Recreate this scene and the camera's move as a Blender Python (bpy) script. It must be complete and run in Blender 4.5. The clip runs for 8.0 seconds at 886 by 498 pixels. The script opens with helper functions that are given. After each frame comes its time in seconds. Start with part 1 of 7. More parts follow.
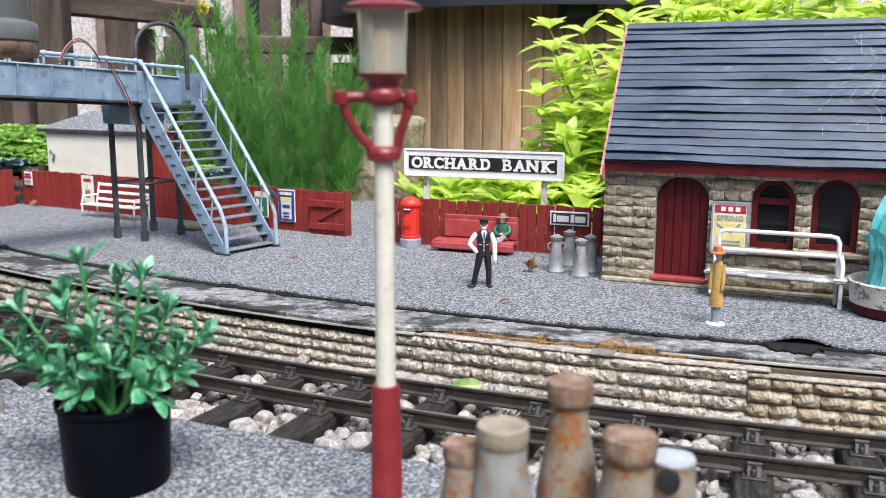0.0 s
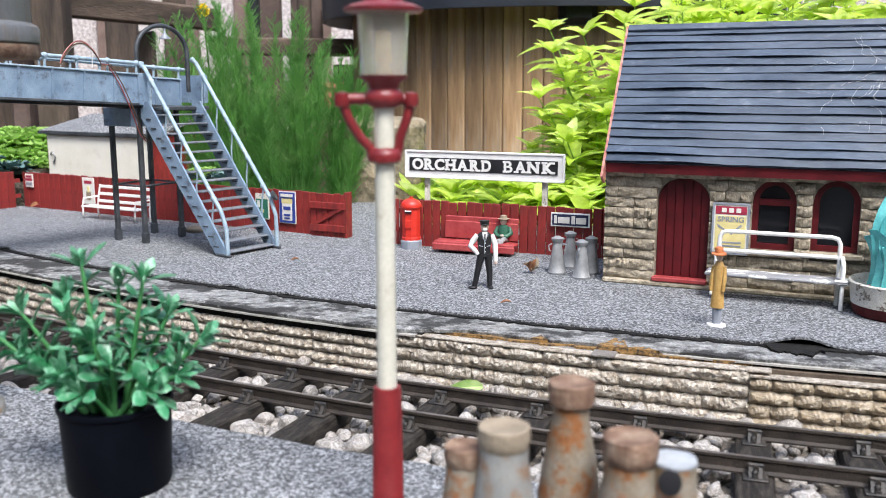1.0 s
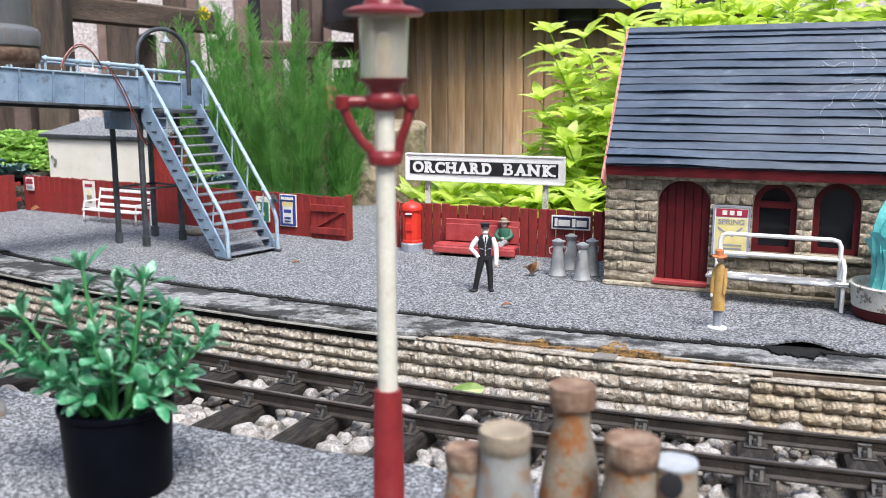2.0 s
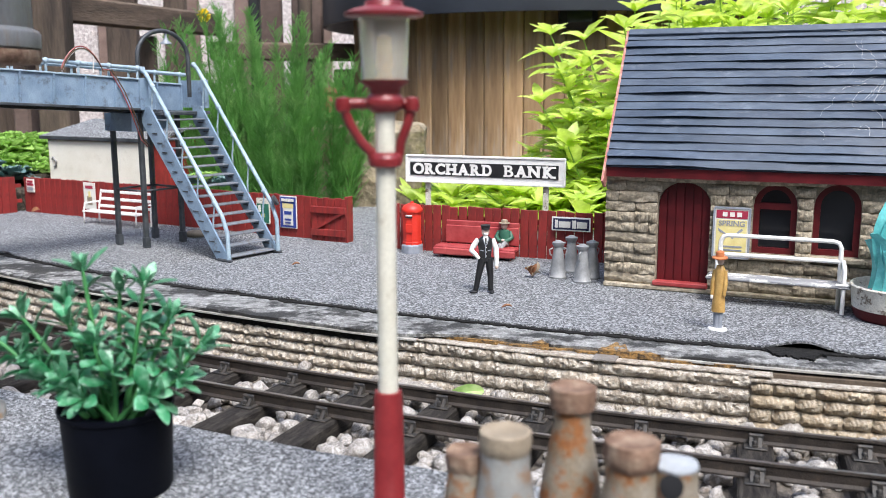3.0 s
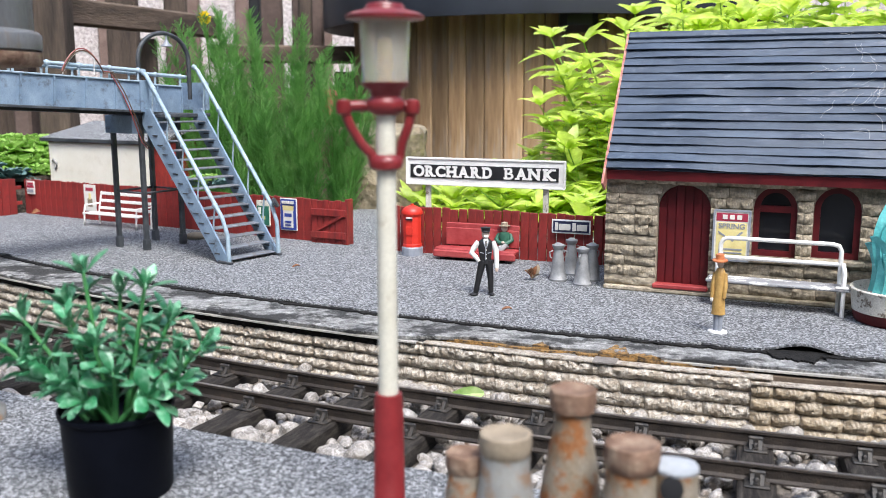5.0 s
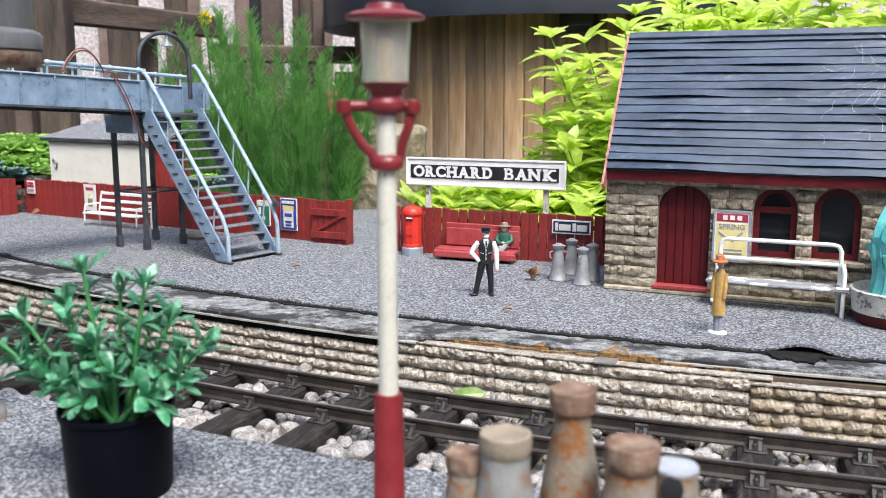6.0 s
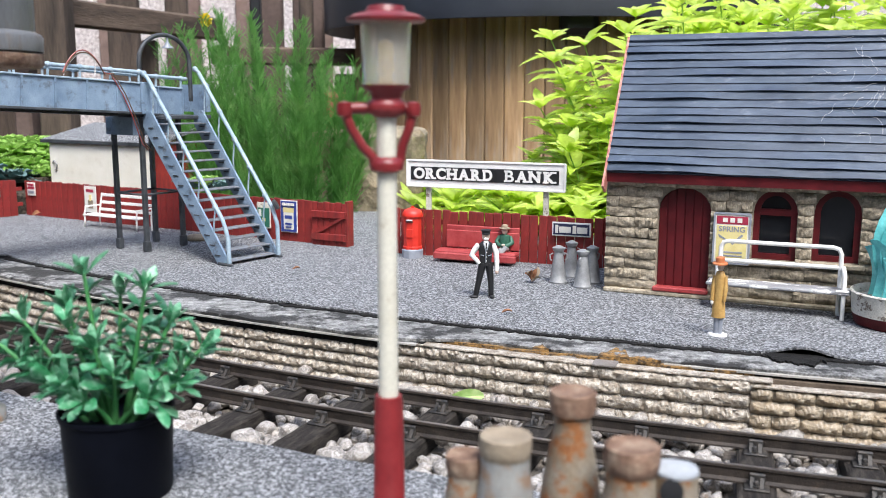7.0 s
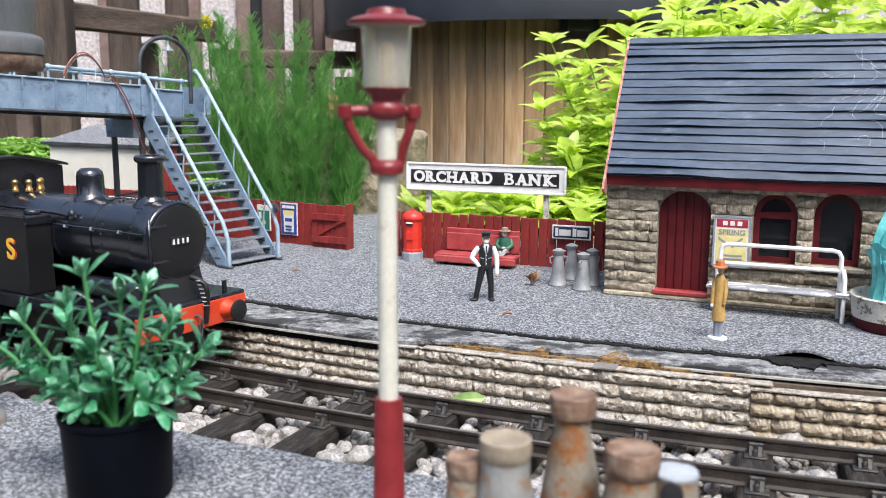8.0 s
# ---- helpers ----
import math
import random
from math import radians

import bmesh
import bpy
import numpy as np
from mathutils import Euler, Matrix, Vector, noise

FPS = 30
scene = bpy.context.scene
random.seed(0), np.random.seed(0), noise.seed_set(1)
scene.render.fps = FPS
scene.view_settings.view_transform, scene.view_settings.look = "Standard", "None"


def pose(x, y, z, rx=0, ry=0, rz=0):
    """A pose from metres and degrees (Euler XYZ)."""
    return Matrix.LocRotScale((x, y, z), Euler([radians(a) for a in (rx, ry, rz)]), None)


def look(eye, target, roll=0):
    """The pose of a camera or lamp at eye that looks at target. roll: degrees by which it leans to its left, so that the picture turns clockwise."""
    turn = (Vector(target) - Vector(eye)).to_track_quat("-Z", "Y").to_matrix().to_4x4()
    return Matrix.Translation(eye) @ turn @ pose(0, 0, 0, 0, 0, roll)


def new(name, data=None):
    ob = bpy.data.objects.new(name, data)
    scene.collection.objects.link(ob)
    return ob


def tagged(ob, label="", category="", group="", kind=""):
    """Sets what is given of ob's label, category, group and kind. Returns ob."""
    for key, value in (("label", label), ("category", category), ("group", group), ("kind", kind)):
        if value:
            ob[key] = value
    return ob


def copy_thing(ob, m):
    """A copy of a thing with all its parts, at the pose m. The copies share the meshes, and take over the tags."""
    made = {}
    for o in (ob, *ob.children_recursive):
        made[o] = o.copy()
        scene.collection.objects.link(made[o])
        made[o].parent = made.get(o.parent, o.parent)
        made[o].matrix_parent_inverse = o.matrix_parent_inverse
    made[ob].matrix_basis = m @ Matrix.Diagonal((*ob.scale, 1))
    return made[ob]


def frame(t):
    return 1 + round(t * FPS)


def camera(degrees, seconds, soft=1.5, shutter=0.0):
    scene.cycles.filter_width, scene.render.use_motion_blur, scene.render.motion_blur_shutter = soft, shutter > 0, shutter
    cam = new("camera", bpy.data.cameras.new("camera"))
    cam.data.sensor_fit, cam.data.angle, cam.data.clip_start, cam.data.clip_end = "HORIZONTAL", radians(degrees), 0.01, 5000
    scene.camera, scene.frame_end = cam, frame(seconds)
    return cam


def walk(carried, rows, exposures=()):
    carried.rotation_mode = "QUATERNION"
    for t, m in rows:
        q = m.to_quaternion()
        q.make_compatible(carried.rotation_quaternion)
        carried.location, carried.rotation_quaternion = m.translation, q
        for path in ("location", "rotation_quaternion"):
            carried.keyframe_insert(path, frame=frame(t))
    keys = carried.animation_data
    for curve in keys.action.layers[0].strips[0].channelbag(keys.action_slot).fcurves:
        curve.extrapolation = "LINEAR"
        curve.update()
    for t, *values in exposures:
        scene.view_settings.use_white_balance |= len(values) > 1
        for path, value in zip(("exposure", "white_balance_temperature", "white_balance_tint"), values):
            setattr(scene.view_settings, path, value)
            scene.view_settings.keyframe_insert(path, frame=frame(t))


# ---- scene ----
SIDE = 52.21
cam = camera(SIDE, 8.0, soft=0.75)
cam.data.dof.use_dof = True
cam.data.dof.focus_distance = 0.74
cam.data.dof.aperture_fstop = 15.5
EYE = (0.0, 0.0, 0.166)


def aim(pitch, yaw, roll, dx=0.0, dy=0.0):
    """The camera on its rest, tilted down by pitch, turned left by yaw, rolled; its rest yields by dx, dy millimetres."""
    return pose(EYE[0] + dx / 1000, EYE[1] + dy / 1000, EYE[2], 90 - pitch, 0, yaw) @ pose(0, 0, 0, 0, 0, roll)


walk(cam, [
    (0.0, aim(10.327, -0.096, 0.127, 0.30, 0.47)),
    (0.5, aim(10.292, -0.072, 0.112, 0.29, 0.43)),
    (1.0, aim(10.227, -0.048, 0.040, 0.20, 0.40)),
    (1.5, aim(10.130, -0.034, -0.005, 0.15, 0.38)),
    (3.0, aim(9.944, 0.004, -0.040, 0.12, 0.25)),
    (3.5, aim(9.911, 0.001, -0.004, 0.03, 0.06)),
    (4.0, aim(9.857, 0.000, 0.000, 0.0, 0.0)),
    (4.5, aim(9.805, 0.000, 0.005, -0.01, -0.04)),
    (6.0, aim(9.774, 0.006, 0.104, -0.08, -0.17)),
    (6.5, aim(9.731, 0.004, 0.148, -0.12, -0.20)),
    (7.0, aim(9.636, 0.012, 0.160, -0.12, -0.31)),
    (7.5, aim(9.538, 0.018, 0.182, -0.13, -0.40)),
    (8.0, aim(9.459, 0.010, 0.226, -0.20, -0.45)),
])

# ---- light: a bright overcast garden ----
SUN_EL, SUN_AZ = radians(58), radians(160)
world = bpy.data.worlds.new("sky")
scene.world = world
world.use_nodes = True
wn = world.node_tree
sky = wn.nodes.new("ShaderNodeTexSky")
sky.sky_type = 'NISHITA'
sky.sun_disc = False
sky.sun_elevation, sky.sun_rotation = SUN_EL, SUN_AZ
sky.air_density, sky.dust_density, sky.ozone_density = 1.0, 2.5, 1.0
wn.nodes["Background"].inputs["Strength"].default_value = 0.13
wn.links.new(sky.outputs[0], wn.nodes["Background"].inputs["Color"])
sun = new("sun", bpy.data.lights.new("sun", 'SUN'))
sun.data.energy, sun.data.angle, sun.data.color = 1.9, radians(22), (0.98, 0.99, 1.0)
sun.matrix_world = look((math.sin(SUN_AZ) * math.cos(SUN_EL), math.cos(SUN_AZ) * math.cos(SUN_EL), math.sin(SUN_EL)), (0, 0, 0))
scene.view_settings.exposure = 1.36


# ---- materials ----
def mat(name, colours, scale=60.0, rough=0.7, metal=0.0, fine=900.0, bump=0.3, depth=0.0006, stretch=(1, 1, 1), spec=0.5,
        second=None, amount=0.5, cut=(0.45, 0.6), per_object=0.0, sheen=0.0, trans=0.0):
    """Noise between colours at one scale, a fine grain, a second tone in patches and a bump."""
    m = bpy.data.materials.new(name)
    m.use_nodes = True
    nt = m.node_tree
    n, l = nt.nodes, nt.links
    b = n["Principled BSDF"]
    co = n.new("ShaderNodeTexCoord")
    mp = n.new("ShaderNodeMapping")
    mp.inputs["Scale"].default_value = stretch
    l.new(co.outputs["Object"], mp.inputs["Vector"])
    a = n.new("ShaderNodeTexNoise")
    a.inputs["Scale"].default_value, a.inputs["Detail"].default_value, a.inputs["Roughness"].default_value = scale, 6, 0.6
    l.new(mp.outputs[0], a.inputs["Vector"])
    ramp = n.new("ShaderNodeValToRGB")
    e = ramp.color_ramp.elements
    e[0].position, e[1].position = 0.3, 0.7
    e[0].color, e[1].color = (*colours[0], 1), (*colours[-1], 1)
    for i, c in enumerate(colours[1:-1]):
        k = e.new(0.3 + 0.4 * (i + 1) / (len(colours) - 1))
        k.color = (*c, 1)
    l.new(a.outputs["Fac"], ramp.inputs[0])
    col = ramp.outputs[0]
    g = n.new("ShaderNodeTexNoise")
    g.inputs["Scale"].default_value, g.inputs["Detail"].default_value = fine, 3
    l.new(mp.outputs[0], g.inputs["Vector"])
    if second:
        s = n.new("ShaderNodeTexNoise")
        s.inputs["Scale"].default_value, s.inputs["Detail"].default_value, s.inputs["Roughness"].default_value = scale * 1.7, 8, 0.7
        l.new(mp.outputs[0], s.inputs["Vector"])
        r2 = n.new("ShaderNodeMapRange")
        r2.inputs["From Min"].default_value, r2.inputs["From Max"].default_value, r2.inputs["To Max"].default_value = cut[0], cut[1], amount
        l.new(s.outputs["Fac"], r2.inputs["Value"])
        mx = n.new("ShaderNodeMix")
        mx.data_type = 'RGBA'
        l.new(r2.outputs[0], mx.inputs[0])
        l.new(col, mx.inputs[6])
        mx.inputs[7].default_value = (*second, 1)
        col = mx.outputs[2]
    if per_object:
        oi = n.new("ShaderNodeObjectInfo")
        r3 = n.new("ShaderNodeMapRange")
        r3.inputs["To Min"].default_value, r3.inputs["To Max"].default_value = 1 - per_object, 1 + per_object
        l.new(oi.outputs["Random"], r3.inputs["Value"])
        hs = n.new("ShaderNodeHueSaturation")
        l.new(r3.outputs[0], hs.inputs["Value"])
        l.new(col, hs.inputs["Color"])
        col = hs.outputs[0]
    # grain in the colour
    r4 = n.new("ShaderNodeMapRange")
    r4.inputs["From Min"].default_value, r4.inputs["From Max"].default_value = 0.3, 0.7
    r4.inputs["To Min"].default_value, r4.inputs["To Max"].default_value = 1 - 0.25 * bump, 1 + 0.25 * bump
    l.new(g.outputs["Fac"], r4.inputs["Value"])
    h2 = n.new("ShaderNodeHueSaturation")
    l.new(r4.outputs[0], h2.inputs["Value"])
    l.new(col, h2.inputs["Color"])
    l.new(h2.outputs[0], b.inputs["Base Color"])
    r5 = n.new("ShaderNodeMapRange")
    r5.inputs["To Min"].default_value, r5.inputs["To Max"].default_value = max(0.05, rough - 0.12), min(1, rough + 0.12)
    l.new(a.outputs["Fac"], r5.inputs["Value"])
    l.new(r5.outputs[0], b.inputs["Roughness"])
    b.inputs["Metallic"].default_value = metal
    b.inputs["Specular IOR Level"].default_value = spec
    if trans:
        # thin leaf: part of the light passes through
        tl = n.new("ShaderNodeBsdfTranslucent")
        ms = n.new("ShaderNodeMixShader")
        ms.inputs[0].default_value = trans
        l.new(h2.outputs[0], tl.inputs["Color"])
        l.new(b.outputs[0], ms.inputs[1])
        l.new(tl.outputs[0], ms.inputs[2])
        l.new(ms.outputs[0], n["Material Output"].inputs["Surface"])
    bp = n.new("ShaderNodeBump")
    bp.inputs["Strength"].default_value, bp.inputs["Distance"].default_value = bump, depth
    l.new(g.outputs["Fac"], bp.inputs["Height"])
    l.new(bp.outputs[0], b.inputs["Normal"])
    return m


def felt_material(name, dark, mid, pale, grain):
    """Mineral roofing felt: dense small chips of slate, light and dark."""
    m = mat(name, [mid, mid], 14.0, 0.9, fine=grain * 1.3, bump=0.8, depth=0.0008, second=tuple(c * 0.72 for c in mid), amount=0.6, cut=(0.45, 0.7))
    n, l = m.node_tree.nodes, m.node_tree.links
    b = n["Principled BSDF"]
    src = b.inputs["Base Color"].links[0].from_socket
    co = next(x for x in n if x.type == 'TEX_COORD')
    v = n.new("ShaderNodeTexVoronoi")
    v.inputs["Scale"].default_value = grain
    l.new(co.outputs["Object"], v.inputs["Vector"])
    sp = n.new("ShaderNodeSeparateColor")
    l.new(v.outputs["Color"], sp.inputs[0])
    cr = n.new("ShaderNodeValToRGB")
    e = cr.color_ramp.elements
    e[0].position, e[0].color = 0.0, (*dark, 1)
    e[1].position, e[1].color = 1.0, (*pale, 1)
    k = e.new(0.5)
    k.color = (*mid, 1)
    l.new(sp.outputs[0], cr.inputs[0])
    mx = n.new("ShaderNodeMix")
    mx.data_type, mx.inputs[0].default_value = 'RGBA', 0.9
    l.new(src, mx.inputs[6])
    l.new(cr.outputs[0], mx.inputs[7])
    l.new(mx.outputs[2], b.inputs["Base Color"])
    return m


M = {
    "felt": felt_material("grey_mineral_felt", (0.018, 0.02, 0.023), (0.124, 0.129, 0.136), (0.42, 0.428, 0.44), 820.0),
    "edge_felt": mat("weathered_felt_edging", [(0.13, 0.13, 0.128), (0.26, 0.26, 0.255), (0.46, 0.46, 0.44)], 120, 0.9, fine=900, bump=1.6, depth=0.0008, second=(0.09, 0.088, 0.085), amount=0.6, cut=(0.52, 0.62)),
    # bitumen black; it also paints the shade in the gap under the trim
    "black_edge": mat("bitumen_and_gap_black", [(0.006, 0.006, 0.006), (0.022, 0.021, 0.02)], 140, 0.85, fine=500, bump=1.6, depth=0.0012, spec=0.2),
    "trim": mat("dull_alloy_trim", [(0.35, 0.33, 0.3), (0.62, 0.6, 0.56)], 70, 0.5, 0.3, second=(0.2, 0.1, 0.03), amount=0.6, cut=(0.55, 0.7)),
    "rotten": mat("rotten_orange_wood", [(0.025, 0.018, 0.012), (0.13, 0.085, 0.045), (0.36, 0.2, 0.06), (0.06, 0.042, 0.026)], 170, 0.9, bump=0.9, depth=0.001, stretch=(1, 3, 3)),
    "wallstone": mat("moulded_stone", [(0.15, 0.115, 0.08), (0.33, 0.28, 0.22), (0.53, 0.48, 0.41)], 150, 0.42, fine=420, bump=1.0, depth=0.0016, second=(0.13, 0.085, 0.05), amount=0.6, cut=(0.56, 0.7), per_object=0.16),
    "tanstone": mat("tan_moulded_stone", [(0.14, 0.1, 0.06), (0.3, 0.235, 0.155), (0.48, 0.41, 0.31)], 120, 0.45, fine=420, bump=1.0, depth=0.0016, second=(0.11, 0.07, 0.035), amount=0.65, cut=(0.55, 0.68), per_object=0.2),
    "wallback": mat("moulded_stone_joint", [(0.06, 0.045, 0.032), (0.16, 0.12, 0.085)], 90, 0.9, bump=0.7),
    "flashing": mat("grey_brown_flashing", [(0.14, 0.125, 0.11), (0.3, 0.28, 0.26)], 60, 0.6, bump=0.5, second=(0.1, 0.07, 0.05), amount=0.5),
    "soil": mat("garden_soil", [(0.03, 0.022, 0.015), (0.09, 0.065, 0.04)], 8, 0.95, fine=120, bump=1.0, depth=0.01),
    "ballast_bed": mat("ballast_bed", [(0.06, 0.05, 0.04), (0.2, 0.17, 0.14)], 120, 0.95, fine=500, bump=1.0, depth=0.002),
    "stone": mat("ballast_chipping", [(0.17, 0.15, 0.132), (0.29, 0.265, 0.24), (0.42, 0.395, 0.365)], 2.2, 0.62, fine=11.0, bump=1.0, depth=0.0009, second=(0.24, 0.17, 0.13), amount=0.5, cut=(0.57, 0.7), per_object=0.3),
    "joined_stone": mat("ballast_chipping_bed", [(0.13, 0.115, 0.1), (0.26, 0.235, 0.21), (0.4, 0.375, 0.345)], 45, 0.6, fine=800, bump=1.0, depth=0.0008, second=(0.2, 0.14, 0.1), amount=0.6, cut=(0.55, 0.68)),
    "rail": mat("brown_rail_side", [(0.015, 0.012, 0.0105), (0.05, 0.039, 0.031)], 90, 0.55, 0.2, bump=0.8, second=(0.1, 0.065, 0.04), amount=0.4, cut=(0.57, 0.7)),
    "railtop": mat("worn_rail_head", [(0.2, 0.17, 0.15), (0.36, 0.32, 0.29)], 50, 0.38, 0.8, bump=0.2),
    "sleeper": mat("black_brown_sleeper", [(0.01, 0.009, 0.009), (0.03, 0.026, 0.023), (0.075, 0.066, 0.056)], 60, 0.75, fine=400, bump=0.9, depth=0.001, stretch=(6, 1, 6), spec=0.15),
    "chair": mat("grey_plastic_chair", [(0.012, 0.012, 0.012), (0.04, 0.038, 0.037)], 160, 0.5, bump=0.5, second=(0.09, 0.075, 0.06), amount=0.5, spec=0.3),
    "red": mat("red_fence_paint", [(0.16, 0.011, 0.011), (0.24, 0.019, 0.016), (0.3, 0.03, 0.025)], 50, 0.62, fine=300, bump=0.5, stretch=(3, 3, 0.6), second=(0.12, 0.02, 0.015), amount=0.5, per_object=0.1),
    "lightred": mat("weathered_red_paint", [(0.26, 0.02, 0.024), (0.42, 0.075, 0.07)], 80, 0.5, bump=0.3),
    "postred": mat("pillar_box_red", [(0.55, 0.02, 0.012), (0.66, 0.045, 0.025)], 60, 0.42, bump=0.2),
    # deep red, taken darker still for the shade on the fascia
    "darkred": mat("deep_red_paint", [(0.06, 0.004, 0.006), (0.115, 0.008, 0.011)], 70, 0.5, bump=0.3, spec=0.3),
    "lampred": mat("crimson_lamp_paint", [(0.13, 0.010, 0.013), (0.215, 0.022, 0.024)], 90, 0.36, bump=0.2),
    "cream": mat("cream_lamp_paint", [(0.55, 0.53, 0.44), (0.66, 0.64, 0.55)], 70, 0.5, bump=0.3, second=(0.32, 0.26, 0.18), amount=0.5, cut=(0.58, 0.72)),
    "white": mat("white_paint", [(0.7, 0.69, 0.66), (0.83, 0.82, 0.79)], 80, 0.5, bump=0.2, second=(0.4, 0.37, 0.33), amount=0.4, cut=(0.6, 0.7)),
    "hutwhite": mat("warm_white_board", [(0.74, 0.71, 0.6), (0.82, 0.79, 0.7)], 30, 0.6, bump=0.3, second=(0.5, 0.44, 0.33), amount=0.4, cut=(0.55, 0.75)),
    "black": mat("black_paint", [(0.006, 0.006, 0.007), (0.016, 0.016, 0.018)], 80, 0.5, bump=0.2),
    "blue": mat("grey_blue_bridge_paint", [(0.15, 0.22, 0.31), (0.27, 0.36, 0.46)], 45, 0.5, bump=0.5, second=(0.07, 0.07, 0.07), amount=0.75, cut=(0.54, 0.68)),
    "rust": mat("rusted_steel", [(0.07, 0.045, 0.03), (0.2, 0.11, 0.06)], 80, 0.8, 0.2, bump=0.6),
    "darksteel": mat("dark_grey_steel", [(0.03, 0.034, 0.04), (0.1, 0.11, 0.12)], 70, 0.55, 0.3, bump=0.4),
    "paleblue": mat("pale_blue_rail_paint", [(0.22, 0.31, 0.38), (0.38, 0.47, 0.54)], 80, 0.45, bump=0.4, second=(0.12, 0.12, 0.12), amount=0.6, cut=(0.54, 0.66)),
    "slate": mat("blue_slate_strip", [(0.034, 0.05, 0.078), (0.078, 0.104, 0.145)], 45, 0.45, fine=300, bump=0.5, stretch=(0.4, 1, 1), second=(0.24, 0.26, 0.31), amount=0.5, cut=(0.58, 0.72), per_object=0.14),
    "housestone": mat("house_stone", [(0.17, 0.14, 0.1), (0.31, 0.262, 0.19), (0.43, 0.375, 0.29)], 110, 0.85, fine=450, bump=0.9, depth=0.001, second=(0.12, 0.095, 0.07), amount=0.6, cut=(0.55, 0.7), per_object=0.12),
    "mortar": mat("house_mortar", [(0.17, 0.145, 0.11), (0.3, 0.26, 0.2)], 110, 0.9, bump=0.8),
    "zinc": mat("galvanised_zinc", [(0.22, 0.22, 0.21), (0.36, 0.36, 0.34)], 60, 0.55, 0.25, bump=0.3, second=(0.3, 0.15, 0.06), amount=0.75, cut=(0.53, 0.66)),
    "tankgrey": mat("streaked_tank_zinc", [(0.1, 0.105, 0.11), (0.21, 0.215, 0.22)], 40, 0.5, 0.3, bump=0.4, stretch=(1, 1, 0.25), second=(0.17, 0.12, 0.075), amount=0.6, cut=(0.54, 0.66)),
    "bargepink": mat("faded_pink_barge_paint", [(0.42, 0.16, 0.12), (0.6, 0.34, 0.28)], 90, 0.6, bump=0.4, second=(0.3, 0.05, 0.04), amount=0.6),
    "rustlid": mat("rusty_lid", [(0.09, 0.045, 0.025), (0.2, 0.12, 0.08), (0.32, 0.24, 0.17)], 120, 0.8, fine=500, bump=0.7, depth=0.0008),
    "rustbody": mat("rust_stained_zinc", [(0.2, 0.1, 0.035), (0.23, 0.185, 0.13), (0.3, 0.28, 0.24)], 45, 0.7, 0.1, bump=0.7, second=(0.26, 0.09, 0.02), amount=0.9, cut=(0.5, 0.58)),
    "tanlid": mat("tan_lid", [(0.2, 0.155, 0.105), (0.34, 0.28, 0.205)], 90, 0.8, bump=0.6),
    "churn": mat("churn_grey", [(0.2, 0.205, 0.21), (0.33, 0.335, 0.34)], 90, 0.5, 0.15, bump=0.3),
    "potblack": mat("black_plastic_pot", [(0.002, 0.0025, 0.005), (0.004, 0.005, 0.009)], 60, 0.5, bump=0.15, spec=0.06),
    "leaf": mat("plastic_leaf", [(0.014, 0.12, 0.042), (0.045, 0.22, 0.098), (0.14, 0.38, 0.215)], 60, 0.3, bump=0.25, second=(0.36, 0.58, 0.44), amount=0.65, cut=(0.5, 0.68), per_object=0.3),
    "stalk": mat("plastic_stalk", [(0.03, 0.17, 0.05), (0.09, 0.3, 0.1)], 60, 0.4, bump=0.2),
    "tealleaf": mat("teal_plastic_leaf", [(0.04, 0.28, 0.29), (0.14, 0.5, 0.5)], 90, 0.45, bump=0.4, per_object=0.15),
    "fern": mat("feathery_leaf", [(0.05, 0.2, 0.03), (0.18, 0.43, 0.09)], 16, 0.6, fine=200, bump=0.2, second=(0.38, 0.6, 0.22), amount=0.5, cut=(0.52, 0.66), trans=0.4),
    "lime": mat("lime_leaf", [(0.46, 0.61, 0.06), (0.64, 0.78, 0.15), (0.76, 0.86, 0.36)], 26, 0.5, fine=200, bump=0.25, second=(0.36, 0.52, 0.08), amount=0.4, cut=(0.54, 0.66), trans=0.55),
    "lettuce": mat("lettuce_leaf", [(0.22, 0.43, 0.06), (0.46, 0.67, 0.2)], 40, 0.55, bump=0.3, trans=0.35),
    "succulent": mat("grey_succulent", [(0.05, 0.11, 0.11), (0.14, 0.24, 0.23)], 30, 0.6, bump=0.3),
    "oldwood": mat("old_brown_timber", [(0.025, 0.018, 0.013), (0.07, 0.05, 0.037), (0.12, 0.088, 0.066)], 9, 0.85, fine=90, bump=0.8, depth=0.002, stretch=(3, 3, 0.5)),
    "oldrail": mat("old_brown_rail_timber", [(0.03, 0.021, 0.015), (0.085, 0.06, 0.043), (0.15, 0.108, 0.08)], 9, 0.85, fine=90, bump=0.8, depth=0.002, stretch=(0.6, 0.6, 4)),
    "rosewood": mat("pink_brown_timber", [(0.075, 0.05, 0.041), (0.15, 0.105, 0.088)], 9, 0.85, fine=90, bump=0.6, depth=0.002),
    "barrel": mat("varnished_stave", [(0.2, 0.115, 0.055), (0.34, 0.215, 0.11), (0.5, 0.37, 0.24)], 8, 0.6, fine=60, bump=0.5, depth=0.001, stretch=(5, 5, 0.5), second=(0.27, 0.23, 0.19), amount=0.75, cut=(0.5, 0.66), per_object=0.34),
    "lid": mat("blue_black_felt_lid", [(0.007, 0.009, 0.014), (0.018, 0.022, 0.032)], 8, 0.55, bump=0.3),
    "dash": mat("pebbledash", [(0.25, 0.2, 0.19), (0.55, 0.49, 0.47), (0.72, 0.68, 0.66)], 90, 0.9, fine=140, bump=1.0, depth=0.006),
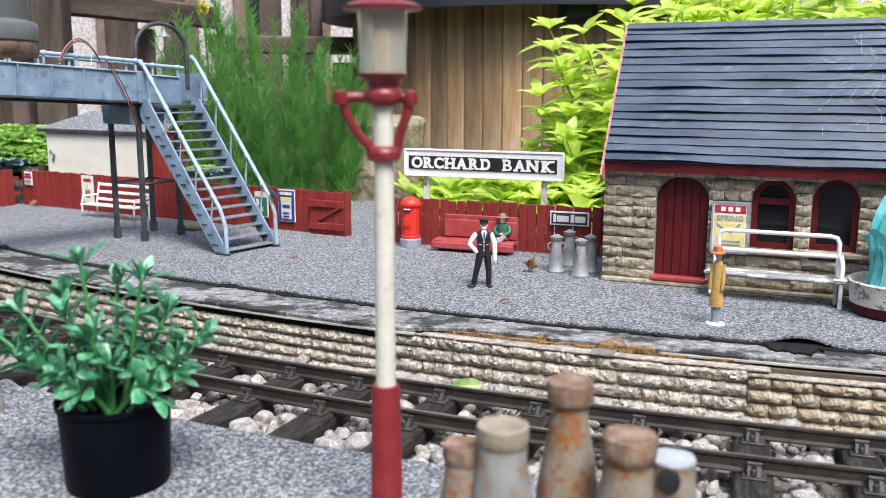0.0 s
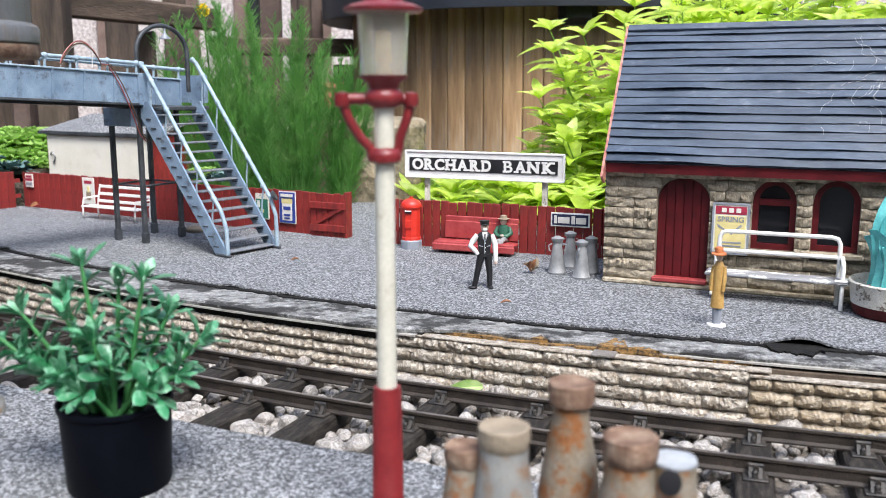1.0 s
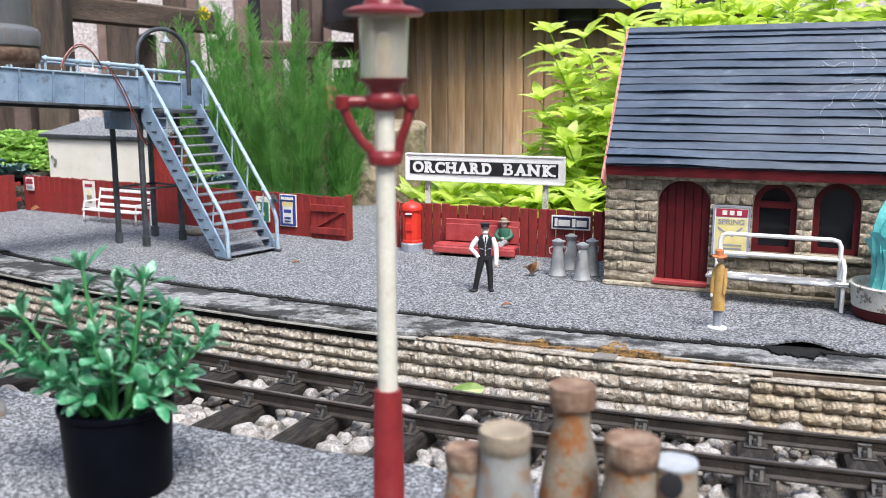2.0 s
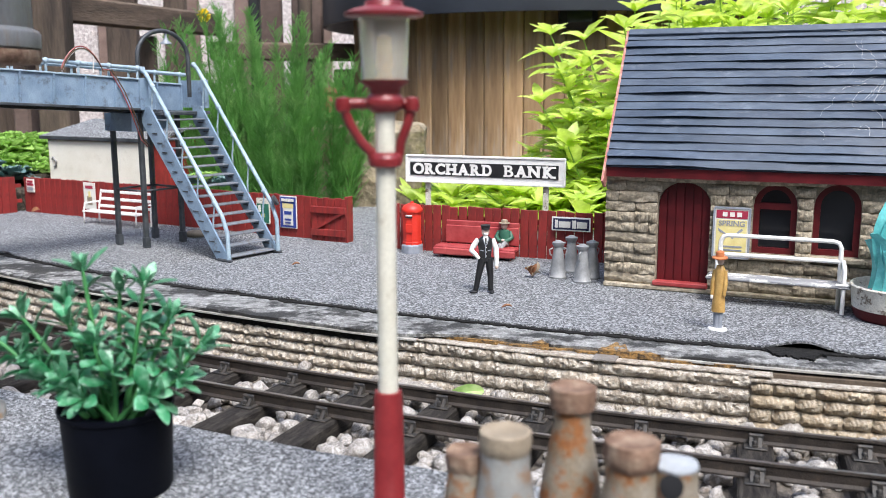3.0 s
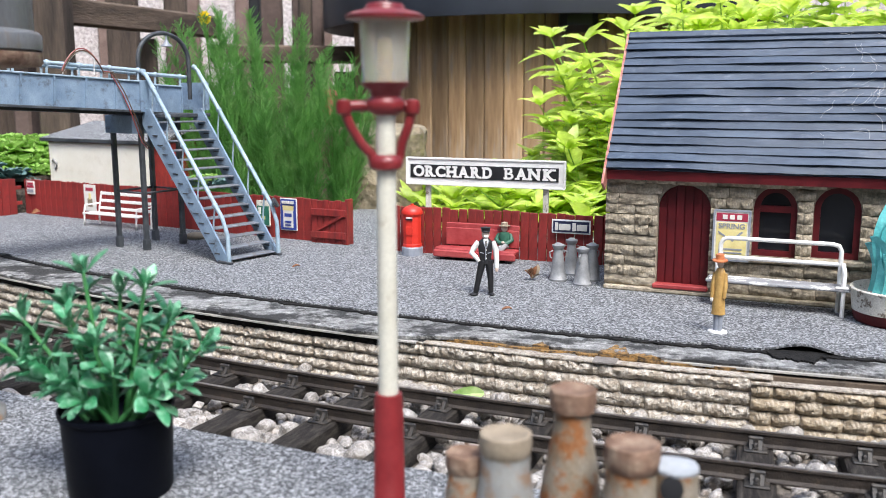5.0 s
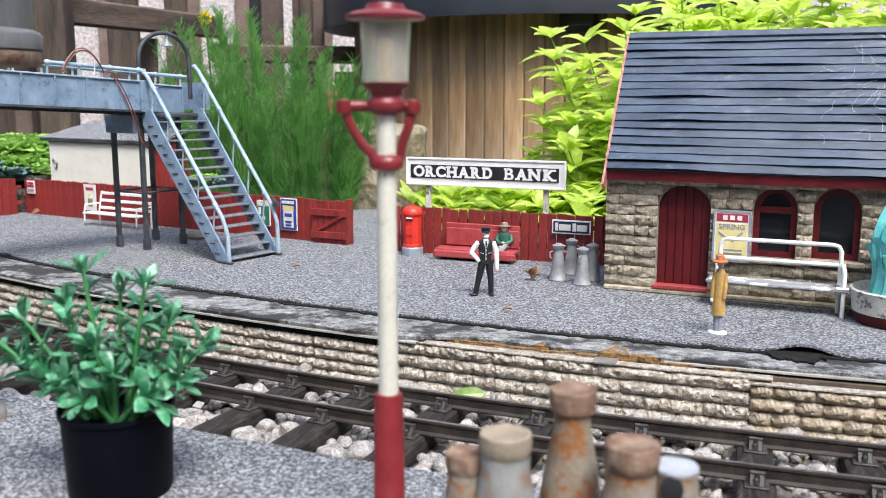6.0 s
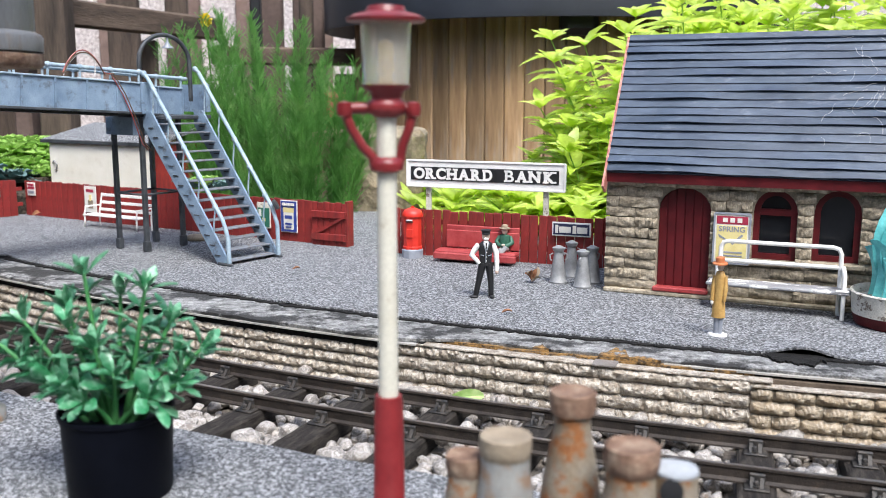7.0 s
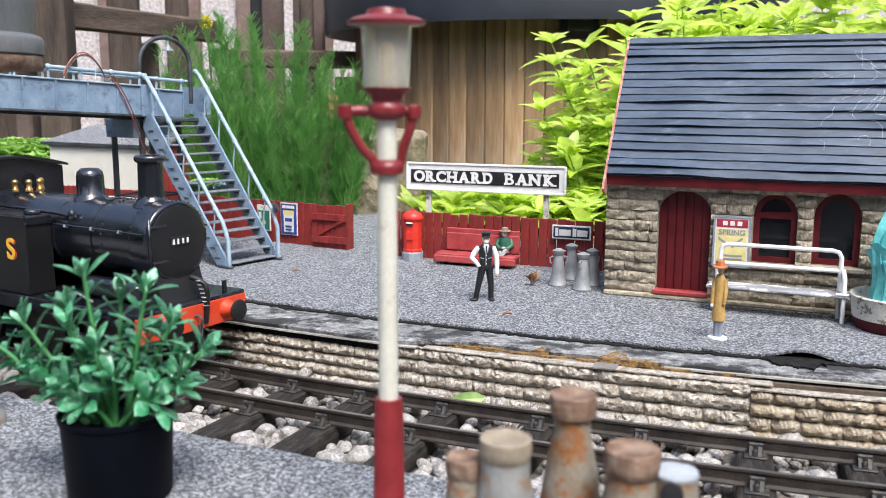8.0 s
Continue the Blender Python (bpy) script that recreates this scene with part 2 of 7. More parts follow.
    "brickpink": mat("pink_brick", [(0.15, 0.1, 0.08), (0.24, 0.165, 0.14)], 20, 0.9, bump=0.7, depth=0.002),
    "block": mat("sandstone_block", [(0.16, 0.12, 0.075), (0.3, 0.24, 0.16), (0.4, 0.34, 0.25)], 12, 0.9, fine=120, bump=0.9, depth=0.004, second=(0.1, 0.09, 0.06), amount=0.6),
    "loco": mat("satin_black_engine", [(0.005, 0.006, 0.009), (0.014, 0.015, 0.021)], 60, 0.2, fine=500, bump=0.4, depth=0.0003, spec=1.0, second=(0.05, 0.052, 0.06), amount=0.35, cut=(0.56, 0.7)),
    "locodull": mat("dull_black_engine", [(0.005, 0.005, 0.006), (0.011, 0.011, 0.012)], 60, 0.5, bump=0.3),
    "beamred": mat("vermilion_beam", [(0.55, 0.045, 0.015), (0.66, 0.07, 0.025)], 60, 0.42, bump=0.2),
    "brass": mat("brass", [(0.5, 0.3, 0.1), (0.65, 0.42, 0.16)], 80, 0.3, 0.9, bump=0.1),
    "gold": mat("yellow_letter", [(0.75, 0.42, 0.03), (0.85, 0.52, 0.05)], 80, 0.5, bump=0.1),
    "letterred": mat("red_letter_shade", [(0.45, 0.04, 0.02), (0.5, 0.06, 0.03)], 80, 0.5, bump=0.1),
    "skin": mat("flesh_paint", [(0.55, 0.4, 0.32), (0.66, 0.52, 0.44)], 120, 0.5, bump=0.2),
    "coatgreen": mat("green_coat_paint", [(0.02, 0.09, 0.06), (0.05, 0.16, 0.1)], 120, 0.5, bump=0.3),
    "ochre": mat("ochre_coat_paint", [(0.36, 0.2, 0.05), (0.55, 0.35, 0.12)], 150, 0.5, bump=0.3),
    "orangehat": mat("orange_hat_paint", [(0.42, 0.12, 0.04), (0.55, 0.2, 0.08)], 120, 0.5, bump=0.2),
    "greypaint": mat("grey_figure_paint", [(0.2, 0.2, 0.2), (0.36, 0.36, 0.36)], 120, 0.5, bump=0.2),
    "paperyellow": mat("poster_yellow", [(0.62, 0.52, 0.2), (0.74, 0.65, 0.32)], 120, 0.5, bump=0.1),
    "paper": mat("poster_paper", [(0.66, 0.64, 0.58), (0.76, 0.74, 0.68)], 120, 0.5, bump=0.1),
    "posterblue": mat("poster_blue", [(0.02, 0.04, 0.22), (0.04, 0.07, 0.3)], 120, 0.4, bump=0.1),
    "postergreen": mat("poster_green", [(0.02, 0.12, 0.08), (0.04, 0.18, 0.12)], 120, 0.4, bump=0.1),
    "posterred": mat("poster_red", [(0.3, 0.02, 0.05), (0.38, 0.04, 0.07)], 120, 0.4, bump=0.1),
    "greyink": mat("poster_grey", [(0.2, 0.22, 0.26), (0.3, 0.32, 0.36)], 120, 0.4, bump=0.1),
    "terracotta": mat("terracotta", [(0.32, 0.13, 0.07), (0.42, 0.2, 0.12)], 60, 0.8, bump=0.4),
    "whitewash": mat("flaking_whitewash", [(0.55, 0.52, 0.44), (0.72, 0.69, 0.62)], 80, 0.8, bump=0.7, second=(0.14, 0.1, 0.07), amount=0.9, cut=(0.56, 0.62)),
    "wornseat": mat("worn_grey_white_seat", [(0.2, 0.2, 0.21), (0.34, 0.34, 0.35)], 60, 0.6, bump=0.4, stretch=(0.4, 1, 1), second=(0.74, 0.73, 0.7), amount=0.95, cut=(0.53, 0.57)),
    "chalk": mat("chalky_grey_top", [(0.28, 0.3, 0.32), (0.42, 0.44, 0.46)], 70, 0.7, bump=0.4, second=(0.36, 0.2, 0.1), amount=0.5, cut=(0.57, 0.7)),
    "navy": mat("navy_enamel", [(0.012, 0.016, 0.05), (0.022, 0.028, 0.075)], 120, 0.4, bump=0.1),
    "hedge": mat("dark_sky_screen", [(0.015, 0.03, 0.01), (0.05, 0.09, 0.03)], 9, 0.9, fine=60, bump=1.0, depth=0.02),
    "petal": mat("yellow_petal", [(0.85, 0.66, 0.02), (0.9, 0.74, 0.05)], 60, 0.5, bump=0.1),
    "deadleaf": mat("dead_leaf", [(0.16, 0.06, 0.025), (0.3, 0.14, 0.07)], 200, 0.8, bump=0.4),
    "freshleaf": mat("fallen_green_leaf", [(0.2, 0.36, 0.08), (0.4, 0.52, 0.22)], 120, 0.6, bump=0.2),
    "wire_red": mat("red_wire", [(0.26, 0.05, 0.045), (0.36, 0.1, 0.085)], 100, 0.4, bump=0.1),
    "wire_white": mat("white_wire", [(0.6, 0.58, 0.56), (0.7, 0.68, 0.66)], 100, 0.4, bump=0.1),
}


def glass(name, colour, rough):
    m = bpy.data.materials.new(name)
    m.use_nodes = True
    b = m.node_tree.nodes["Principled BSDF"]
    b.inputs["Base Color"].default_value = (*colour, 1)
    b.inputs["Roughness"].default_value = rough
    b.inputs["Transmission Weight"].default_value = 1.0
    b.inputs["IOR"].default_value = 1.45
    return m


M["lampglass"] = glass("cloudy_lamp_plastic", (0.97, 0.94, 0.84), 0.06)
M["lampglass"].node_tree.nodes["Principled BSDF"].inputs["Transmission Weight"].default_value = 0.78
def stained_felt(m):
    """Soot and lichen on the edging: speckled stains gathered in drifts."""
    n, l = m.node_tree.nodes, m.node_tree.links
    b = n["Principled BSDF"]
    src = b.inputs["Base Color"].links[0].from_socket
    co = next(x for x in n if x.type == 'TEX_COORD')
    big, small = n.new("ShaderNodeTexNoise"), n.new("ShaderNodeTexNoise")
    for t, sc, d in ((big, 17.0, 3), (small, 260.0, 8)):
        t.inputs["Scale"].default_value, t.inputs["Detail"].default_value, t.inputs["Roughness"].default_value = sc, d, 0.75
        l.new(co.outputs["Object"], t.inputs["Vector"])
    add = n.new("ShaderNodeMath")
    add.operation = 'MULTIPLY_ADD'
    add.inputs[1].default_value = 2.4
    l.new(big.outputs["Fac"], add.inputs[0])
    l.new(small.outputs["Fac"], add.inputs[2])
    r = n.new("ShaderNodeMapRange")
    r.inputs["From Min"].default_value, r.inputs["From Max"].default_value, r.inputs["To Max"].default_value = 1.62, 1.86, 0.96
    l.new(add.outputs[0], r.inputs["Value"])
    mx = n.new("ShaderNodeMix")
    mx.data_type = 'RGBA'
    l.new(r.outputs[0], mx.inputs[0])
    l.new(src, mx.inputs[6])
    mx.inputs[7].default_value = (0.02, 0.02, 0.02, 1)
    l.new(mx.outputs[2], b.inputs["Base Color"])


def veined(m, scale, dark, amount):
    """Thin wandering veins and pits in a pale stone."""
    n, l = m.node_tree.nodes, m.node_tree.links
    b = n["Principled BSDF"]
    src = b.inputs["Base Color"].links[0].from_socket
    co = next(x for x in n if x.type == 'TEX_COORD')
    v = n.new("ShaderNodeTexNoise")
    v.inputs["Scale"].default_value, v.inputs["Detail"].default_value, v.inputs["Distortion"].default_value = scale, 4, 1.2
    l.new(co.outputs["Object"], v.inputs["Vector"])
    a = n.new("ShaderNodeMath")
    a.operation = 'SUBTRACT'
    a.inputs[1].default_value = 0.5
    l.new(v.outputs["Fac"], a.inputs[0])
    c = n.new("ShaderNodeMath")
    c.operation = 'ABSOLUTE'
    l.new(a.outputs[0], c.inputs[0])
    r = n.new("ShaderNodeMapRange")
    r.inputs["From Min"].default_value, r.inputs["From Max"].default_value = 0.0, 0.05
    r.inputs["To Min"].default_value, r.inputs["To Max"].default_value = amount, 0.0
    l.new(c.outputs[0], r.inputs["Value"])
    mx = n.new("ShaderNodeMix")
    mx.data_type = 'RGBA'
    l.new(r.outputs[0], mx.inputs[0])
    l.new(src, mx.inputs[6])
    mx.inputs[7].default_value = (*dark, 1)
    l.new(mx.outputs[2], b.inputs["Base Color"])


stained_felt(M["edge_felt"])
veined(M["stone"], 3.4, (0.56, 0.53, 0.5), 0.8)
veined(M["joined_stone"], 190.0, (0.52, 0.49, 0.46), 0.7)
veined(M["wallstone"], 130.0, (0.66, 0.62, 0.55), 0.65)
veined(M["tanstone"], 130.0, (0.56, 0.49, 0.39), 0.55)
M["tread"] = mat("worn_stair_tread", [(0.10, 0.11, 0.13), (0.2, 0.22, 0.25)], 90, 0.6, bump=0.4, second=(0.1, 0.07, 0.05), amount=0.7, cut=(0.5, 0.62), per_object=0.2)
M["amber"] = mat("amber_bulb", [(0.5, 0.3, 0.08), (0.75, 0.5, 0.12)], 90, 0.3, bump=0.1)
M["pane"] = mat("dark_window_glazing", [(0.006, 0.007, 0.009), (0.014, 0.015, 0.018)], 40, 0.12, bump=0.05, second=(0.2, 0.22, 0.26), amount=0.12, cut=(0.66, 0.72), spec=0.3)


# ---- mesh helpers ----
def box(bm, x0, x1, y0, y1, z0, z1, m=None, bevel=0.0):
    r = bmesh.ops.create_cube(bm, size=1.0)
    vs = r["verts"]
    for v in vs:
        v.co = Vector(((x0 + x1) / 2 + v.co.x * (x1 - x0), (y0 + y1) / 2 + v.co.y * (y1 - y0), (z0 + z1) / 2 + v.co.z * (z1 - z0)))
    if bevel:
        es = list({e for v in vs for e in v.link_edges})
        out = bmesh.ops.bevel(bm, geom=es, offset=bevel, segments=1, profile=0.5, affect='EDGES')
        vs = list({v for v in out["verts"]} | {v for v in vs if v.is_valid})
    if m is not None:
        bmesh.ops.transform(bm, matrix=m, verts=[v for v in vs if v.is_valid])
    return vs


def lathe(bm, profile, seg=20, m=None, smooth=True):
    """A turned form round z; profile of (radius, height)."""
    rings = []
    for r, z in profile:
        if r < 1e-6:
            rings.append([bm.verts.new((0, 0, z))])
        else:
            rings.append([bm.verts.new((r * math.cos(2 * math.pi * i / seg), r * math.sin(2 * math.pi * i / seg), z)) for i in range(seg)])
    for a, b in zip(rings, rings[1:]):
        for i in range(seg):
            j = (i + 1) % seg
            if len(a) == 1 and len(b) == 1:
                continue
            if len(a) == 1:
                f = bm.faces.new((a[0], b[j], b[i]))
            elif len(b) == 1:
                f = bm.faces.new((a[i], a[j], b[0]))
            else:
                f = bm.faces.new((a[i], a[j], b[j], b[i]))
            f.smooth = smooth
    vs = [v for ring in rings for v in ring]
    if m is not None:
        bmesh.ops.transform(bm, matrix=m, verts=vs)
    return vs


def tube(bm, pts, r, seg=8, closed_ends=True):
    """A round bar along a line of points; r a radius or a list of them."""
    pts = [Vector(p) for p in pts]
    rr = r if isinstance(r, (list, tuple)) else [r] * len(pts)
    rings, side = [], None
    for i, p in enumerate(pts):
        d = (pts[min(i + 1, len(pts) - 1)] - pts[max(i - 1, 0)]).normalized()
        if side is None:
            side = d.orthogonal().normalized()
        side = (side - d * side.dot(d)).normalized()
        up = d.cross(side)
        rings.append([bm.verts.new(p + rr[i] * (math.cos(2 * math.pi * k / seg) * side + math.sin(2 * math.pi * k / seg) * up)) for k in range(seg)])
    for a, b in zip(rings, rings[1:]):
        for k in range(seg):
            f = bm.faces.new((a[k], a[(k + 1) % seg], b[(k + 1) % seg], b[k]))
            f.smooth = True
    if closed_ends:
        bm.faces.new(rings[0][::-1])
        bm.faces.new(rings[-1])


def prism(bm, outline, d0, d1, m=None):
    """An outline in x, z drawn out along y from d0 to d1."""
    a = [bm.verts.new((x, d0, z)) for x, z in outline]
    b = [bm.verts.new((x, d1, z)) for x, z in outline]
    bm.faces.new(a)
    bm.faces.new(b[::-1])
    n = len(outline)
    for i in range(n):
        j = (i + 1) % n
        bm.faces.new((a[j], a[i], b[i], b[j]))
    if m is not None:
        bmesh.ops.transform(bm, matrix=m, verts=a + b)
    return a + b


def ball(bm, r, m, u=10, v=7):
    vs = bmesh.ops.create_uvsphere(bm, u_segments=u, v_segments=v, radius=r)["verts"]
    for w in vs:
        for f in w.link_faces:
            f.smooth = True
    bmesh.ops.transform(bm, matrix=m, verts=vs)
    return vs


def scaled(x, y, z, sx, sy, sz, rz=0.0):
    return pose(x, y, z, 0, 0, rz) @ Matrix.Diagonal((sx, sy, sz, 1))


def mesh_of(name, bm, material):
    bmesh.ops.recalc_face_normals(bm, faces=bm.faces[:])
    for ed in bm.edges:
        if len(ed.link_faces) == 2 and ed.calc_face_angle(0.0) > 0.95:
            ed.smooth = False
    me = bpy.data.meshes.new(name)
    bm.to_mesh(me)
    bm.free()
    for x in (material if isinstance(material, (list, tuple)) else [material]):
        me.materials.append(x)
    return me


def part(name, bm, material, parent, label=""):
    ob = new(name, mesh_of(name, bm, material))
    ob.parent = parent
    return tagged(ob, label)


def piece(name, me, parent, m):
    ob = new(name, me)
    ob.parent = parent
    ob.matrix_basis = m
    return ob


def thing(name, m, label, category, group=""):
    ob = new(name)
    ob.empty_display_size = 0.01
    ob.matrix_basis = m
    return tagged(ob, label, category, group)


def setting(name, bm, material, label=""):
    return tagged(new(name, mesh_of(name, bm, material)), label, "", "", "structure")


def text_mesh(name, words, size, material, parent, m, depth=0.0003, label="", width=None, bold=0.02, heavy=0.0):
    """Raised lettering in the built-in font, centred, upright in its own x, z plane; width sets its full length."""
    cu = bpy.data.curves.new(name, 'FONT')
    cu.body, cu.size, cu.extrude = words, size, depth
    cu.align_x, cu.align_y = 'CENTER', 'CENTER'
    cu.offset = size * bold
    tmp = new(name + "_line", cu)
    me = bpy.data.meshes.new_from_object(tmp.evaluated_get(bpy.context.evaluated_depsgraph_get()))
    bpy.data.objects.remove(tmp)
    bpy.data.curves.remove(cu)
    xs = [v.co.x for v in me.vertices]
    k = width / (max(xs) - min(xs)) if width else 1.0
    mid = (max(xs) + min(xs)) / 2
    for v in me.vertices:
        v.co.x = (v.co.x - mid) * k
    if heavy:
        # thicker strokes: the same letters once more on either side
        bm = bmesh.new()
        for dx in (-heavy, 0.0, heavy):
            first = len(bm.verts)
            bm.from_mesh(me)
            bm.verts.ensure_lookup_table()
            bmesh.ops.translate(bm, vec=(dx, 0, dx * 0.2), verts=bm.verts[first:])
        bm.to_mesh(me)
        bm.free()
    me.materials.clear()
    me.materials.append(material)
    ob = new(name, me)
    ob.parent = parent
    ob.matrix_basis = m @ pose(0, 0, 0, 90, 0, 0)
    return tagged(ob, label)


# ---- the plan: a curve of line round one centre ----
CX, CY = 0.90, 2.70
R_MID, R_NEAR, R_FAR = 2.3492, 2.3737, 2.3247
R_STRIP, R_FELT, R_FRONT = 2.286, 2.233, 2.4903
RAIL_Z, BED_Z = -0.024, -0.045
rnd = random.Random(7)


def arc(r, th, z=0.0):
    return Vector((CX + r * math.cos(radians(th)), CY + r * math.sin(radians(th)), z))


def sector(bm, r0, r1, t0, t1, n, z0, z1, wob=None):
    """A curved slab between two radii."""
    rows = []
    for i in range(n + 1):
        th = t0 + (t1 - t0) * i / n
        w = wob(th) if wob else 0.0
        rows.append([bm.verts.new(arc(r, th, z)) for r, z in ((r0, z1), (r1 + w, z1), (r1 + w, z0), (r0, z0))])
    for a, b in zip(rows, rows[1:]):
        for k in range(4):
            bm.faces.new((a[k], a[(k + 1) % 4], b[(k + 1) % 4], b[k]))
    bm.faces.new(rows[0])
    bm.faces.new(rows[-1][::-1])


def station(x, y, turn, size=1.0):
    """A pose on the platform, its x axis turned by that many degrees, and a size."""
    return pose(x, y, 0, 0, 0, turn) @ Matrix.Scale(size, 4)


# ---- ground, platforms, track bed ----
def worn(th):
    """How far the edging strip has crumbled back on the eastern stretch."""
    k = min(1.0, max(0.0, (th + 114.2) / 1.4))
    return 0.016 * k * k * (3 - 2 * k)


def build_ground():
    bm = bmesh.new()
    n, half = 40, 60.0
    grid = [[bm.verts.new((half * (2 * i / n - 1) ** 3, half * (2 * j / n - 1) ** 3, -0.06 + 0.004 * noise.noise((i * 0.7, j * 0.7, 0)))) for j in range(n + 1)] for i in range(n + 1)]
    for i in range(n):
        for j in range(n):
            bm.faces.new((grid[i][j], grid[i + 1][j], grid[i + 1][j + 1], grid[i][j + 1]))
    setting("ground", bm, M["soil"])

    bm = bmesh.new()
    sector(bm, R_STRIP - 0.02, R_FRONT + 0.02, -190, -66, 116, -0.07, BED_Z)
    setting("track_bed", bm, M["ballast_bed"])

    # far platform: slab, felt edging strip, main felt sheet with a lifting front edge
    bm = bmesh.new()
    sector(bm, 1.30, R_STRIP - 0.012, -136, -84, 60, -0.065, -0.0062)
    setting("platform_slab", bm, M["wallback"])
    bm = bmesh.new()
    n = 260
    rows = []
    for i in range(n + 1):
        th = -136 + 52 * i / n
        w = 0.0016 * noise.noise((th * 1.9, 3, 0)) + 0.0008 * noise.noise((th * 7, 1, 0)) - worn(th)
        drop = 0.0012 * noise.noise((th * 2.3, 9, 0))
        rows.append([bm.verts.new(arc(r, th, z)) for r, z in (
            (R_FELT - 0.02, -0.0030), (R_FELT + 0.015, -0.0018 + drop * 0.3), (R_STRIP - 0.004 + w, -0.0006 + drop * 0.5),
            (R_STRIP + w, -0.0012 + drop), (R_STRIP + w - 0.0005, -0.0036 + drop), (R_FELT - 0.02, -0.006))])
    for a, b in zip(rows, rows[1:]):
        for k in range(6):
            bm.faces.new((a[k], a[(k + 1) % 6], b[(k + 1) % 6], b[k]))
    setting("platform_edging", bm, M["edge_felt"])
    bm = bmesh.new()
    rows = []
    for i in range(n + 1):
        th = -136 + 52 * i / n
        w = 0.003 * noise.noise((th * 0.9, 0, 0)) + 0.0013 * noise.noise((th * 6, 5, 0))
        lift = max(0.0, noise.noise((th * 1.3, 7, 0)) + 0.05) * 0.003 + 0.0048 * math.exp(-((th + 107.35) / 0.45) ** 2)
        rows.append([bm.verts.new(arc(r, th, z)) for r, z in (
            (1.30, 0.0), (R_FELT - 0.05, 0.0), (R_FELT - 0.018, lift * 0.35), (R_FELT + w, lift), (R_FELT + w, lift - 0.0016),
            (R_FELT - 0.018, lift * 0.35 - 0.002), (R_FELT - 0.05, -0.0025), (1.30, -0.0025))])
    for a, b in zip(rows, rows[1:]):
        for k in range(8):
            f = bm.faces.new((a[k], a[(k + 1) % 8], b[(k + 1) % 8], b[k]))
            f.smooth = k < 3
    setting("platform", bm, M["felt"])
    # bitumen showing under the lifted edge, and a patch on the strip
    bm = bmesh.new()
    sector(bm, R_FELT - 0.03, R_FELT + 0.0045, -136, -84, 500, -0.0030, -0.0010, lambda th: 0.003 * noise.noise((th * 0.9, 0, 0)) + 0.0045 * noise.noise((th * 9, 2, 0)) + 0.003 * noise.noise((th * 31, 2, 0)))
    sector(bm, R_FELT - 0.01, R_FELT + 0.020, -107.95, -107.0, 60, -0.0025, -0.0002, lambda th: 0.012 * noise.noise((th * 6, 2, 4)) + 0.006 * noise.noise((th * 21, 2, 4)) - 0.012 * ((th + 107.45) / 0.5) ** 2)
    setting("bitumen_edge", bm, M["black_edge"])
    # alloy trim along the front of the strip
    bm = bmesh.new()
    sector(bm, R_STRIP - 0.006, R_STRIP + 0.0012, -136, -113.7, 120, -0.0052, -0.0040)
    sector(bm, R_STRIP - 0.022, R_STRIP - 0.0138, -109.5, -93, 80, -0.0042, -0.0030, lambda a: 0.0009 * noise.noise((a * 5, 2, 0)))
    setting("platform_trim", bm, M["trim"])
    # rotten orange batten, and crumbs of it spread over the strip
    bm = bmesh.new()
    for t0, t1, out in ((-113.4, -112.2, 0.001), (-112.4, -111.0, 0.0025), (-111.2, -110.3, 0.0012), (-110.5, -108.9, 0.0028), (-109.0, -108.0, 0.001)):
        mid = (t0 + t1) / 2
        sector(bm, R_STRIP - 0.026, R_STRIP - 0.0145 + out, t0, t1, 60, -0.0062, -0.0030 - out * 0.2, lambda a: 0.0032 * noise.noise((a * 3.2, 8, 0)) + 0.0016 * noise.noise((a * 15, 3, 0)) - 0.004 * abs((a - mid) / (t1 - t0) * 2) ** 3)
    for c, wd, r0, r1 in ((-110.30, 0.26, 2.240, 2.2735), (-109.85, 0.30, 2.266, 2.2735), (-111.55, 0.14, 2.260, 2.272)):
        rows = []
        for k in range(31):
            u = k / 15 - 1
            a = c + wd * u
            inner = r1 - (r1 - r0) * max(0.06, (1 - abs(u) ** 1.3) * (0.75 + 0.6 * noise.noise((a * 8, r0 * 90, 0))))
            outer = r1 + 0.0012 * noise.noise((a * 11, 4, 0))
            rows.append([bm.verts.new(arc(q, a, z)) for q, z in ((inner, -0.0024), (inner + 0.0012, -0.0004 + 0.0007 * noise.noise((a * 20, 1, 0))), (outer, -0.0007 + 0.0007 * noise.noise((a * 16, 7, 0))), (outer, -0.0040))])
        for A, B in zip(rows, rows[1:]):
            for k in range(4):
                bm.faces.new((A[k], A[(k + 1) % 4], B[(k + 1) % 4], B[k]))
        bm.faces.new(rows[0])
        bm.faces.new(rows[-1][::-1])
    setting("rotten_batten", bm, M["rotten"])
    # thin grey flashing that has come loose under the batten
    bm = bmesh.new()
    sector(bm, R_STRIP - 0.016, R_STRIP - 0.0035, -112.3, -110.25, 40, -0.0056, -0.0047, lambda a: 0.0012 * noise.noise((a * 2, 5, 0)) - 0.006 * max(0, -111.6 - a))
    sector(bm, R_STRIP - 0.012, R_STRIP + 0.0008, -110.6, -110.22, 12, -0.0046, -0.0036, lambda a: 0.002 * noise.noise((a * 14, 1, 0)))
    setting("flashing_strip", bm, M["flashing"])
    # black bands that paint the shadow gap between trim and wall
    bm = bmesh.new()
    sector(bm, R_STRIP - 0.010, R_STRIP - 0.0032, -136, -113.6, 80, -0.0130, -0.0040)
    sector(bm, R_STRIP - 0.0262, R_STRIP - 0.0152, -108.9, -84, 80, -0.0058, -0.0043)
    setting("edge_board", bm, M["black_edge"])
    bm = bmesh.new()
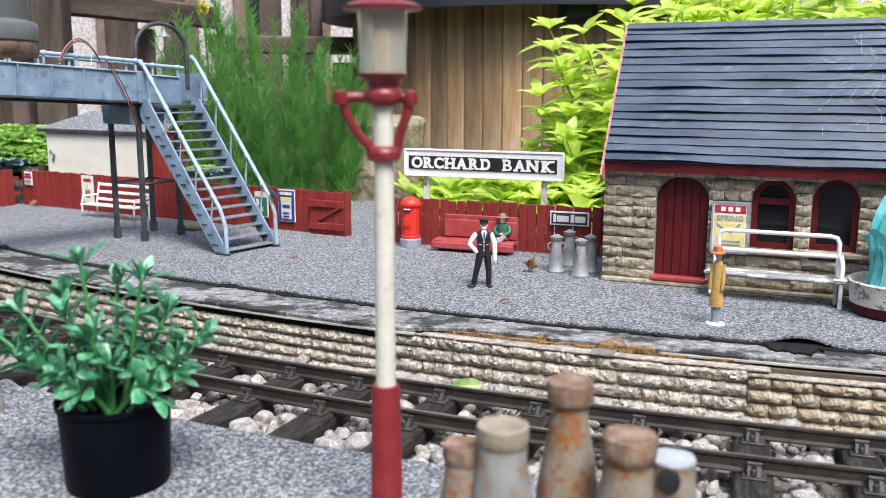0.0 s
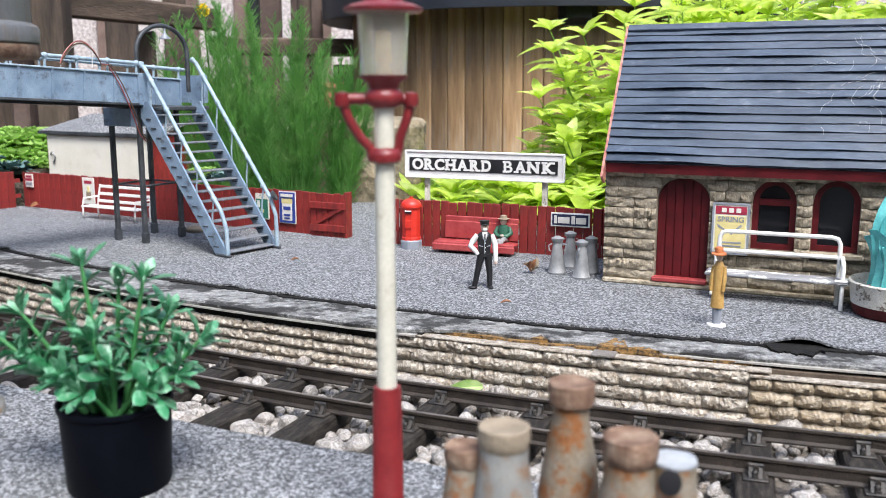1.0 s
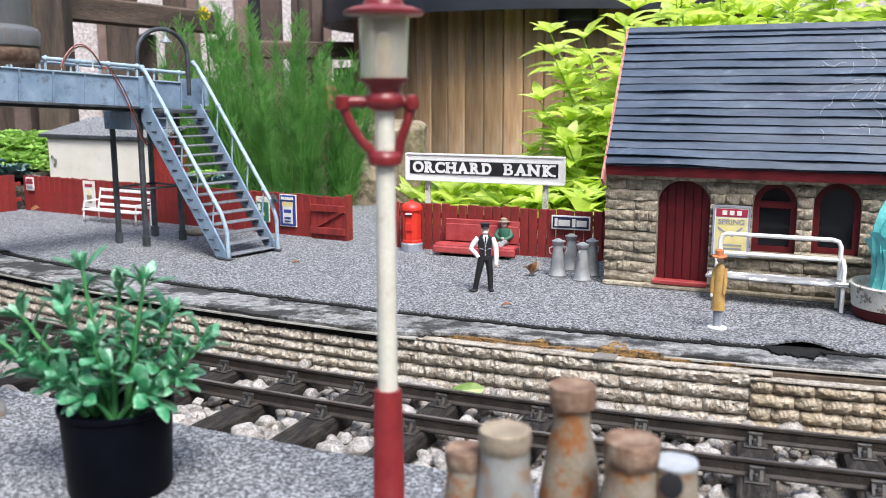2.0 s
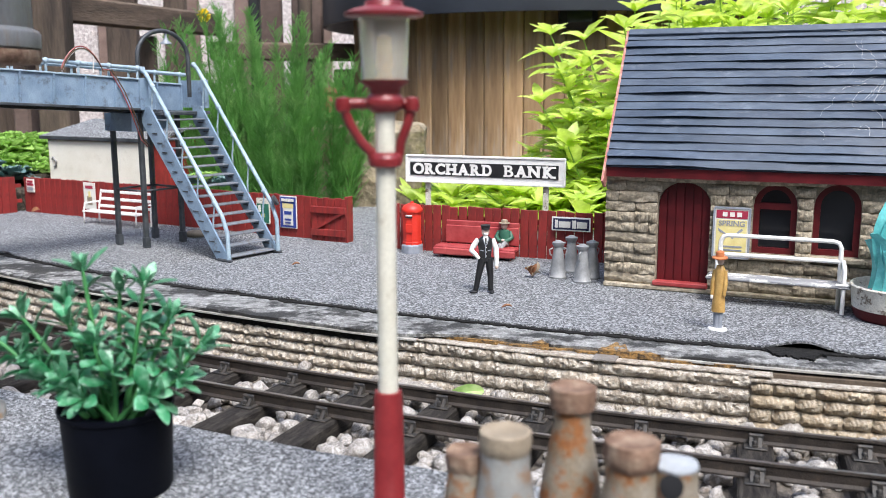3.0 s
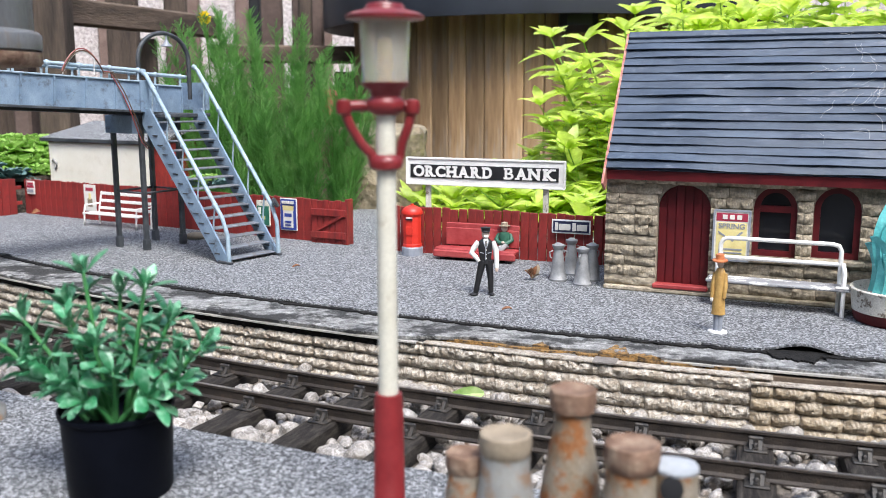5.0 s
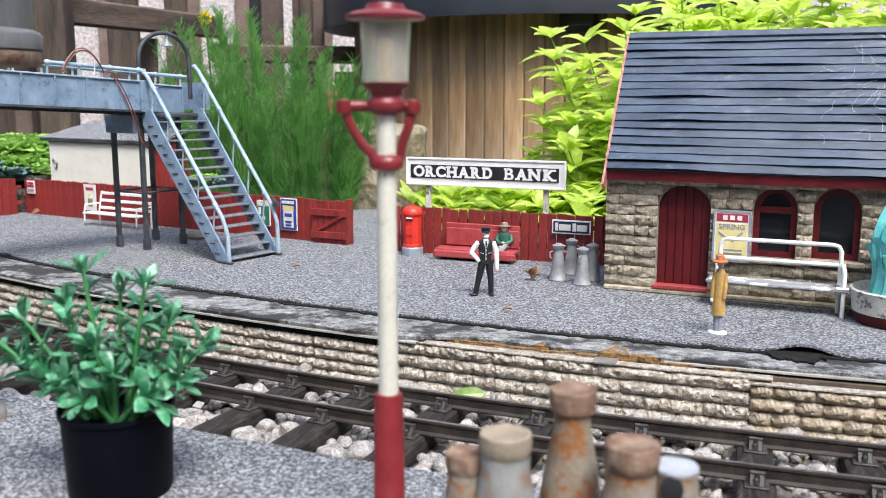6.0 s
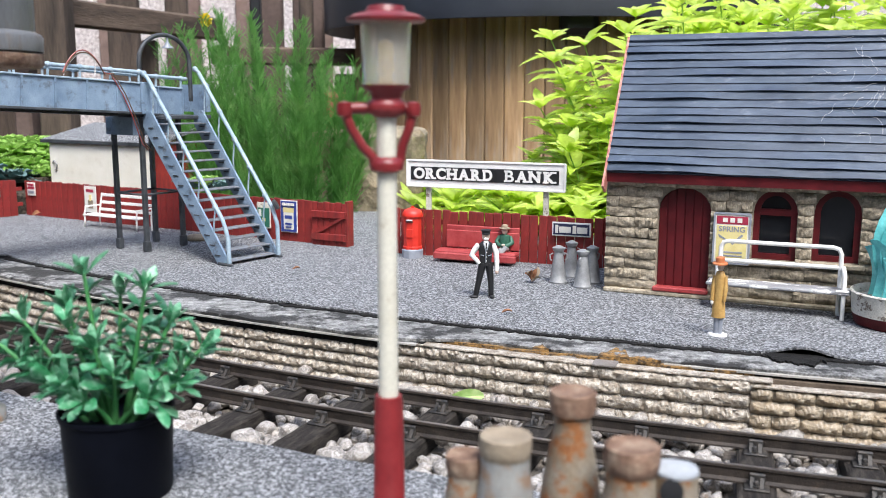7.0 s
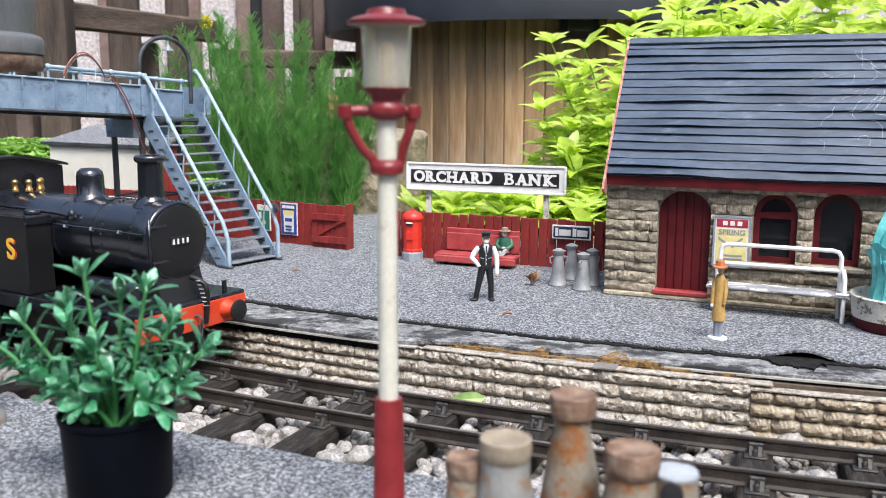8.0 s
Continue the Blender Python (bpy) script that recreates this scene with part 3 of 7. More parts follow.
    sector(bm, R_STRIP - 0.02, R_STRIP - 0.006, -136, -84, 80, -0.065, -0.0105)
    setting("wall_platform", bm, M["wallback"])

    # near platform
    bm = bmesh.new()
    sector(bm, R_FRONT, 3.1, -136, -84, 120, -0.065, -0.0025)
    setting("near_platform_slab", bm, M["black_edge"])
    bm = bmesh.new()
    rows = []
    for i in range(n + 1):
        th = -136 + 52 * i / n
        w = 0.0022 * noise.noise((th * 1.7, 4, 0)) + 0.0012 * noise.noise((th * 8, 5, 2))
        rows.append([bm.verts.new(arc(r, th, z)) for r, z in ((3.1, 0.0), (R_FRONT + 0.02, 0.0), (R_FRONT - 0.001 + w, -0.0008), (R_FRONT - 0.002 + w, -0.0035), (3.1, -0.002))])
    for a, b in zip(rows, rows[1:]):
        for k in range(5):
            bm.faces.new((a[k], a[(k + 1) % 5], b[(k + 1) % 5], b[k]))
    setting("near_platform", bm, M["felt"])


build_ground()


def rail_line(name, r):
    bm = bmesh.new()
    prof = [(-0.0013, 0), (0.0013, 0), (0.0014, -0.0012), (0.0006, -0.0022), (0.0006, -0.0066), (0.0026, -0.0078), (0.0026, -0.0088), (-0.0026, -0.0088), (-0.0026, -0.0078), (-0.0006, -0.0066), (-0.0006, -0.0022), (-0.0014, -0.0012)]
    rows = []
    for i in range(181):
        th = -190 + 124 * i / 180
        rows.append([bm.verts.new(arc(r - dr, th, RAIL_Z + z)) for dr, z in prof])
    k = len(prof)
    for a, b in zip(rows, rows[1:]):
        for j in range(k):
            if j:
                bm.faces.new((a[j], a[(j + 1) % k], b[(j + 1) % k], b[j]))
    e = thing(name, pose(0, 0, 0), "brown weathered bullhead rail with a worn bright top", "rail", "running rails")
    part("rail_web", bm, M["rail"], e)
    bm = bmesh.new()
    sector(bm, r - 0.0012, r + 0.0012, -190, -66, 180, RAIL_Z - 0.0004, RAIL_Z + 0.0004)
    part("rail_head", bm, M["railtop"], e, "worn bright rail head")


rail_line("rail", R_NEAR)
rail_line("rail", R_FAR)

SLEEPERS = [-116.98 - 1.43 * k for k in range(50, 0, -1)] + [-116.98, -115.53, -114.22, -112.76, -111.20, -109.64, -108.08, -106.69] + [-106.69 + 1.43 * k for k in range(1, 20)]


def build_sleepers():
    """Wooden sleepers, each with its two chairs."""
    bm = bmesh.new()
    box(bm, -0.0098, 0.0098, -0.0745, 0.046, -0.012, 0, bevel=0.0012)
    wood = mesh_of("timber", bm, M["sleeper"])
    bm = bmesh.new()
    box(bm, -0.0056, 0.0056, -0.0092, 0.0092, 0, 0.0011, bevel=0.0004)
    for s in (-1, 1):
        lo, hi = sorted((s * 0.0022, s * 0.0042))
        box(bm, -0.0036, 0.0036, lo, hi, 0.001, 0.0068, bevel=0.0006)
        # sloping cheeks on either side of the bolt
        for c in (-0.0021, 0.0021):
            prism(bm, [(s * 0.0040, 0.0008), (s * 0.0082, 0.0008), (s * 0.0074, 0.0013), (s * 0.0050, 0.0040), (s * 0.0040, 0.0056)], c - 0.0009, c + 0.0009, Matrix(((0, 1, 0, 0), (1, 0, 0, 0), (0, 0, 1, 0), (0, 0, 0, 1))))
        lathe(bm, [(0.0019, 0.001), (0.0019, 0.0020), (0.0013, 0.0021), (0.0013, 0.0038), (0.0009, 0.0042), (0.0, 0.0043)], 6, pose(0.0003 * s, s * 0.0062, 0))
    chair = mesh_of("chair", bm, M["chair"])
    r2 = random.Random(3)
    for i, th in enumerate(SLEEPERS):
        near = -125 < th < -100
        p = arc(R_MID, th, RAIL_Z - 0.0092)
        m = pose(p.x, p.y, p.z, 0, 0, th + 90 + r2.uniform(-1.2, 1.2))
        e = thing("sleeper", m, "dark weathered timber sleeper with two grey rail chairs", "sleeper", "sleepers along the track")
        piece("timber", wood, e, pose(0, r2.uniform(-0.003, 0.003), 0))
        if near or i % 2:
            for y in (0.0245, -0.0245):
                piece("chair", chair, e, pose(0, y, 0.0001) @ Matrix.Diagonal((1.15, 1.15, 1.1, 1)))


build_sleepers()


def stone_mesh(seed, sub=3):
    """A rounded, knocked chipping of about unit size."""
    r3 = random.Random(seed)
    bm = bmesh.new()
    bmesh.ops.create_icosphere(bm, subdivisions=sub, radius=0.5)
    s = (r3.uniform(0.95, 1.4), r3.uniform(0.75, 1.0), r3.uniform(0.55, 0.8))
    off = Vector((seed * 3.1, seed * 1.7, 0))
    flats = [(Vector((r3.uniform(-1, 1), r3.uniform(-1, 1), r3.uniform(-1, 1))).normalized(), r3.uniform(0.25, 0.38)) for _ in range(9)]
    for v in bm.verts:
        k = 1 + 0.34 * noise.noise(v.co * 1.9 + off)
        v.co = Vector((v.co.x * s[0], v.co.y * s[1], v.co.z * s[2])) * k
        for n, d in flats:
            q = v.co.dot(n) - d
            if q > 0:
                v.co -= n * q * 0.92
        if sub > 2:
            v.co *= 1 + 0.07 * noise.noise(v.co * 7 + off) + 0.035 * noise.noise(v.co * 16 + off)
    for f in bm.faces:
        f.smooth = True
    return bm


def build_ballast():
    """Chippings between and beside the sleepers: the nearest as pieces, the rest joined."""
    variants = [mesh_of("chipping", stone_mesh(i + 1), M["stone"]) for i in range(12)]
    low = []
    for i in range(9):
        bm = stone_mesh(20 + i, 2)
        low.append(([v.co.copy() for v in bm.verts], [[v.index for v in f.verts] for f in bm.faces]))
        bm.free()
    r4 = random.Random(11)
    bed = thing("ballast", pose(0, 0, 0), "loose pale grey and cream stone chippings round the track", "ballast")
    bed["kind"] = "stuff"
    verts, faces, count = [], [], 0
    for layer in range(3):
        th = -134.0
        while th < -91:
            step = (0.17, 0.27, 0.34)[layer] + r4.uniform(-0.02, 0.02)
            r = R_STRIP + 0.004
            while r < R_FRONT - 0.003:
                size = r4.uniform(0.0075, 0.0115) if layer == 0 else r4.uniform(0.0090, 0.0170)
                a, q = th + r4.uniform(-0.14, 0.14), r + r4.uniform(-0.004, 0.004)
                r += (0.0078, 0.0110, 0.0125)[layer]
                off = min(abs(a - k) for k in SLEEPERS) * radians(1) * R_MID
                on_wood = off < 0.0098 + size * 0.42 and R_MID - 0.046 - size * 0.4 < q < R_MID + 0.0745 + size * 0.4
                gap = min(abs(q - R_NEAR), abs(q - R_FAR))
                if on_wood or (layer and gap < 0.0030 + size * 0.42):
                    continue
                if r4.random() < (0.04, 0.16, 0.45)[layer]:
                    continue
                z = BED_Z + (0.0016, 0.0048, 0.0078)[layer] + r4.uniform(-0.0008, 0.0012)
                if gap < 0.0062:
                    size, z = 0.006, BED_Z + 0.001
                p = arc(q, a, z)
                m = Matrix.LocRotScale(p, Euler((r4.uniform(-0.5, 0.5), r4.uniform(-0.5, 0.5), r4.uniform(0, 6.3))), (size, size, size))
                if layer and count < 300 and -116.8 < a < -106.6 and q > R_FAR + 0.01 and r4.random() < 0.8:
                    piece("chipping", variants[count % 12], bed, m)
                    count += 1
                else:
                    vs, fs = low[r4.randrange(9)]
                    b = len(verts)
                    verts.extend((m @ v)[:] for v in vs)
                    faces.extend([b + i for i in f] for f in fs)
            th += step
    me = bpy.data.meshes.new("chippings")
    me.from_pydata(verts, [], faces)
    me.polygons.foreach_set("use_smooth", [True] * len(faces))
    me.materials.append(M["joined_stone"])
    ob = new("chippings", me)
    ob.parent = bed
    tagged(ob, kind="stuff")


build_ballast()


def rough_block(seed, w, h, d, nx=9, nz=4, amp=0.0014):
    """A rough-faced block, its back on y = 0 and its face towards -y."""
    bm = bmesh.new()
    g = []
    for i in range(nx + 1):
        col = []
        for j in range(nz + 1):
            x, z = w * (i / nx - 0.5), h * (j / nz)
            edge = (0.88 + 0.12 * min(i, nx - i, 1)) * math.sin(math.pi * (0.06 + 0.88 * j / nz)) ** 0.6
            y = -d * (0.38 + 0.62 * min(1, edge)) - 1.5 * amp * noise.noise((x * 190 + seed * 7, z * 300, seed)) * min(1, edge + 0.3) - 0.8 * amp * noise.noise((x * 700, z * 800, seed + 3))
            col.append(bm.verts.new((x, y, z)))
        g.append(col)
    for i in range(nx):
        for j in range(nz):
            f = bm.faces.new((g[i][j], g[i + 1][j], g[i + 1][j + 1], g[i][j + 1]))
            f.smooth = True
    ring = [g[i][0] for i in range(nx + 1)] + [g[nx][j] for j in range(1, nz + 1)] + [g[i][nz] for i in range(nx - 1, -1, -1)] + [g[0][j] for j in range(nz - 1, 0, -1)]
    back = [bm.verts.new((v.co.x, 0.0008, v.co.z)) for v in ring]
    for k in range(len(ring)):
        j = (k + 1) % len(ring)
        bm.faces.new((ring[j], ring[k], back[k], back[j]))
    return bm


def hewn_block(seed, w, h, d):
    """A block with a bulging, chiselled face, its back on y = 0 and its face towards -y."""
    nx, nz = max(12, int(w / 0.0014)), 8
    bm = bmesh.new()
    g = []
    for i in range(nx + 1):
        col = []
        for j in range(nz + 1):
            x, z = w * (i / nx - 0.5), h * (j / nz)
            bulge = math.sin(math.pi * (0.04 + 0.92 * j / nz)) ** 0.55 * min(1.0, 0.55 + 0.45 * min(i, nx - i) / 2)
            chip = abs(noise.noise((x * 150 + z * 90 + seed * 7, z * 170, seed))) * 2 - 0.5
            chip += 0.8 * (abs(noise.noise((x * 340 + 3 - z * 200, z * 380 + x * 150, seed + 5))) * 2 - 0.4)
            y = -d * (0.22 + 0.78 * bulge) + 0.0014 * chip * (0.35 + 0.65 * bulge)
            col.append(bm.verts.new((x, y, z + 0.0004 * noise.noise((x * 200, z * 100, seed)))))
        g.append(col)
    for i in range(nx):
        for j in range(nz):
            f = bm.faces.new((g[i][j], g[i + 1][j], g[i + 1][j + 1], g[i][j + 1]))
            f.smooth = (i * 7 + j * 3 + int(seed)) % 3 > 0
    ring = [g[i][0] for i in range(nx + 1)] + [g[nx][j] for j in range(1, nz + 1)] + [g[i][nz] for i in range(nx - 1, -1, -1)] + [g[0][j] for j in range(nz - 1, 0, -1)]
    back = [bm.verts.new((v.co.x, 0.0008, v.co.z)) for v in ring]
    for k in range(len(ring)):
        j = (k + 1) % len(ring)
        bm.faces.new((ring[j], ring[k], back[k], back[j]))
    return bm


def build_platform_wall():
    """Courses of moulded stone under the platform edge, in three cast panels."""
    wall = bpy.data.objects["wall_platform"]
    r5 = random.Random(5)
    # start, end, bottom, course height, set forward, lengths, material
    panels = ((-134.0, -114.3, -0.0508, 0.0081, 0.0, (0.024, 0.036, 0.05, 0.064), "wallstone"),
              (-114.29, -108.13, -0.0512, 0.0093, 0.0, (0.036, 0.05, 0.064, 0.08), "wallstone"),
              (-108.16, -91.0, -0.0512, 0.0087, 0.0022, (0.016, 0.024, 0.032, 0.045), "tanstone"))
    for t0, t1, bottom, high, out, lengths, key in panels:
        meshes = {(l, s): mesh_of("stone_block", hewn_block(s + l * 100, l - 0.0002, high - 0.0001, 0.0058), M[key]) for l in lengths for s in range(3)}
        for row in range(5):
            th = t0
            z = bottom + row * high
            first = True
            while t1 - th > 0.05:
                l = lengths[(row * 2) % 4] * 0.8 if first else r5.choice(lengths)
                first = False
                w = math.degrees(l / R_STRIP)
                if t1 - th < w * 1.3:
                    w = t1 - th
                    l = radians(w) * R_STRIP
                src = min(lengths, key=lambda q: abs(q - l))
                p = arc(R_STRIP - 0.0062 + out, th + w / 2, z + r5.uniform(-0.0002, 0.0002))
                piece("stone_block", meshes[src, r5.randrange(3)], wall, pose(p.x, p.y, p.z, r5.uniform(-1.5, 1.5), 0, th + w / 2 + 90) @ Matrix.Diagonal((l / src, 1, 1, 1)))
                th += w
    # thin moulded capping on the eastern panels
    bm = bmesh.new()
    sector(bm, R_STRIP - 0.010, R_STRIP - 0.0010, -114.2, -107.85, 50, -0.0052, -0.0044, lambda a: 0.0006 * noise.noise((a * 6, 3, 0)))
    sector(bm, R_STRIP - 0.006, R_STRIP + 0.0016, -108.16, -91, 60, -0.0080, -0.0070, lambda a: 0.0004 * noise.noise((a * 6, 8, 0)))
    part("capping", bm, M["wallstone"], wall)


build_platform_wall()


# ---- station house ----
def arch_top(x0, x1, spring, top, n=10):
    c, a = (x0 + x1) / 2, (x1 - x0) / 2
    return [(c - a * math.cos(math.pi * i / n), spring + (top - spring) * math.sin(math.pi * i / n)) for i in range(n + 1)]


OPENINGS = [(0.0425, 0.0862, 0.0055, 0.077, 0.0965), (0.1205, 0.1545, 0.0385, 0.079, 0.0975), (0.1670, 0.2020, 0.0400, 0.0805, 0.0990)]
HOUSE_TURN, HOUSE_K = -23.8, 1.018
HOUSE_L, HOUSE_H, HOUSE_D, WALL_T = 0.262, 0.1055, 0.125, 0.008


def build_house():
    h = thing("station_house", station(0.1425, 0.7671, HOUSE_TURN, 0.95) @ Matrix.Diagonal((HOUSE_K, 1, 1, 1)), "stone station house with blue slate roof and red doors", "building")
    bm = bmesh.new()
    x = 0.0
    for x0, x1, z0, sp, top in OPENINGS:
        box(bm, x, x0, 0, WALL_T, 0, HOUSE_H)
        box(bm, x0, x1, 0, WALL_T, 0, z0)
        prism(bm, arch_top(x0, x1, sp, top) + [(x1, HOUSE_H), (x0, HOUSE_H)], 0, WALL_T)
        x = x1
    box(bm, x, HOUSE_L, 0, WALL_T, 0, HOUSE_H)
    front = part("front_wall", bm, M["mortar"], h)
    for nm, a, b in (("side_wall", 0, WALL_T), ("side_wall", HOUSE_L - WALL_T, HOUSE_L)):
        bm = bmesh.new()
        prism(bm, [(WALL_T, 0), (HOUSE_D, 0), (HOUSE_D, HOUSE_H), (0.062, 0.215), (WALL_T, HOUSE_H + 0.012)], 0, WALL_T, Matrix(((0, 1, 0, a), (1, 0, 0, 0), (0, 0, 1, 0), (0, 0, 0, 1))))
        part(nm, bm, M["mortar"], h)
    bm = bmesh.new()
    box(bm, 0, HOUSE_L, HOUSE_D - WALL_T, HOUSE_D, 0, HOUSE_H)
    part("back_wall", bm, M["mortar"], h)
    bm = bmesh.new()
    box(bm, -0.003, HOUSE_L, -0.006, 0.004, 0, 0.0042, bevel=0.001)
    part("plinth", bm, M["housestone"], h)

    # doors and windows
    def leaf(x0, x1, z0, sp, top, y, t):
        bm2 = bmesh.new()
        prism(bm2, [(x0, z0)] + arch_top(x0, x1, sp, top) + [(x1, z0)], y, y + t)
        return bm2
    x0, x1, z0, sp, top = OPENINGS[0]
    door = part("door", leaf(x0 + 0.0002, x1 - 0.0002, z0, sp, top - 0.0003, 0.0046, 0.002), M["darkred"], h, "deep red boarded arched door")
    n = 6
    for i in range(n):
        a, b = x0 + (x1 - x0) * i / n + 0.0005, x0 + (x1 - x0) * (i + 1) / n - 0.0005
        c, r = (x0 + x1) / 2, (x1 - x0) / 2
        za, zb = [sp + (top - sp) * math.sqrt(max(0, 1 - ((q - c) / r) ** 2)) - 0.0008 for q in (a, b)]
        bm = bmesh.new()
        prism(bm, [(a, z0 + 0.001), (b, z0 + 0.001), (b, zb), (a, za)], 0.0034, 0.0046)
        part("board", bm, M["darkred"], door)
    bm = bmesh.new()
    box(bm, x0 - 0.002, x1 + 0.001, -0.0065, 0.004, 0.0045, 0.0085, bevel=0.0008)
    part("door_sill", bm, M["lightred"], h)
    for x0, x1, z0, sp, top in OPENINGS[1:]:
        w = part("window", leaf(x0, x1, z0, sp, top, 0.0060, 0.0012), M["pane"], h, "arched window with a red frame and dark glazing")
        bm = bmesh.new()
        t = 0.0048
        outer = [(x0, z0)] + arch_top(x0, x1, sp, top) + [(x1, z0)]
        inner = [(x0 + t, z0 + t)] + arch_top(x0 + t, x1 - t, sp, top - t) + [(x1 - t, z0 + t)]
        k = len(outer)
        rings = [[bm.verts.new((a, y, z)) for a, z in o] for o, y in ((outer, 0.0022), (inner, 0.0022), (inner, 0.0060), (outer, 0.0060))]
        for q in range(4):
            A, B = rings[q], rings[(q + 1) % 4]
            for i in range(k):
                j = (i + 1) % k
                bm.faces.new((A[i], A[j], B[j], B[i]))
        part("window_frame", bm, M["darkred"], w)
        if x0 < 0.15:
            bm = bmesh.new()
            box(bm, x0 + t - 0.0004, x1 - t + 0.0004, 0.0028, 0.0060, sp - 0.003, sp + 0.0025)
            part("glazing_bar", bm, M["darkred"], w)
        bm = bmesh.new()
        box(bm, x0 - 0.005, x1 + 0.005, -0.006, 0.002, z0 - 0.005, z0 - 0.0004, bevel=0.001)
        part("window_sill", bm, M["housestone"], w)

    # stone courses
    r6 = random.Random(9)
    row_h = 0.0092
    widths = (0.010, 0.018, 0.028, 0.040)
    meshes = {(w, s): mesh_of("stone_block", rough_block(s + w * 300, w - 0.0004, row_h - 0.0003, 0.0040, 9, 5, 0.0016), M["housestone"]) for w in widths for s in range(3)}

    def openings_at(z):
        """The stretches of a course that doors and windows take."""
        out = []
        for x0, x1, z0, sp, top in OPENINGS:
            zz = z + row_h * 0.5
            if zz < z0 - 0.004 or zz > top + 0.002:
                continue
            m0, m1 = x0, x1
            if zz > sp:
                c, r = (x0 + x1) / 2, (x1 - x0) / 2
                q = max(0, 1 - ((max(sp, zz - row_h * 0.42) - sp) / (top + 0.0005 - sp)) ** 2) ** 0.5
                m0, m1 = c - r * q, c + r * q
            out.append((m0 - 0.0003, m1 + 0.0003))
        return out
    for row in range(11):
        z = 0.0044 + row * row_h
        x = -0.003
        for m0, m1 in openings_at(z) + [(HOUSE_L, HOUSE_L)]:
            while m0 - x > 0.002:
                left = m0 - x
                w = r6.choice((0.012, 0.018, 0.026, 0.034))
                w = left if left < w * 1.45 else w
                piece("stone_block", meshes[0.018 if w < 0.02 else 0.028, r6.randrange(3)], front, pose(x + w / 2, 0.0004, z + r6.uniform(-0.0004, 0.0004), r6.uniform(-1.5, 1.5), r6.uniform(-0.8, 0.8), 0) @ Matrix.Diagonal((w / (0.018 if w < 0.02 else 0.028), r6.uniform(0.8, 1.25), 1, 1)))
                x += w
            x = m1

    # roof: boarding, strips of slate, fascia, barge board
    EV, EZ, RV, RZ = -0.0125, 0.1095, 0.062, 0.2265
    slope = Vector((0, RV - EV, RZ - EZ))
    length = slope.length
    ang = math.degrees(math.atan2(slope.z, slope.y))
    roof = bmesh.new()
    box(roof, -0.0005, HOUSE_L + 0.008, 0, length, -0.0045, -0.0005, pose(0, EV, EZ, ang, 0, 0))
    back_len = math.hypot(HOUSE_D + 0.012 - RV, RZ - EZ)
    back_ang = math.degrees(math.atan2(EZ - RZ, HOUSE_D + 0.012 - RV))
    box(roof, -0.0005, HOUSE_L + 0.008, 0, back_len, -0.0045, -0.0005, pose(0, RV, RZ, back_ang, 0, 0))
    roof_ob = part("roof", roof, M["slate"], h, "steep roof of overlapping blue slate strips")
    rows = 17
    for i in range(rows):
        y0 = length * i / rows
        bm = bmesh.new()
        nx = 70
        up, mid, low = [], [], []
        for k in range(nx + 1):
            xx = -0.0015 + (HOUSE_L + 0.010) * k / nx
            curl = max(0, noise.noise((xx * 11, i * 5.3, 0)) + 0.1) * 0.0036 + 0.0009
            sag = 0.0008 * noise.noise((xx * 22, i * 3.1, 4)) + 0.00035 * noise.noise((xx * 160, i * 2, 4))
            up.append(bm.verts.new((xx, y0 + length / rows + 0.0016, 0.0004)))
            mid.append(bm.verts.new((xx, y0 + sag, curl + 0.0008)))
            low.append(bm.verts.new((xx, y0 + sag + 0.0002, curl - 0.0004)))
        for k in range(nx):
            for A, B in ((up, mid), (mid, low)):
                f = bm.faces.new((A[k], A[k + 1], B[k + 1], B[k]))
                f.smooth = False
        s = part("slate_strip", bm, M["slate"], roof_ob)
        s.matrix_basis = pose(0, EV, EZ, ang, 0, 0)
    bm = bmesh.new()
    box(bm, -0.001, HOUSE_L + 0.009, length - 0.0035, length + 0.003, 0.0005, 0.0036, pose(0, EV, EZ, ang, 0, 0), bevel=0.0006)
    part("ridge_cap", bm, M["slate"], roof_ob)
    # fascia: the shade under the eaves is put into its dark red
    bm = bmesh.new()
    box(bm, -0.002, HOUSE_L + 0.008, EV + 0.001, EV + 0.0045, EZ - 0.0092, EZ - 0.0012)
    box(bm, -0.002, HOUSE_L + 0.008, EV + 0.0045, 0.0, EZ - 0.0075, EZ - 0.0055)
    part("fascia", bm, M["darkred"], h, "red fascia board with the eaves shade in its colour")
    bm = bmesh.new()
    box(bm, -0.0032, -0.0012, -0.016, length + 0.002, -0.010, 0.0022, pose(0, EV, EZ, ang, 0, 0))
    part("barge_board", bm, M["bargepink"], h, "faded pinkish red barge board on the gable")

    # poster board on the wall
    p = thing("poster_board", h.matrix_basis @ pose(0.1045, -0.0062, 0.0555, -1, 0, 0), "framed yellow spring travel poster on the stone wall", "poster")
    w, hh = 0.0285, 0.0425
    bm = bmesh.new()
    box(bm, -w / 2, w / 2, 0, 0.0022, -hh / 2, hh / 2, bevel=0.0004)
    part("backing", bm, M["paper"], p)
    bm = bmesh.new()
    for a in ((-w / 2 - 0.0008, -w / 2 + 0.0008, -hh / 2, hh / 2), (w / 2 - 0.0008, w / 2 + 0.0008, -hh / 2, hh / 2), (-w / 2, w / 2, -hh / 2 - 0.0008, -hh / 2 + 0.0008), (-w / 2, w / 2, hh / 2 - 0.0008, hh / 2 + 0.0008)):
        box(bm, a[0], a[1], -0.0007, 0.001, a[2], a[3])
    part("frame", bm, M["greyink"], p)
    bm = bmesh.new()
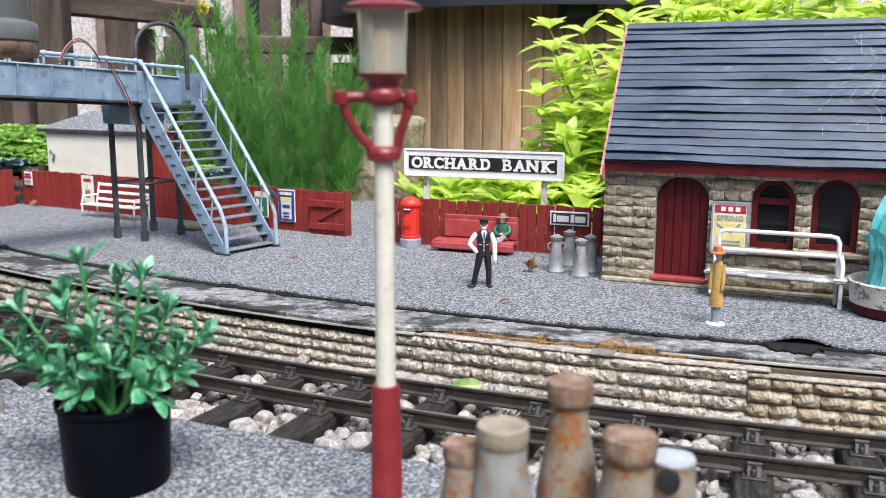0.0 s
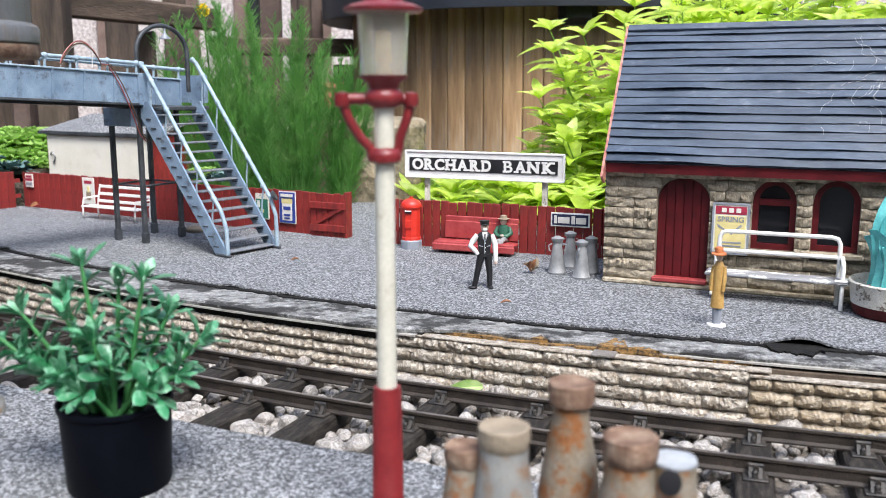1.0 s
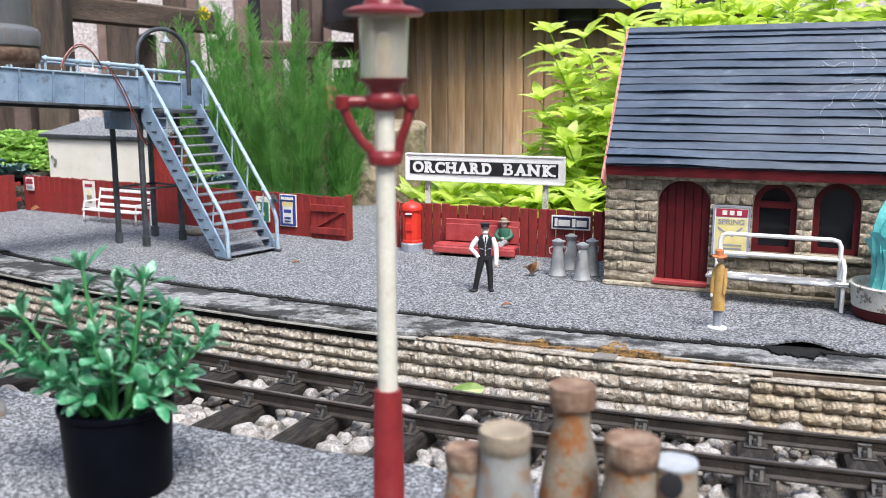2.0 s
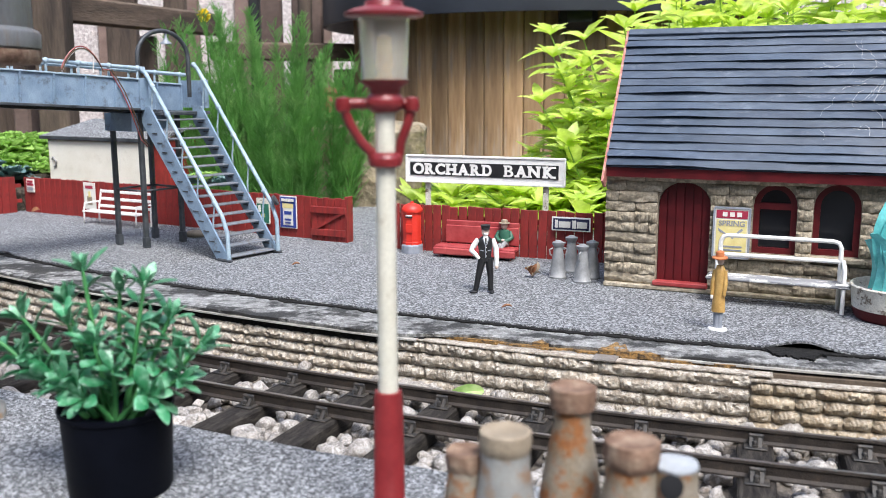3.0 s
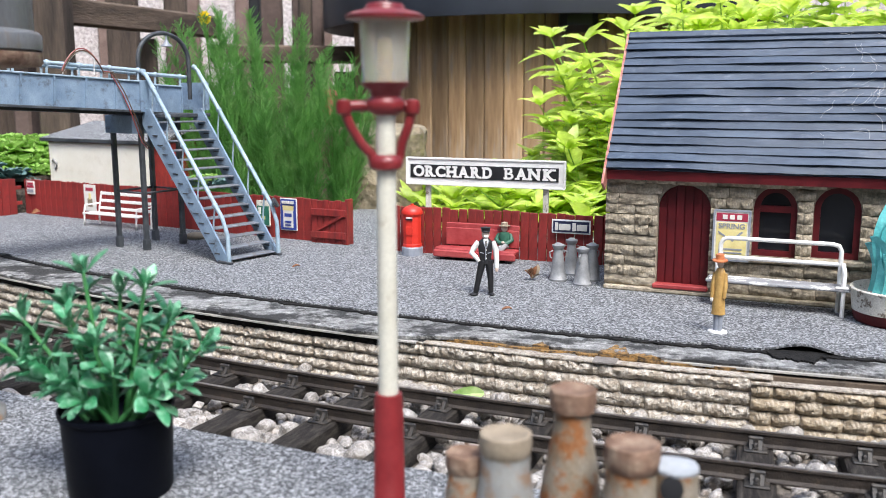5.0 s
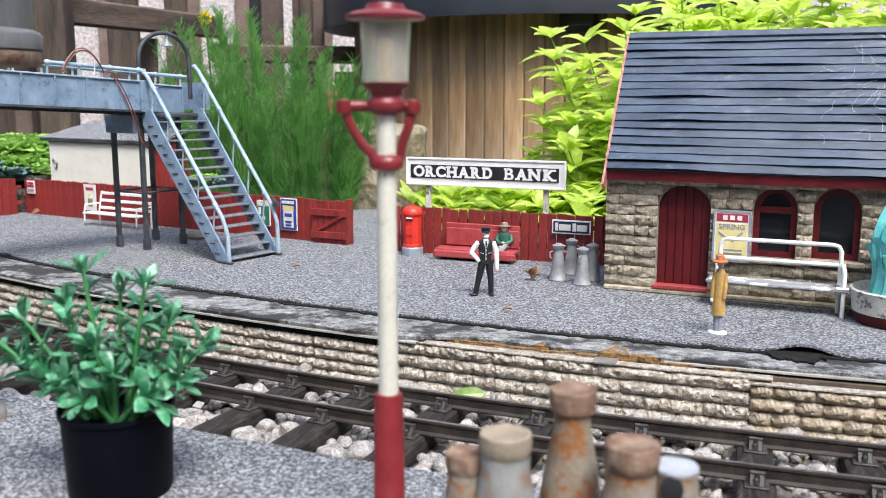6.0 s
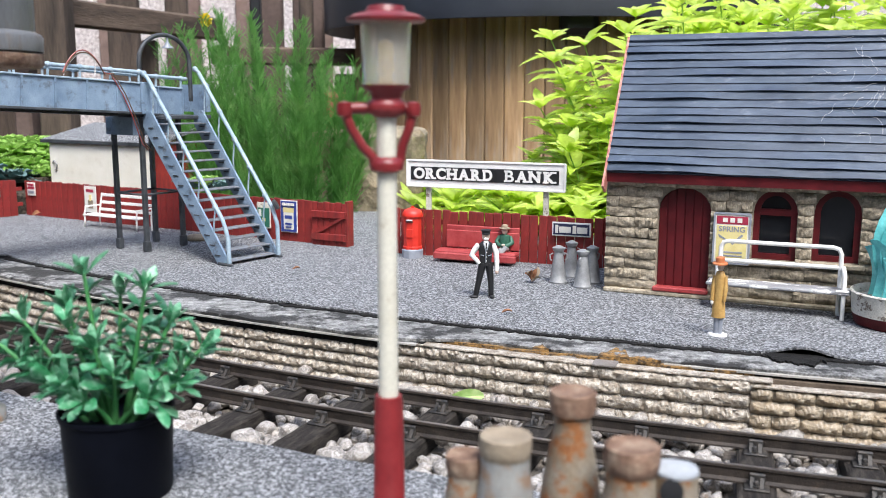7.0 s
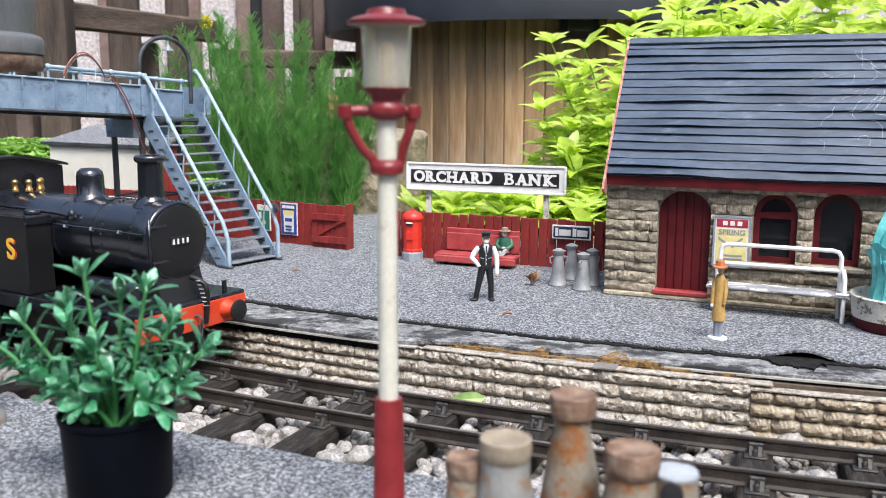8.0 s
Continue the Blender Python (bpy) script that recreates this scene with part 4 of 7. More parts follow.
    box(bm, -0.0125, 0.0125, -0.0003, 0.0002, 0.0123, 0.0190)
    part("heading_band", bm, M["posterred"], p)
    for i in range(3):
        bm = bmesh.new()
        box(bm, -0.0075 + i * 0.0058, -0.0037 + i * 0.0058, -0.0006, -0.0002, 0.0138, 0.0176)
        part("heading_bar", bm, M["paper"], p)
    bm = bmesh.new()
    box(bm, -0.0122, 0.0122, -0.0003, 0.0002, -0.0185, 0.0110)
    part("picture", bm, M["paperyellow"], p)
    text_mesh("title", "SPRING", 0.0062, M["greyink"], p, pose(0, -0.0005, 0.0078), 0.0001, width=0.021)
    bm = bmesh.new()
    prism(bm, [(-0.011, 0.004), (-0.002, -0.002), (0.0, -0.004), (-0.010, 0.001)], -0.0006, -0.0002)
    prism(bm, [(0.0, -0.004), (0.008, 0.004), (0.0095, 0.003), (0.001, -0.0055)], -0.0006, -0.0002)
    part("picture_figure", bm, M["greyink"], p)
    for z in (-0.0125, -0.0155):
        bm = bmesh.new()
        box(bm, -0.009, 0.009, -0.0006, -0.0002, z, z + 0.0014)
        part("caption_bar", bm, M["greyink"], p)


build_house()


# ---- fences ----
def plank_mesh(w, h, t, seed):
    r7 = random.Random(seed)
    bm = bmesh.new()
    dx = r7.uniform(-0.0004, 0.0004)
    prism(bm, [(-w / 2, 0), (w / 2, 0), (w / 2 + dx, h - r7.uniform(0, 0.0012)), (-w / 2 + dx, h - r7.uniform(0, 0.0012))], 0, t)
    bmesh.ops.bevel(bm, geom=bm.edges[:], offset=0.0004, segments=1, affect='EDGES')
    return mesh_of("plank", bm, M["red"])


def fence(a, b, h, w, gap, label, jitter=0.0014, rails=True):
    d = Vector(b) - Vector(a)
    turn = math.degrees(math.atan2(d.y, d.x))
    e = thing("fence", pose(a[0], a[1], 0, 0, 0, turn), label, "fence", "red platform fences")
    r8 = random.Random(int(a[0] * 1000))
    n = int(d.length / (w + gap))
    ms = [plank_mesh(w, h, 0.0025, s) for s in range(5)]
    for i in range(n):
        piece("plank", ms[r8.randrange(5)], e, pose((i + 0.5) * (w + gap) + r8.uniform(-0.3, 0.3) * gap, r8.uniform(-0.0003, 0.0003), r8.uniform(-jitter, 0.0003), 0, r8.uniform(-0.8, 0.8), 0))
    if rails:
        for z in (0.3, 0.72):
            bm = bmesh.new()
            box(bm, 0, d.length, 0.0032, 0.0062, h * z - 0.0025, h * z + 0.0025)
            part("rail", bm, M["red"], e)
    return e


fence((-0.0543, 0.9516), (0.1652, 0.8654), 0.0496, 0.0086, 0.0008, "dark red close-boarded picket fence behind the bench")
fence((0.1560, 0.8725), (0.2062, 0.8526), 0.0496, 0.0086, 0.0008, "dark red picket fence beside the station house")
left_fence = fence((-0.5826, 1.2544), (-0.1493, 1.0152), 0.0490, 0.0105, 0.00025, "long dark red boarded fence at the platform back", 0.0005)
fence((-0.6898, 1.1043), (-0.5846, 1.2530), 0.0505, 0.0105, 0.0003, "dark red boarded fence at the platform corner", 0.0005)


def build_gate():
    g = thing("gate", station(-0.1482, 1.008, -26.4, 0.975), "dark red boarded gate with a diagonal brace", "gate")
    w, h = 0.0485, 0.050
    for i in range(6):
        bm = bmesh.new()
        box(bm, w * i / 6 + 0.0002, w * (i + 1) / 6 - 0.0002, 0, 0.0025, 0, h - 0.001 * (i % 2), bevel=0.0003)
        part("board", bm, M["red"], g)
    for z in (0.010, 0.036):
        bm = bmesh.new()
        box(bm, 0.001, w - 0.001, -0.003, 0, z - 0.004, z + 0.004, bevel=0.0006)
        part("cross_rail", bm, M["red"], g)
    bm = bmesh.new()
    prism(bm, [(0.003, 0.0138), (0.010, 0.0138), (w - 0.004, 0.0322), (w - 0.011, 0.0322)], -0.0028, 0)
    part("brace", bm, M["red"], g)
    bm = bmesh.new()
    box(bm, w - 0.0022, w + 0.0008, -0.001, 0.012, 0, h + 0.002, bevel=0.0004)
    part("post", bm, M["red"], g)


build_gate()


# ---- footbridge ----
def build_bridge():
    base = station(-0.3101, 0.9469, -36.8, 0.969)
    inv = base.inverted()
    e = thing("footbridge", base, "grey-blue painted metal footbridge with an open stair", "footbridge")
    ZB, ZT, ZR = 0.152, 0.183, 0.1945
    W, END, NEAR = 0.047, 0.085, -0.42
    for x, y0, y1, nm in ((0.0, NEAR, 0.001, "near_girder"), (-W, NEAR, END, "far_girder")):
        bm = bmesh.new()
        box(bm, x - 0.0012, x + 0.0012, y0, y1, ZB, ZT)
        g = part(nm, bm, M["blue"], e)
        bm = bmesh.new()
        box(bm, x - 0.002, x + 0.0030, y0, y1, ZT - 0.0008, ZT + 0.001, bevel=0.0004)
        part("flange", bm, M["paleblue"], g)
        bm = bmesh.new()
        box(bm, x - 0.002, x + 0.0036, y0, y1, ZB - 0.0018, ZB + 0.0008, bevel=0.0004)
        part("flange", bm, M["darksteel"], g, "dark lower flange of the girder")
        y = y1 - 0.0006
        while y > y0:
            bm = bmesh.new()
            box(bm, x + 0.0012, x + 0.0030, y - 0.0009, y + 0.0009, ZB, ZT)
            part("stiffener", bm, M["blue"], g)
            y -= 0.034
    bm = bmesh.new()
    box(bm, -W, 0.0008, END, END + 0.0022, ZB, ZT)
    part("end_panel", bm, M["blue"], e)
    bm = bmesh.new()
    box(bm, -W, 0.0, NEAR, END, ZB - 0.0045, ZB - 0.0018)
    part("deck", bm, M["locodull"], e, "black underside of the deck")
    bm = bmesh.new()
    box(bm, -W + 0.002, 0.0062, 0.0052, END - 0.001, ZB - 0.0072, ZB - 0.0034, bevel=0.0005)
    part("landing", bm, M["darksteel"], e, "dark steel landing at the stair head")
    bm = bmesh.new()
    box(bm, -0.0045, 0.0045, -0.0055, 0.0050, ZB - 0.001, ZT + 0.0015, bevel=0.0005)
    part("end_post", bm, M["blue"], e)
    bm = bmesh.new()
    box(bm, -0.0012, 0.0016, END - 0.004, END, ZB, ZT)
    part("end_post", bm, M["blue"], e)
    tilt = pose(0, 0, 0.165, -3.1, 0, 0) @ pose(0, 0, -0.165)
    for o in e.children:
        if o.name.split(".")[0] in ("near_girder", "far_girder", "deck"):
            o.matrix_basis = tilt
    # handrails of the deck
    for x, y1 in ((0.0, -0.004), (-W, END)):
        bm = bmesh.new()
        tube(bm, [(x, NEAR, ZR), (x, y1 + 0.006, ZR)], 0.0021)
        r = part("handrail", bm, M["paleblue"], e)
        r.matrix_basis = tilt
        y = y1 - 0.002
        while y > NEAR:
            bm = bmesh.new()
            tube(bm, [(x, y, ZT), (x, y, ZR)], 0.0013, 6)
            ball(bm, 0.0031, pose(x, y, ZR))
            part("stanchion", bm, M["paleblue"], r)
            y -= 0.034
    # arch over the stair head, with its lamp
    bm = bmesh.new()
    ya, yb = -0.003, 0.062
    pts = [(-0.001, ya, ZB + 0.008)] + [(-0.001, (ya + yb) / 2 - (yb - ya) / 2 * math.cos(math.pi * i / 16), 0.206 + 0.0290 * math.sin(math.pi * i / 16)) for i in range(17)] + [(-0.001, yb, ZB + 0.012)]
    tube(bm, pts, 0.0024)
    arch_ob = part("lamp_arch", bm, M["darksteel"], e, "dark grey tubular arch over the stair head")
    bm = bmesh.new()
    lathe(bm, [(0.0, 0.006), (0.0012, 0.006), (0.0012, 0.0), (0.003, -0.004), (0.0062, -0.0065), (0.0062, -0.0075), (0.0, -0.0065)], 14, pose(-0.001, 0.034, 0.2285))
    part("arch_lamp", bm, M["greyink"], arch_ob, "small grey enamel lamp shade")
    # tower under the landing
    corners = [inv @ Vector((*p, 0)) for p in ((-0.3538, 0.9767), (-0.3171, 0.9552), (-0.3292, 1.0237), (-0.2903, 0.9971))]
    for c in corners:
        bm = bmesh.new()
        box(bm, c.x - 0.0025, c.x + 0.0025, c.y - 0.0025, c.y + 0.0025, 0.002, ZB - 0.004, bevel=0.0005)
        box(bm, c.x - 0.0034, c.x + 0.0034, c.y - 0.0034, c.y + 0.0034, 0, 0.012, bevel=0.0006)
        part("tower_post", bm, M["darksteel"], e)
    for a, b in ((0, 1), (2, 3), (0, 2), (1, 3)):
        bm = bmesh.new()
        p, q = corners[a], corners[b]
        tube(bm, [(p.x, p.y, 0.063), (q.x, q.y, 0.063)], 0.0012, 6)
        part("brace", bm, M["darksteel"], e)
    bm = bmesh.new()
    p = corners[0]
    box(bm, p.x - 0.006, corners[1].x + 0.001, p.y - 0.006, p.y + 0.040, 0.128, ZB - 0.0045, bevel=0.0006)
    part("bracket", bm, M["blue"], e)
    # stair
    RUN, TOP, WID = 0.123, 0.146, 0.067
    for y in (0.0, WID):
        bm = bmesh.new()
        w = 0.0086
        prism(bm, [(-0.002, TOP + w), (0.012, TOP + w), (RUN + 0.010, 0.0), (RUN - 0.010, 0.0), (-0.002, TOP - w)], y - 0.0011, y + 0.0011)
        s = part("stringer", bm, M["blue"], e)
        bm = bmesh.new()
        box(bm, RUN - 0.010, RUN + 0.0105, y - 0.0024, y + 0.0024, 0.0, 0.0030, bevel=0.0008)
        part("foot_plate", bm, M["darksteel"], s)
        # handrail with its stanchions
        hh = 0.041 if y == 0.0 else 0.0475
        bm = bmesh.new()
        pts = [(0.002, y, TOP + hh + 0.006), (0.008, y, TOP + hh + 0.002), (RUN - 0.002, y, 0.006 + hh)]
        pts += [(RUN + 0.002, y, hh - 0.003), (RUN + 0.0055, y, hh - 0.012), (RUN + 0.0065, y, 0.0)]
        tube(bm, pts, 0.0022)
        ball(bm, 0.0032, pose(0.002, y, TOP + hh + 0.006))
        hr = part("handrail", bm, M["paleblue"], e)
        for i in range(5):
            k = (i + 0.45) / 5
            x, z = 0.008 + (RUN - 0.008) * k, TOP * (1 - k)
            bm = bmesh.new()
            tube(bm, [(x - 0.003, y, z + 0.002), (x - 0.003, y, z + hh * 0.6), (x, y, z + hh)], 0.0009, 6)
            lathe(bm, [(0.0027, -0.0018), (0.0032, 0), (0.0027, 0.0018)], 8, pose(x, y, z + hh + 0.002, 0, -38, 0))
            part("stanchion", bm, M["paleblue"], hr)
        # clips on the outside of the stringer
        for i in range(1, 15):
            k = i / 15
            bm = bmesh.new()
            box(bm, 0.006 + (RUN - 0.006) * k - 0.006, 0.006 + (RUN - 0.006) * k + 0.002, y - 0.0019, y - 0.0011, TOP * (1 - k) - 0.0006, TOP * (1 - k) + 0.0006)
            part("tread_clip", bm, M["darksteel"], s)
    bm = bmesh.new()
    lathe(bm, [(0, -0.0005), (0.0052, 0), (0.0056, 0.003), (0.0, 0.0038)], 16, pose(RUN + 0.004, WID - 0.002, 0.056, 0, 60, 35))
    part("gauge_plate", bm, M["darksteel"], e, "small dark round plate at the rail end")
    bm = bmesh.new()
    box(bm, -0.0062, 0.0062, 0.0015, WID - 0.0015, -0.0006, 0.0006, bevel=0.0002)
    tread = mesh_of("tread", bm, M["tread"])
    for i in range(15):
        k = (i + 0.6) / 15
        piece("tread", tread, e, pose(0.008 + (RUN - 0.008) * k, 0, TOP * (1 - k), 0, 2, 0))
    # wires hung on the parapet
    def wire(name, pts, material, label):
        bm2 = bmesh.new()
        tube(bm2, pts, 0.00065, 6)
        o = new(name, mesh_of(name, bm2, material))
        o.matrix_basis = base
        tagged(o, label, "wire", "wires on the footbridge")
    def loop(dx, dz):
        out = []
        for i in range(15):
            k = i / 14
            out.append((0.002 + dx, -0.092 + 0.045 * k, ZT + 0.010 + dz + 0.022 * math.sin(math.pi * k) ** 0.8))
        return out
    tail = [(0.003, -0.040, ZR - 0.002), (0.004, -0.028, 0.172), (0.004, -0.018, 0.150), (0.002, -0.006, 0.120), (-0.002, 0.004, 0.112)]
    wire("wire", loop(0, 0) + tail, M["wire_red"], "thin red electric wire looped over the bridge parapet")
    wire("wire", loop(0.0012, -0.002) + [(a + 0.0016, b + 0.0022, c) for a, b, c in tail], M["rust"], "thin brown electric wire twisted beside the red one")
    wire("wire", loop(0.0008, -0.003)[:12] + [(0.003, -0.058, ZT + 0.006)], M["wire_white"], "short white electric wire over the bridge parapet")


build_bridge()


# ---- things on the near platform ----
def build_lamp():
    e = thing("street_lamp", station(-0.0201, 0.3197, 9, 0.903) @ Matrix.Diagonal((1, 1, 1.014, 1)), "cream and crimson station lamp post with cloudy lantern", "lamp post")
    bm = bmesh.new()
    lathe(bm, [(0.0, 0), (0.0098, 0), (0.0098, 0.005), (0.0066, 0.008), (0.0060, 0.0598), (0.0054, 0.0622), (0.0, 0.0622)], 24)
    part("base", bm, M["lampred"], e)
    bm = bmesh.new()
    lathe(bm, [(0.0, 0.064), (0.0041, 0.0615), (0.0039, 0.110), (0.0038, 0.176), (0.0, 0.176)], 20)
    part("pole", bm, M["cream"], e)
    bm = bmesh.new()
    lathe(bm, [(0.0038, 0.1520), (0.0064, 0.1528), (0.0068, 0.1550), (0.0058, 0.1575), (0.0038, 0.1580)], 20)
    part("collar", bm, M["lampred"], e)
    bm = bmesh.new()
    lathe(bm, [(0.0042, 0.1730), (0.0070, 0.1745), (0.0078, 0.1768), (0.0070, 0.1790), (0.0058, 0.1802), (0.0064, 0.1825), (0.0092, 0.1840), (0.0096, 0.1853), (0.0, 0.1853)], 24)
    part("lantern_seat", bm, M["lampred"], e)
    for s in (-1, 1):
        bm = bmesh.new()
        k = 1.06 if s < 0 else 0.68
        tube(bm, [(0, 0, 0.1765), (s * k * 0.008, 0, 0.1765), (s * k * 0.0150, 0, 0.1763)], 0.0022)
        lathe(bm, [(0.0, -0.0032), (0.0028, -0.0024), (0.0033, 0), (0.0028, 0.0026), (0.0, 0.0032)], 12, pose(s * k * 0.0152, 0, 0.1760))
        tube(bm, [(s * k * 0.0150, 0, 0.1745), (s * k * 0.0130, 0, 0.1690), (s * k * 0.0090, 0, 0.1620), (s * 0.0056, 0, 0.1580), (s * 0.0048, 0, 0.1545)], 0.0019)
        part("ladder_arm", bm, M["lampred"], e)
    bm = bmesh.new()
    lathe(bm, [(0.0088, 0.1853), (0.0097, 0.2085), (0.0090, 0.2085), (0.0081, 0.1856)], 24)
    part("glass", bm, M["lampglass"], e, "cloudy pale plastic lantern glass")
    bm = bmesh.new()
    lathe(bm, [(0.0, 0.1853), (0.0030, 0.1855), (0.0024, 0.1890), (0.0032, 0.1905), (0.0028, 0.2010), (0.0, 0.2025)], 12)
    part("bulb", bm, M["amber"], e, "unlit amber bulb")
    bm = bmesh.new()
    lathe(bm, [(0.0, 0.2082), (0.0096, 0.2082), (0.0150, 0.2085), (0.0153, 0.2098), (0.0120, 0.2112), (0.0078, 0.2122), (0.0070, 0.2142), (0.0, 0.2152)], 28)
    part("cap", bm, M["lampred"], e)


build_lamp()


def churn(name_m, r, h, lid_h, body, lid, label, neck=0.8, tilt=0.0):
    e = thing("milk_churn", name_m, label, "milk churn", "old churns on the near platform")
    bm = bmesh.new()
    lathe(bm, [(0, 0), (r * 1.75, 0), (r * 1.8, 0.002), (r * 1.72, h * 0.12), (r * 1.5, h * 0.4), (r * 1.2, h * 0.68), (r * neck, h * 0.92), (r * neck, h), (0, h)], 24)
    part("body", bm, body, e)
    bm = bmesh.new()
    lathe(bm, [(r * neck * 0.95, 0), (r * 0.98, 0.0006), (r * 1.03, lid_h * 0.5), (r, lid_h * 0.95), (r * 0.9, lid_h), (r * 0.86, lid_h * 0.97), (0, lid_h * 0.92)], 24, pose(0, 0, h - 0.0006, tilt, tilt * 0.6, 0))
    for v in bm.verts:
        v.co += Vector((noise.noise(v.co * 300), noise.noise(v.co * 300 + Vector((9, 0, 0))), noise.noise(v.co * 300 + Vector((0, 9, 0))))) * 0.0004
    part("lid", bm, lid, e)
    return e


def build_near_churns():
    churn(station(0.0418, 0.2785, 0, 0.899), 0.0083, 0.0730, 0.0085, M["rustbody"], M["rustlid"], "tall rusty milk churn with a corroded brown lid")
    churn(station(0.0193, 0.2642, 0, 0.898), 0.0089, 0.0632, 0.0080, M["zinc"], M["tanlid"], "grey milk churn with a tan crusted lid", 0.95)
    churn(station(0.0074, 0.2703, 0, 0.898), 0.0072, 0.0540, 0.0075, M["rustbody"], M["rustlid"], "short milk churn streaked with orange rust", 0.95)
    churn(station(0.0570, 0.2580, 0, 0.897), 0.0093, 0.0610, 0.0095, M["rustbody"], M["rustlid"], "rust-brown milk churn with a thick lid", 0.92)
    c = churn(station(0.0702, 0.2580, 0, 0.897), 0.0078, 0.0602, 0.0022, M["rustbody"], M["chalk"], "rusty grey milk churn with a flat whitened top", 1.0)
    bm = bmesh.new()
    lathe(bm, [(0.0, -0.0004), (0.0028, -0.0003), (0.0034, 0.0), (0.0, 0.0005)], 14, pose(-0.0030, -0.0080, 0.0565, 84, 0, -16) @ Matrix.Diagonal((1.15, 1.35, 1, 1)))
    part("stain", bm, M["black"], c, "black blotch on the rim")


build_near_churns()


def leaf_mesh(l, w, name, material, cup=0.12, n=5):
    """A rounded leaf along +x with a fold, two sided in thickness."""
    bm = bmesh.new()
    rows = []
    for i in range(n + 1):
        k = i / n
        ww = w * (0.22 + 0.78 * math.sin(math.pi * min(1, k * 0.86 + 0.07)) ** 0.8) * (1 if k < 0.97 else 0.55)
        z = l * 0.16 * math.sin(k * 2.6)
        rows.append([bm.verts.new((l * k, -ww / 2, z + cup * ww * 0.4)), bm.verts.new((l * k, 0, z)), bm.verts.new((l * k, ww / 2, z + cup * ww * 0.4)), bm.verts.new((l * k, 0, z - w * 0.12))])
    for a, b in zip(rows, rows[1:]):
        for k in range(4):
            f = bm.faces.new((a[k], a[(k + 1) % 4], b[(k + 1) % 4], b[k]))
            f.smooth = True
    bm.faces.new(rows[0])
    bm.faces.new(rows[-1][::-1])
    return mesh_of(name, bm, material)


def spoon_leaf(l, w, name, material, curl, tip):
    """A thick rounded leaf along +x, widest past its middle, hollow on top."""
    bm = bmesh.new()
    rows, n = [], 9
    for i in range(n + 1):
        k = i / n
        ww = w * 0.5 * max(0.10, (0.16 + 0.84 * math.sin(math.pi * min(1.0, k ** tip)) ** 0.9) * (1.0 if k < 0.97 else 0.6))
        z = l * (curl * k * k + 0.06 * math.sin(k * 3.1))
        ring = []
        for q in range(8):
            a = 2 * math.pi * q / 8
            u = math.cos(a)
            ring.append(bm.verts.new((l * k, ww * u, z + 0.18 * ww * u * u + 0.09 * w * math.sin(a) - (0.05 * w if abs(u) < 0.1 and math.sin(a) > 0 else 0))))
        rows.append(ring)
    for a, b in zip(rows, rows[1:]):
        for q in range(8):
            f = bm.faces.new((a[q], a[(q + 1) % 8], b[(q + 1) % 8], b[q]))
            f.smooth = True
    bm.faces.new(rows[0][::-1])
    bm.faces.new(rows[-1])
    return mesh_of(name, bm, material)


STEMS = [(-0.0116, 0.0, 0.0740), (0.0170, -0.002, 0.0670), (0.0035, 0.004, 0.0630), (0.0267, 0.002, 0.0510), (0.0430, -0.004, 0.0400),
         (-0.0220, 0.004, 0.0570), (-0.0170, -0.008, 0.0510), (-0.0420, 0.002, 0.0510), (-0.0540, -0.004, 0.0440), (-0.0040, -0.012, 0.0420),
         (0.0050, -0.014, 0.0300), (0.0330, -0.010, 0.0250), (-0.0160, -0.016, 0.0260), (0.0140, 0.010, 0.0430), (-0.0330, -0.004, 0.0300),
         (0.0200, -0.014, 0.0190), (-0.0080, -0.017, 0.0180), (0.0260, 0.008, 0.0330), (-0.0440, 0.008, 0.0330)]


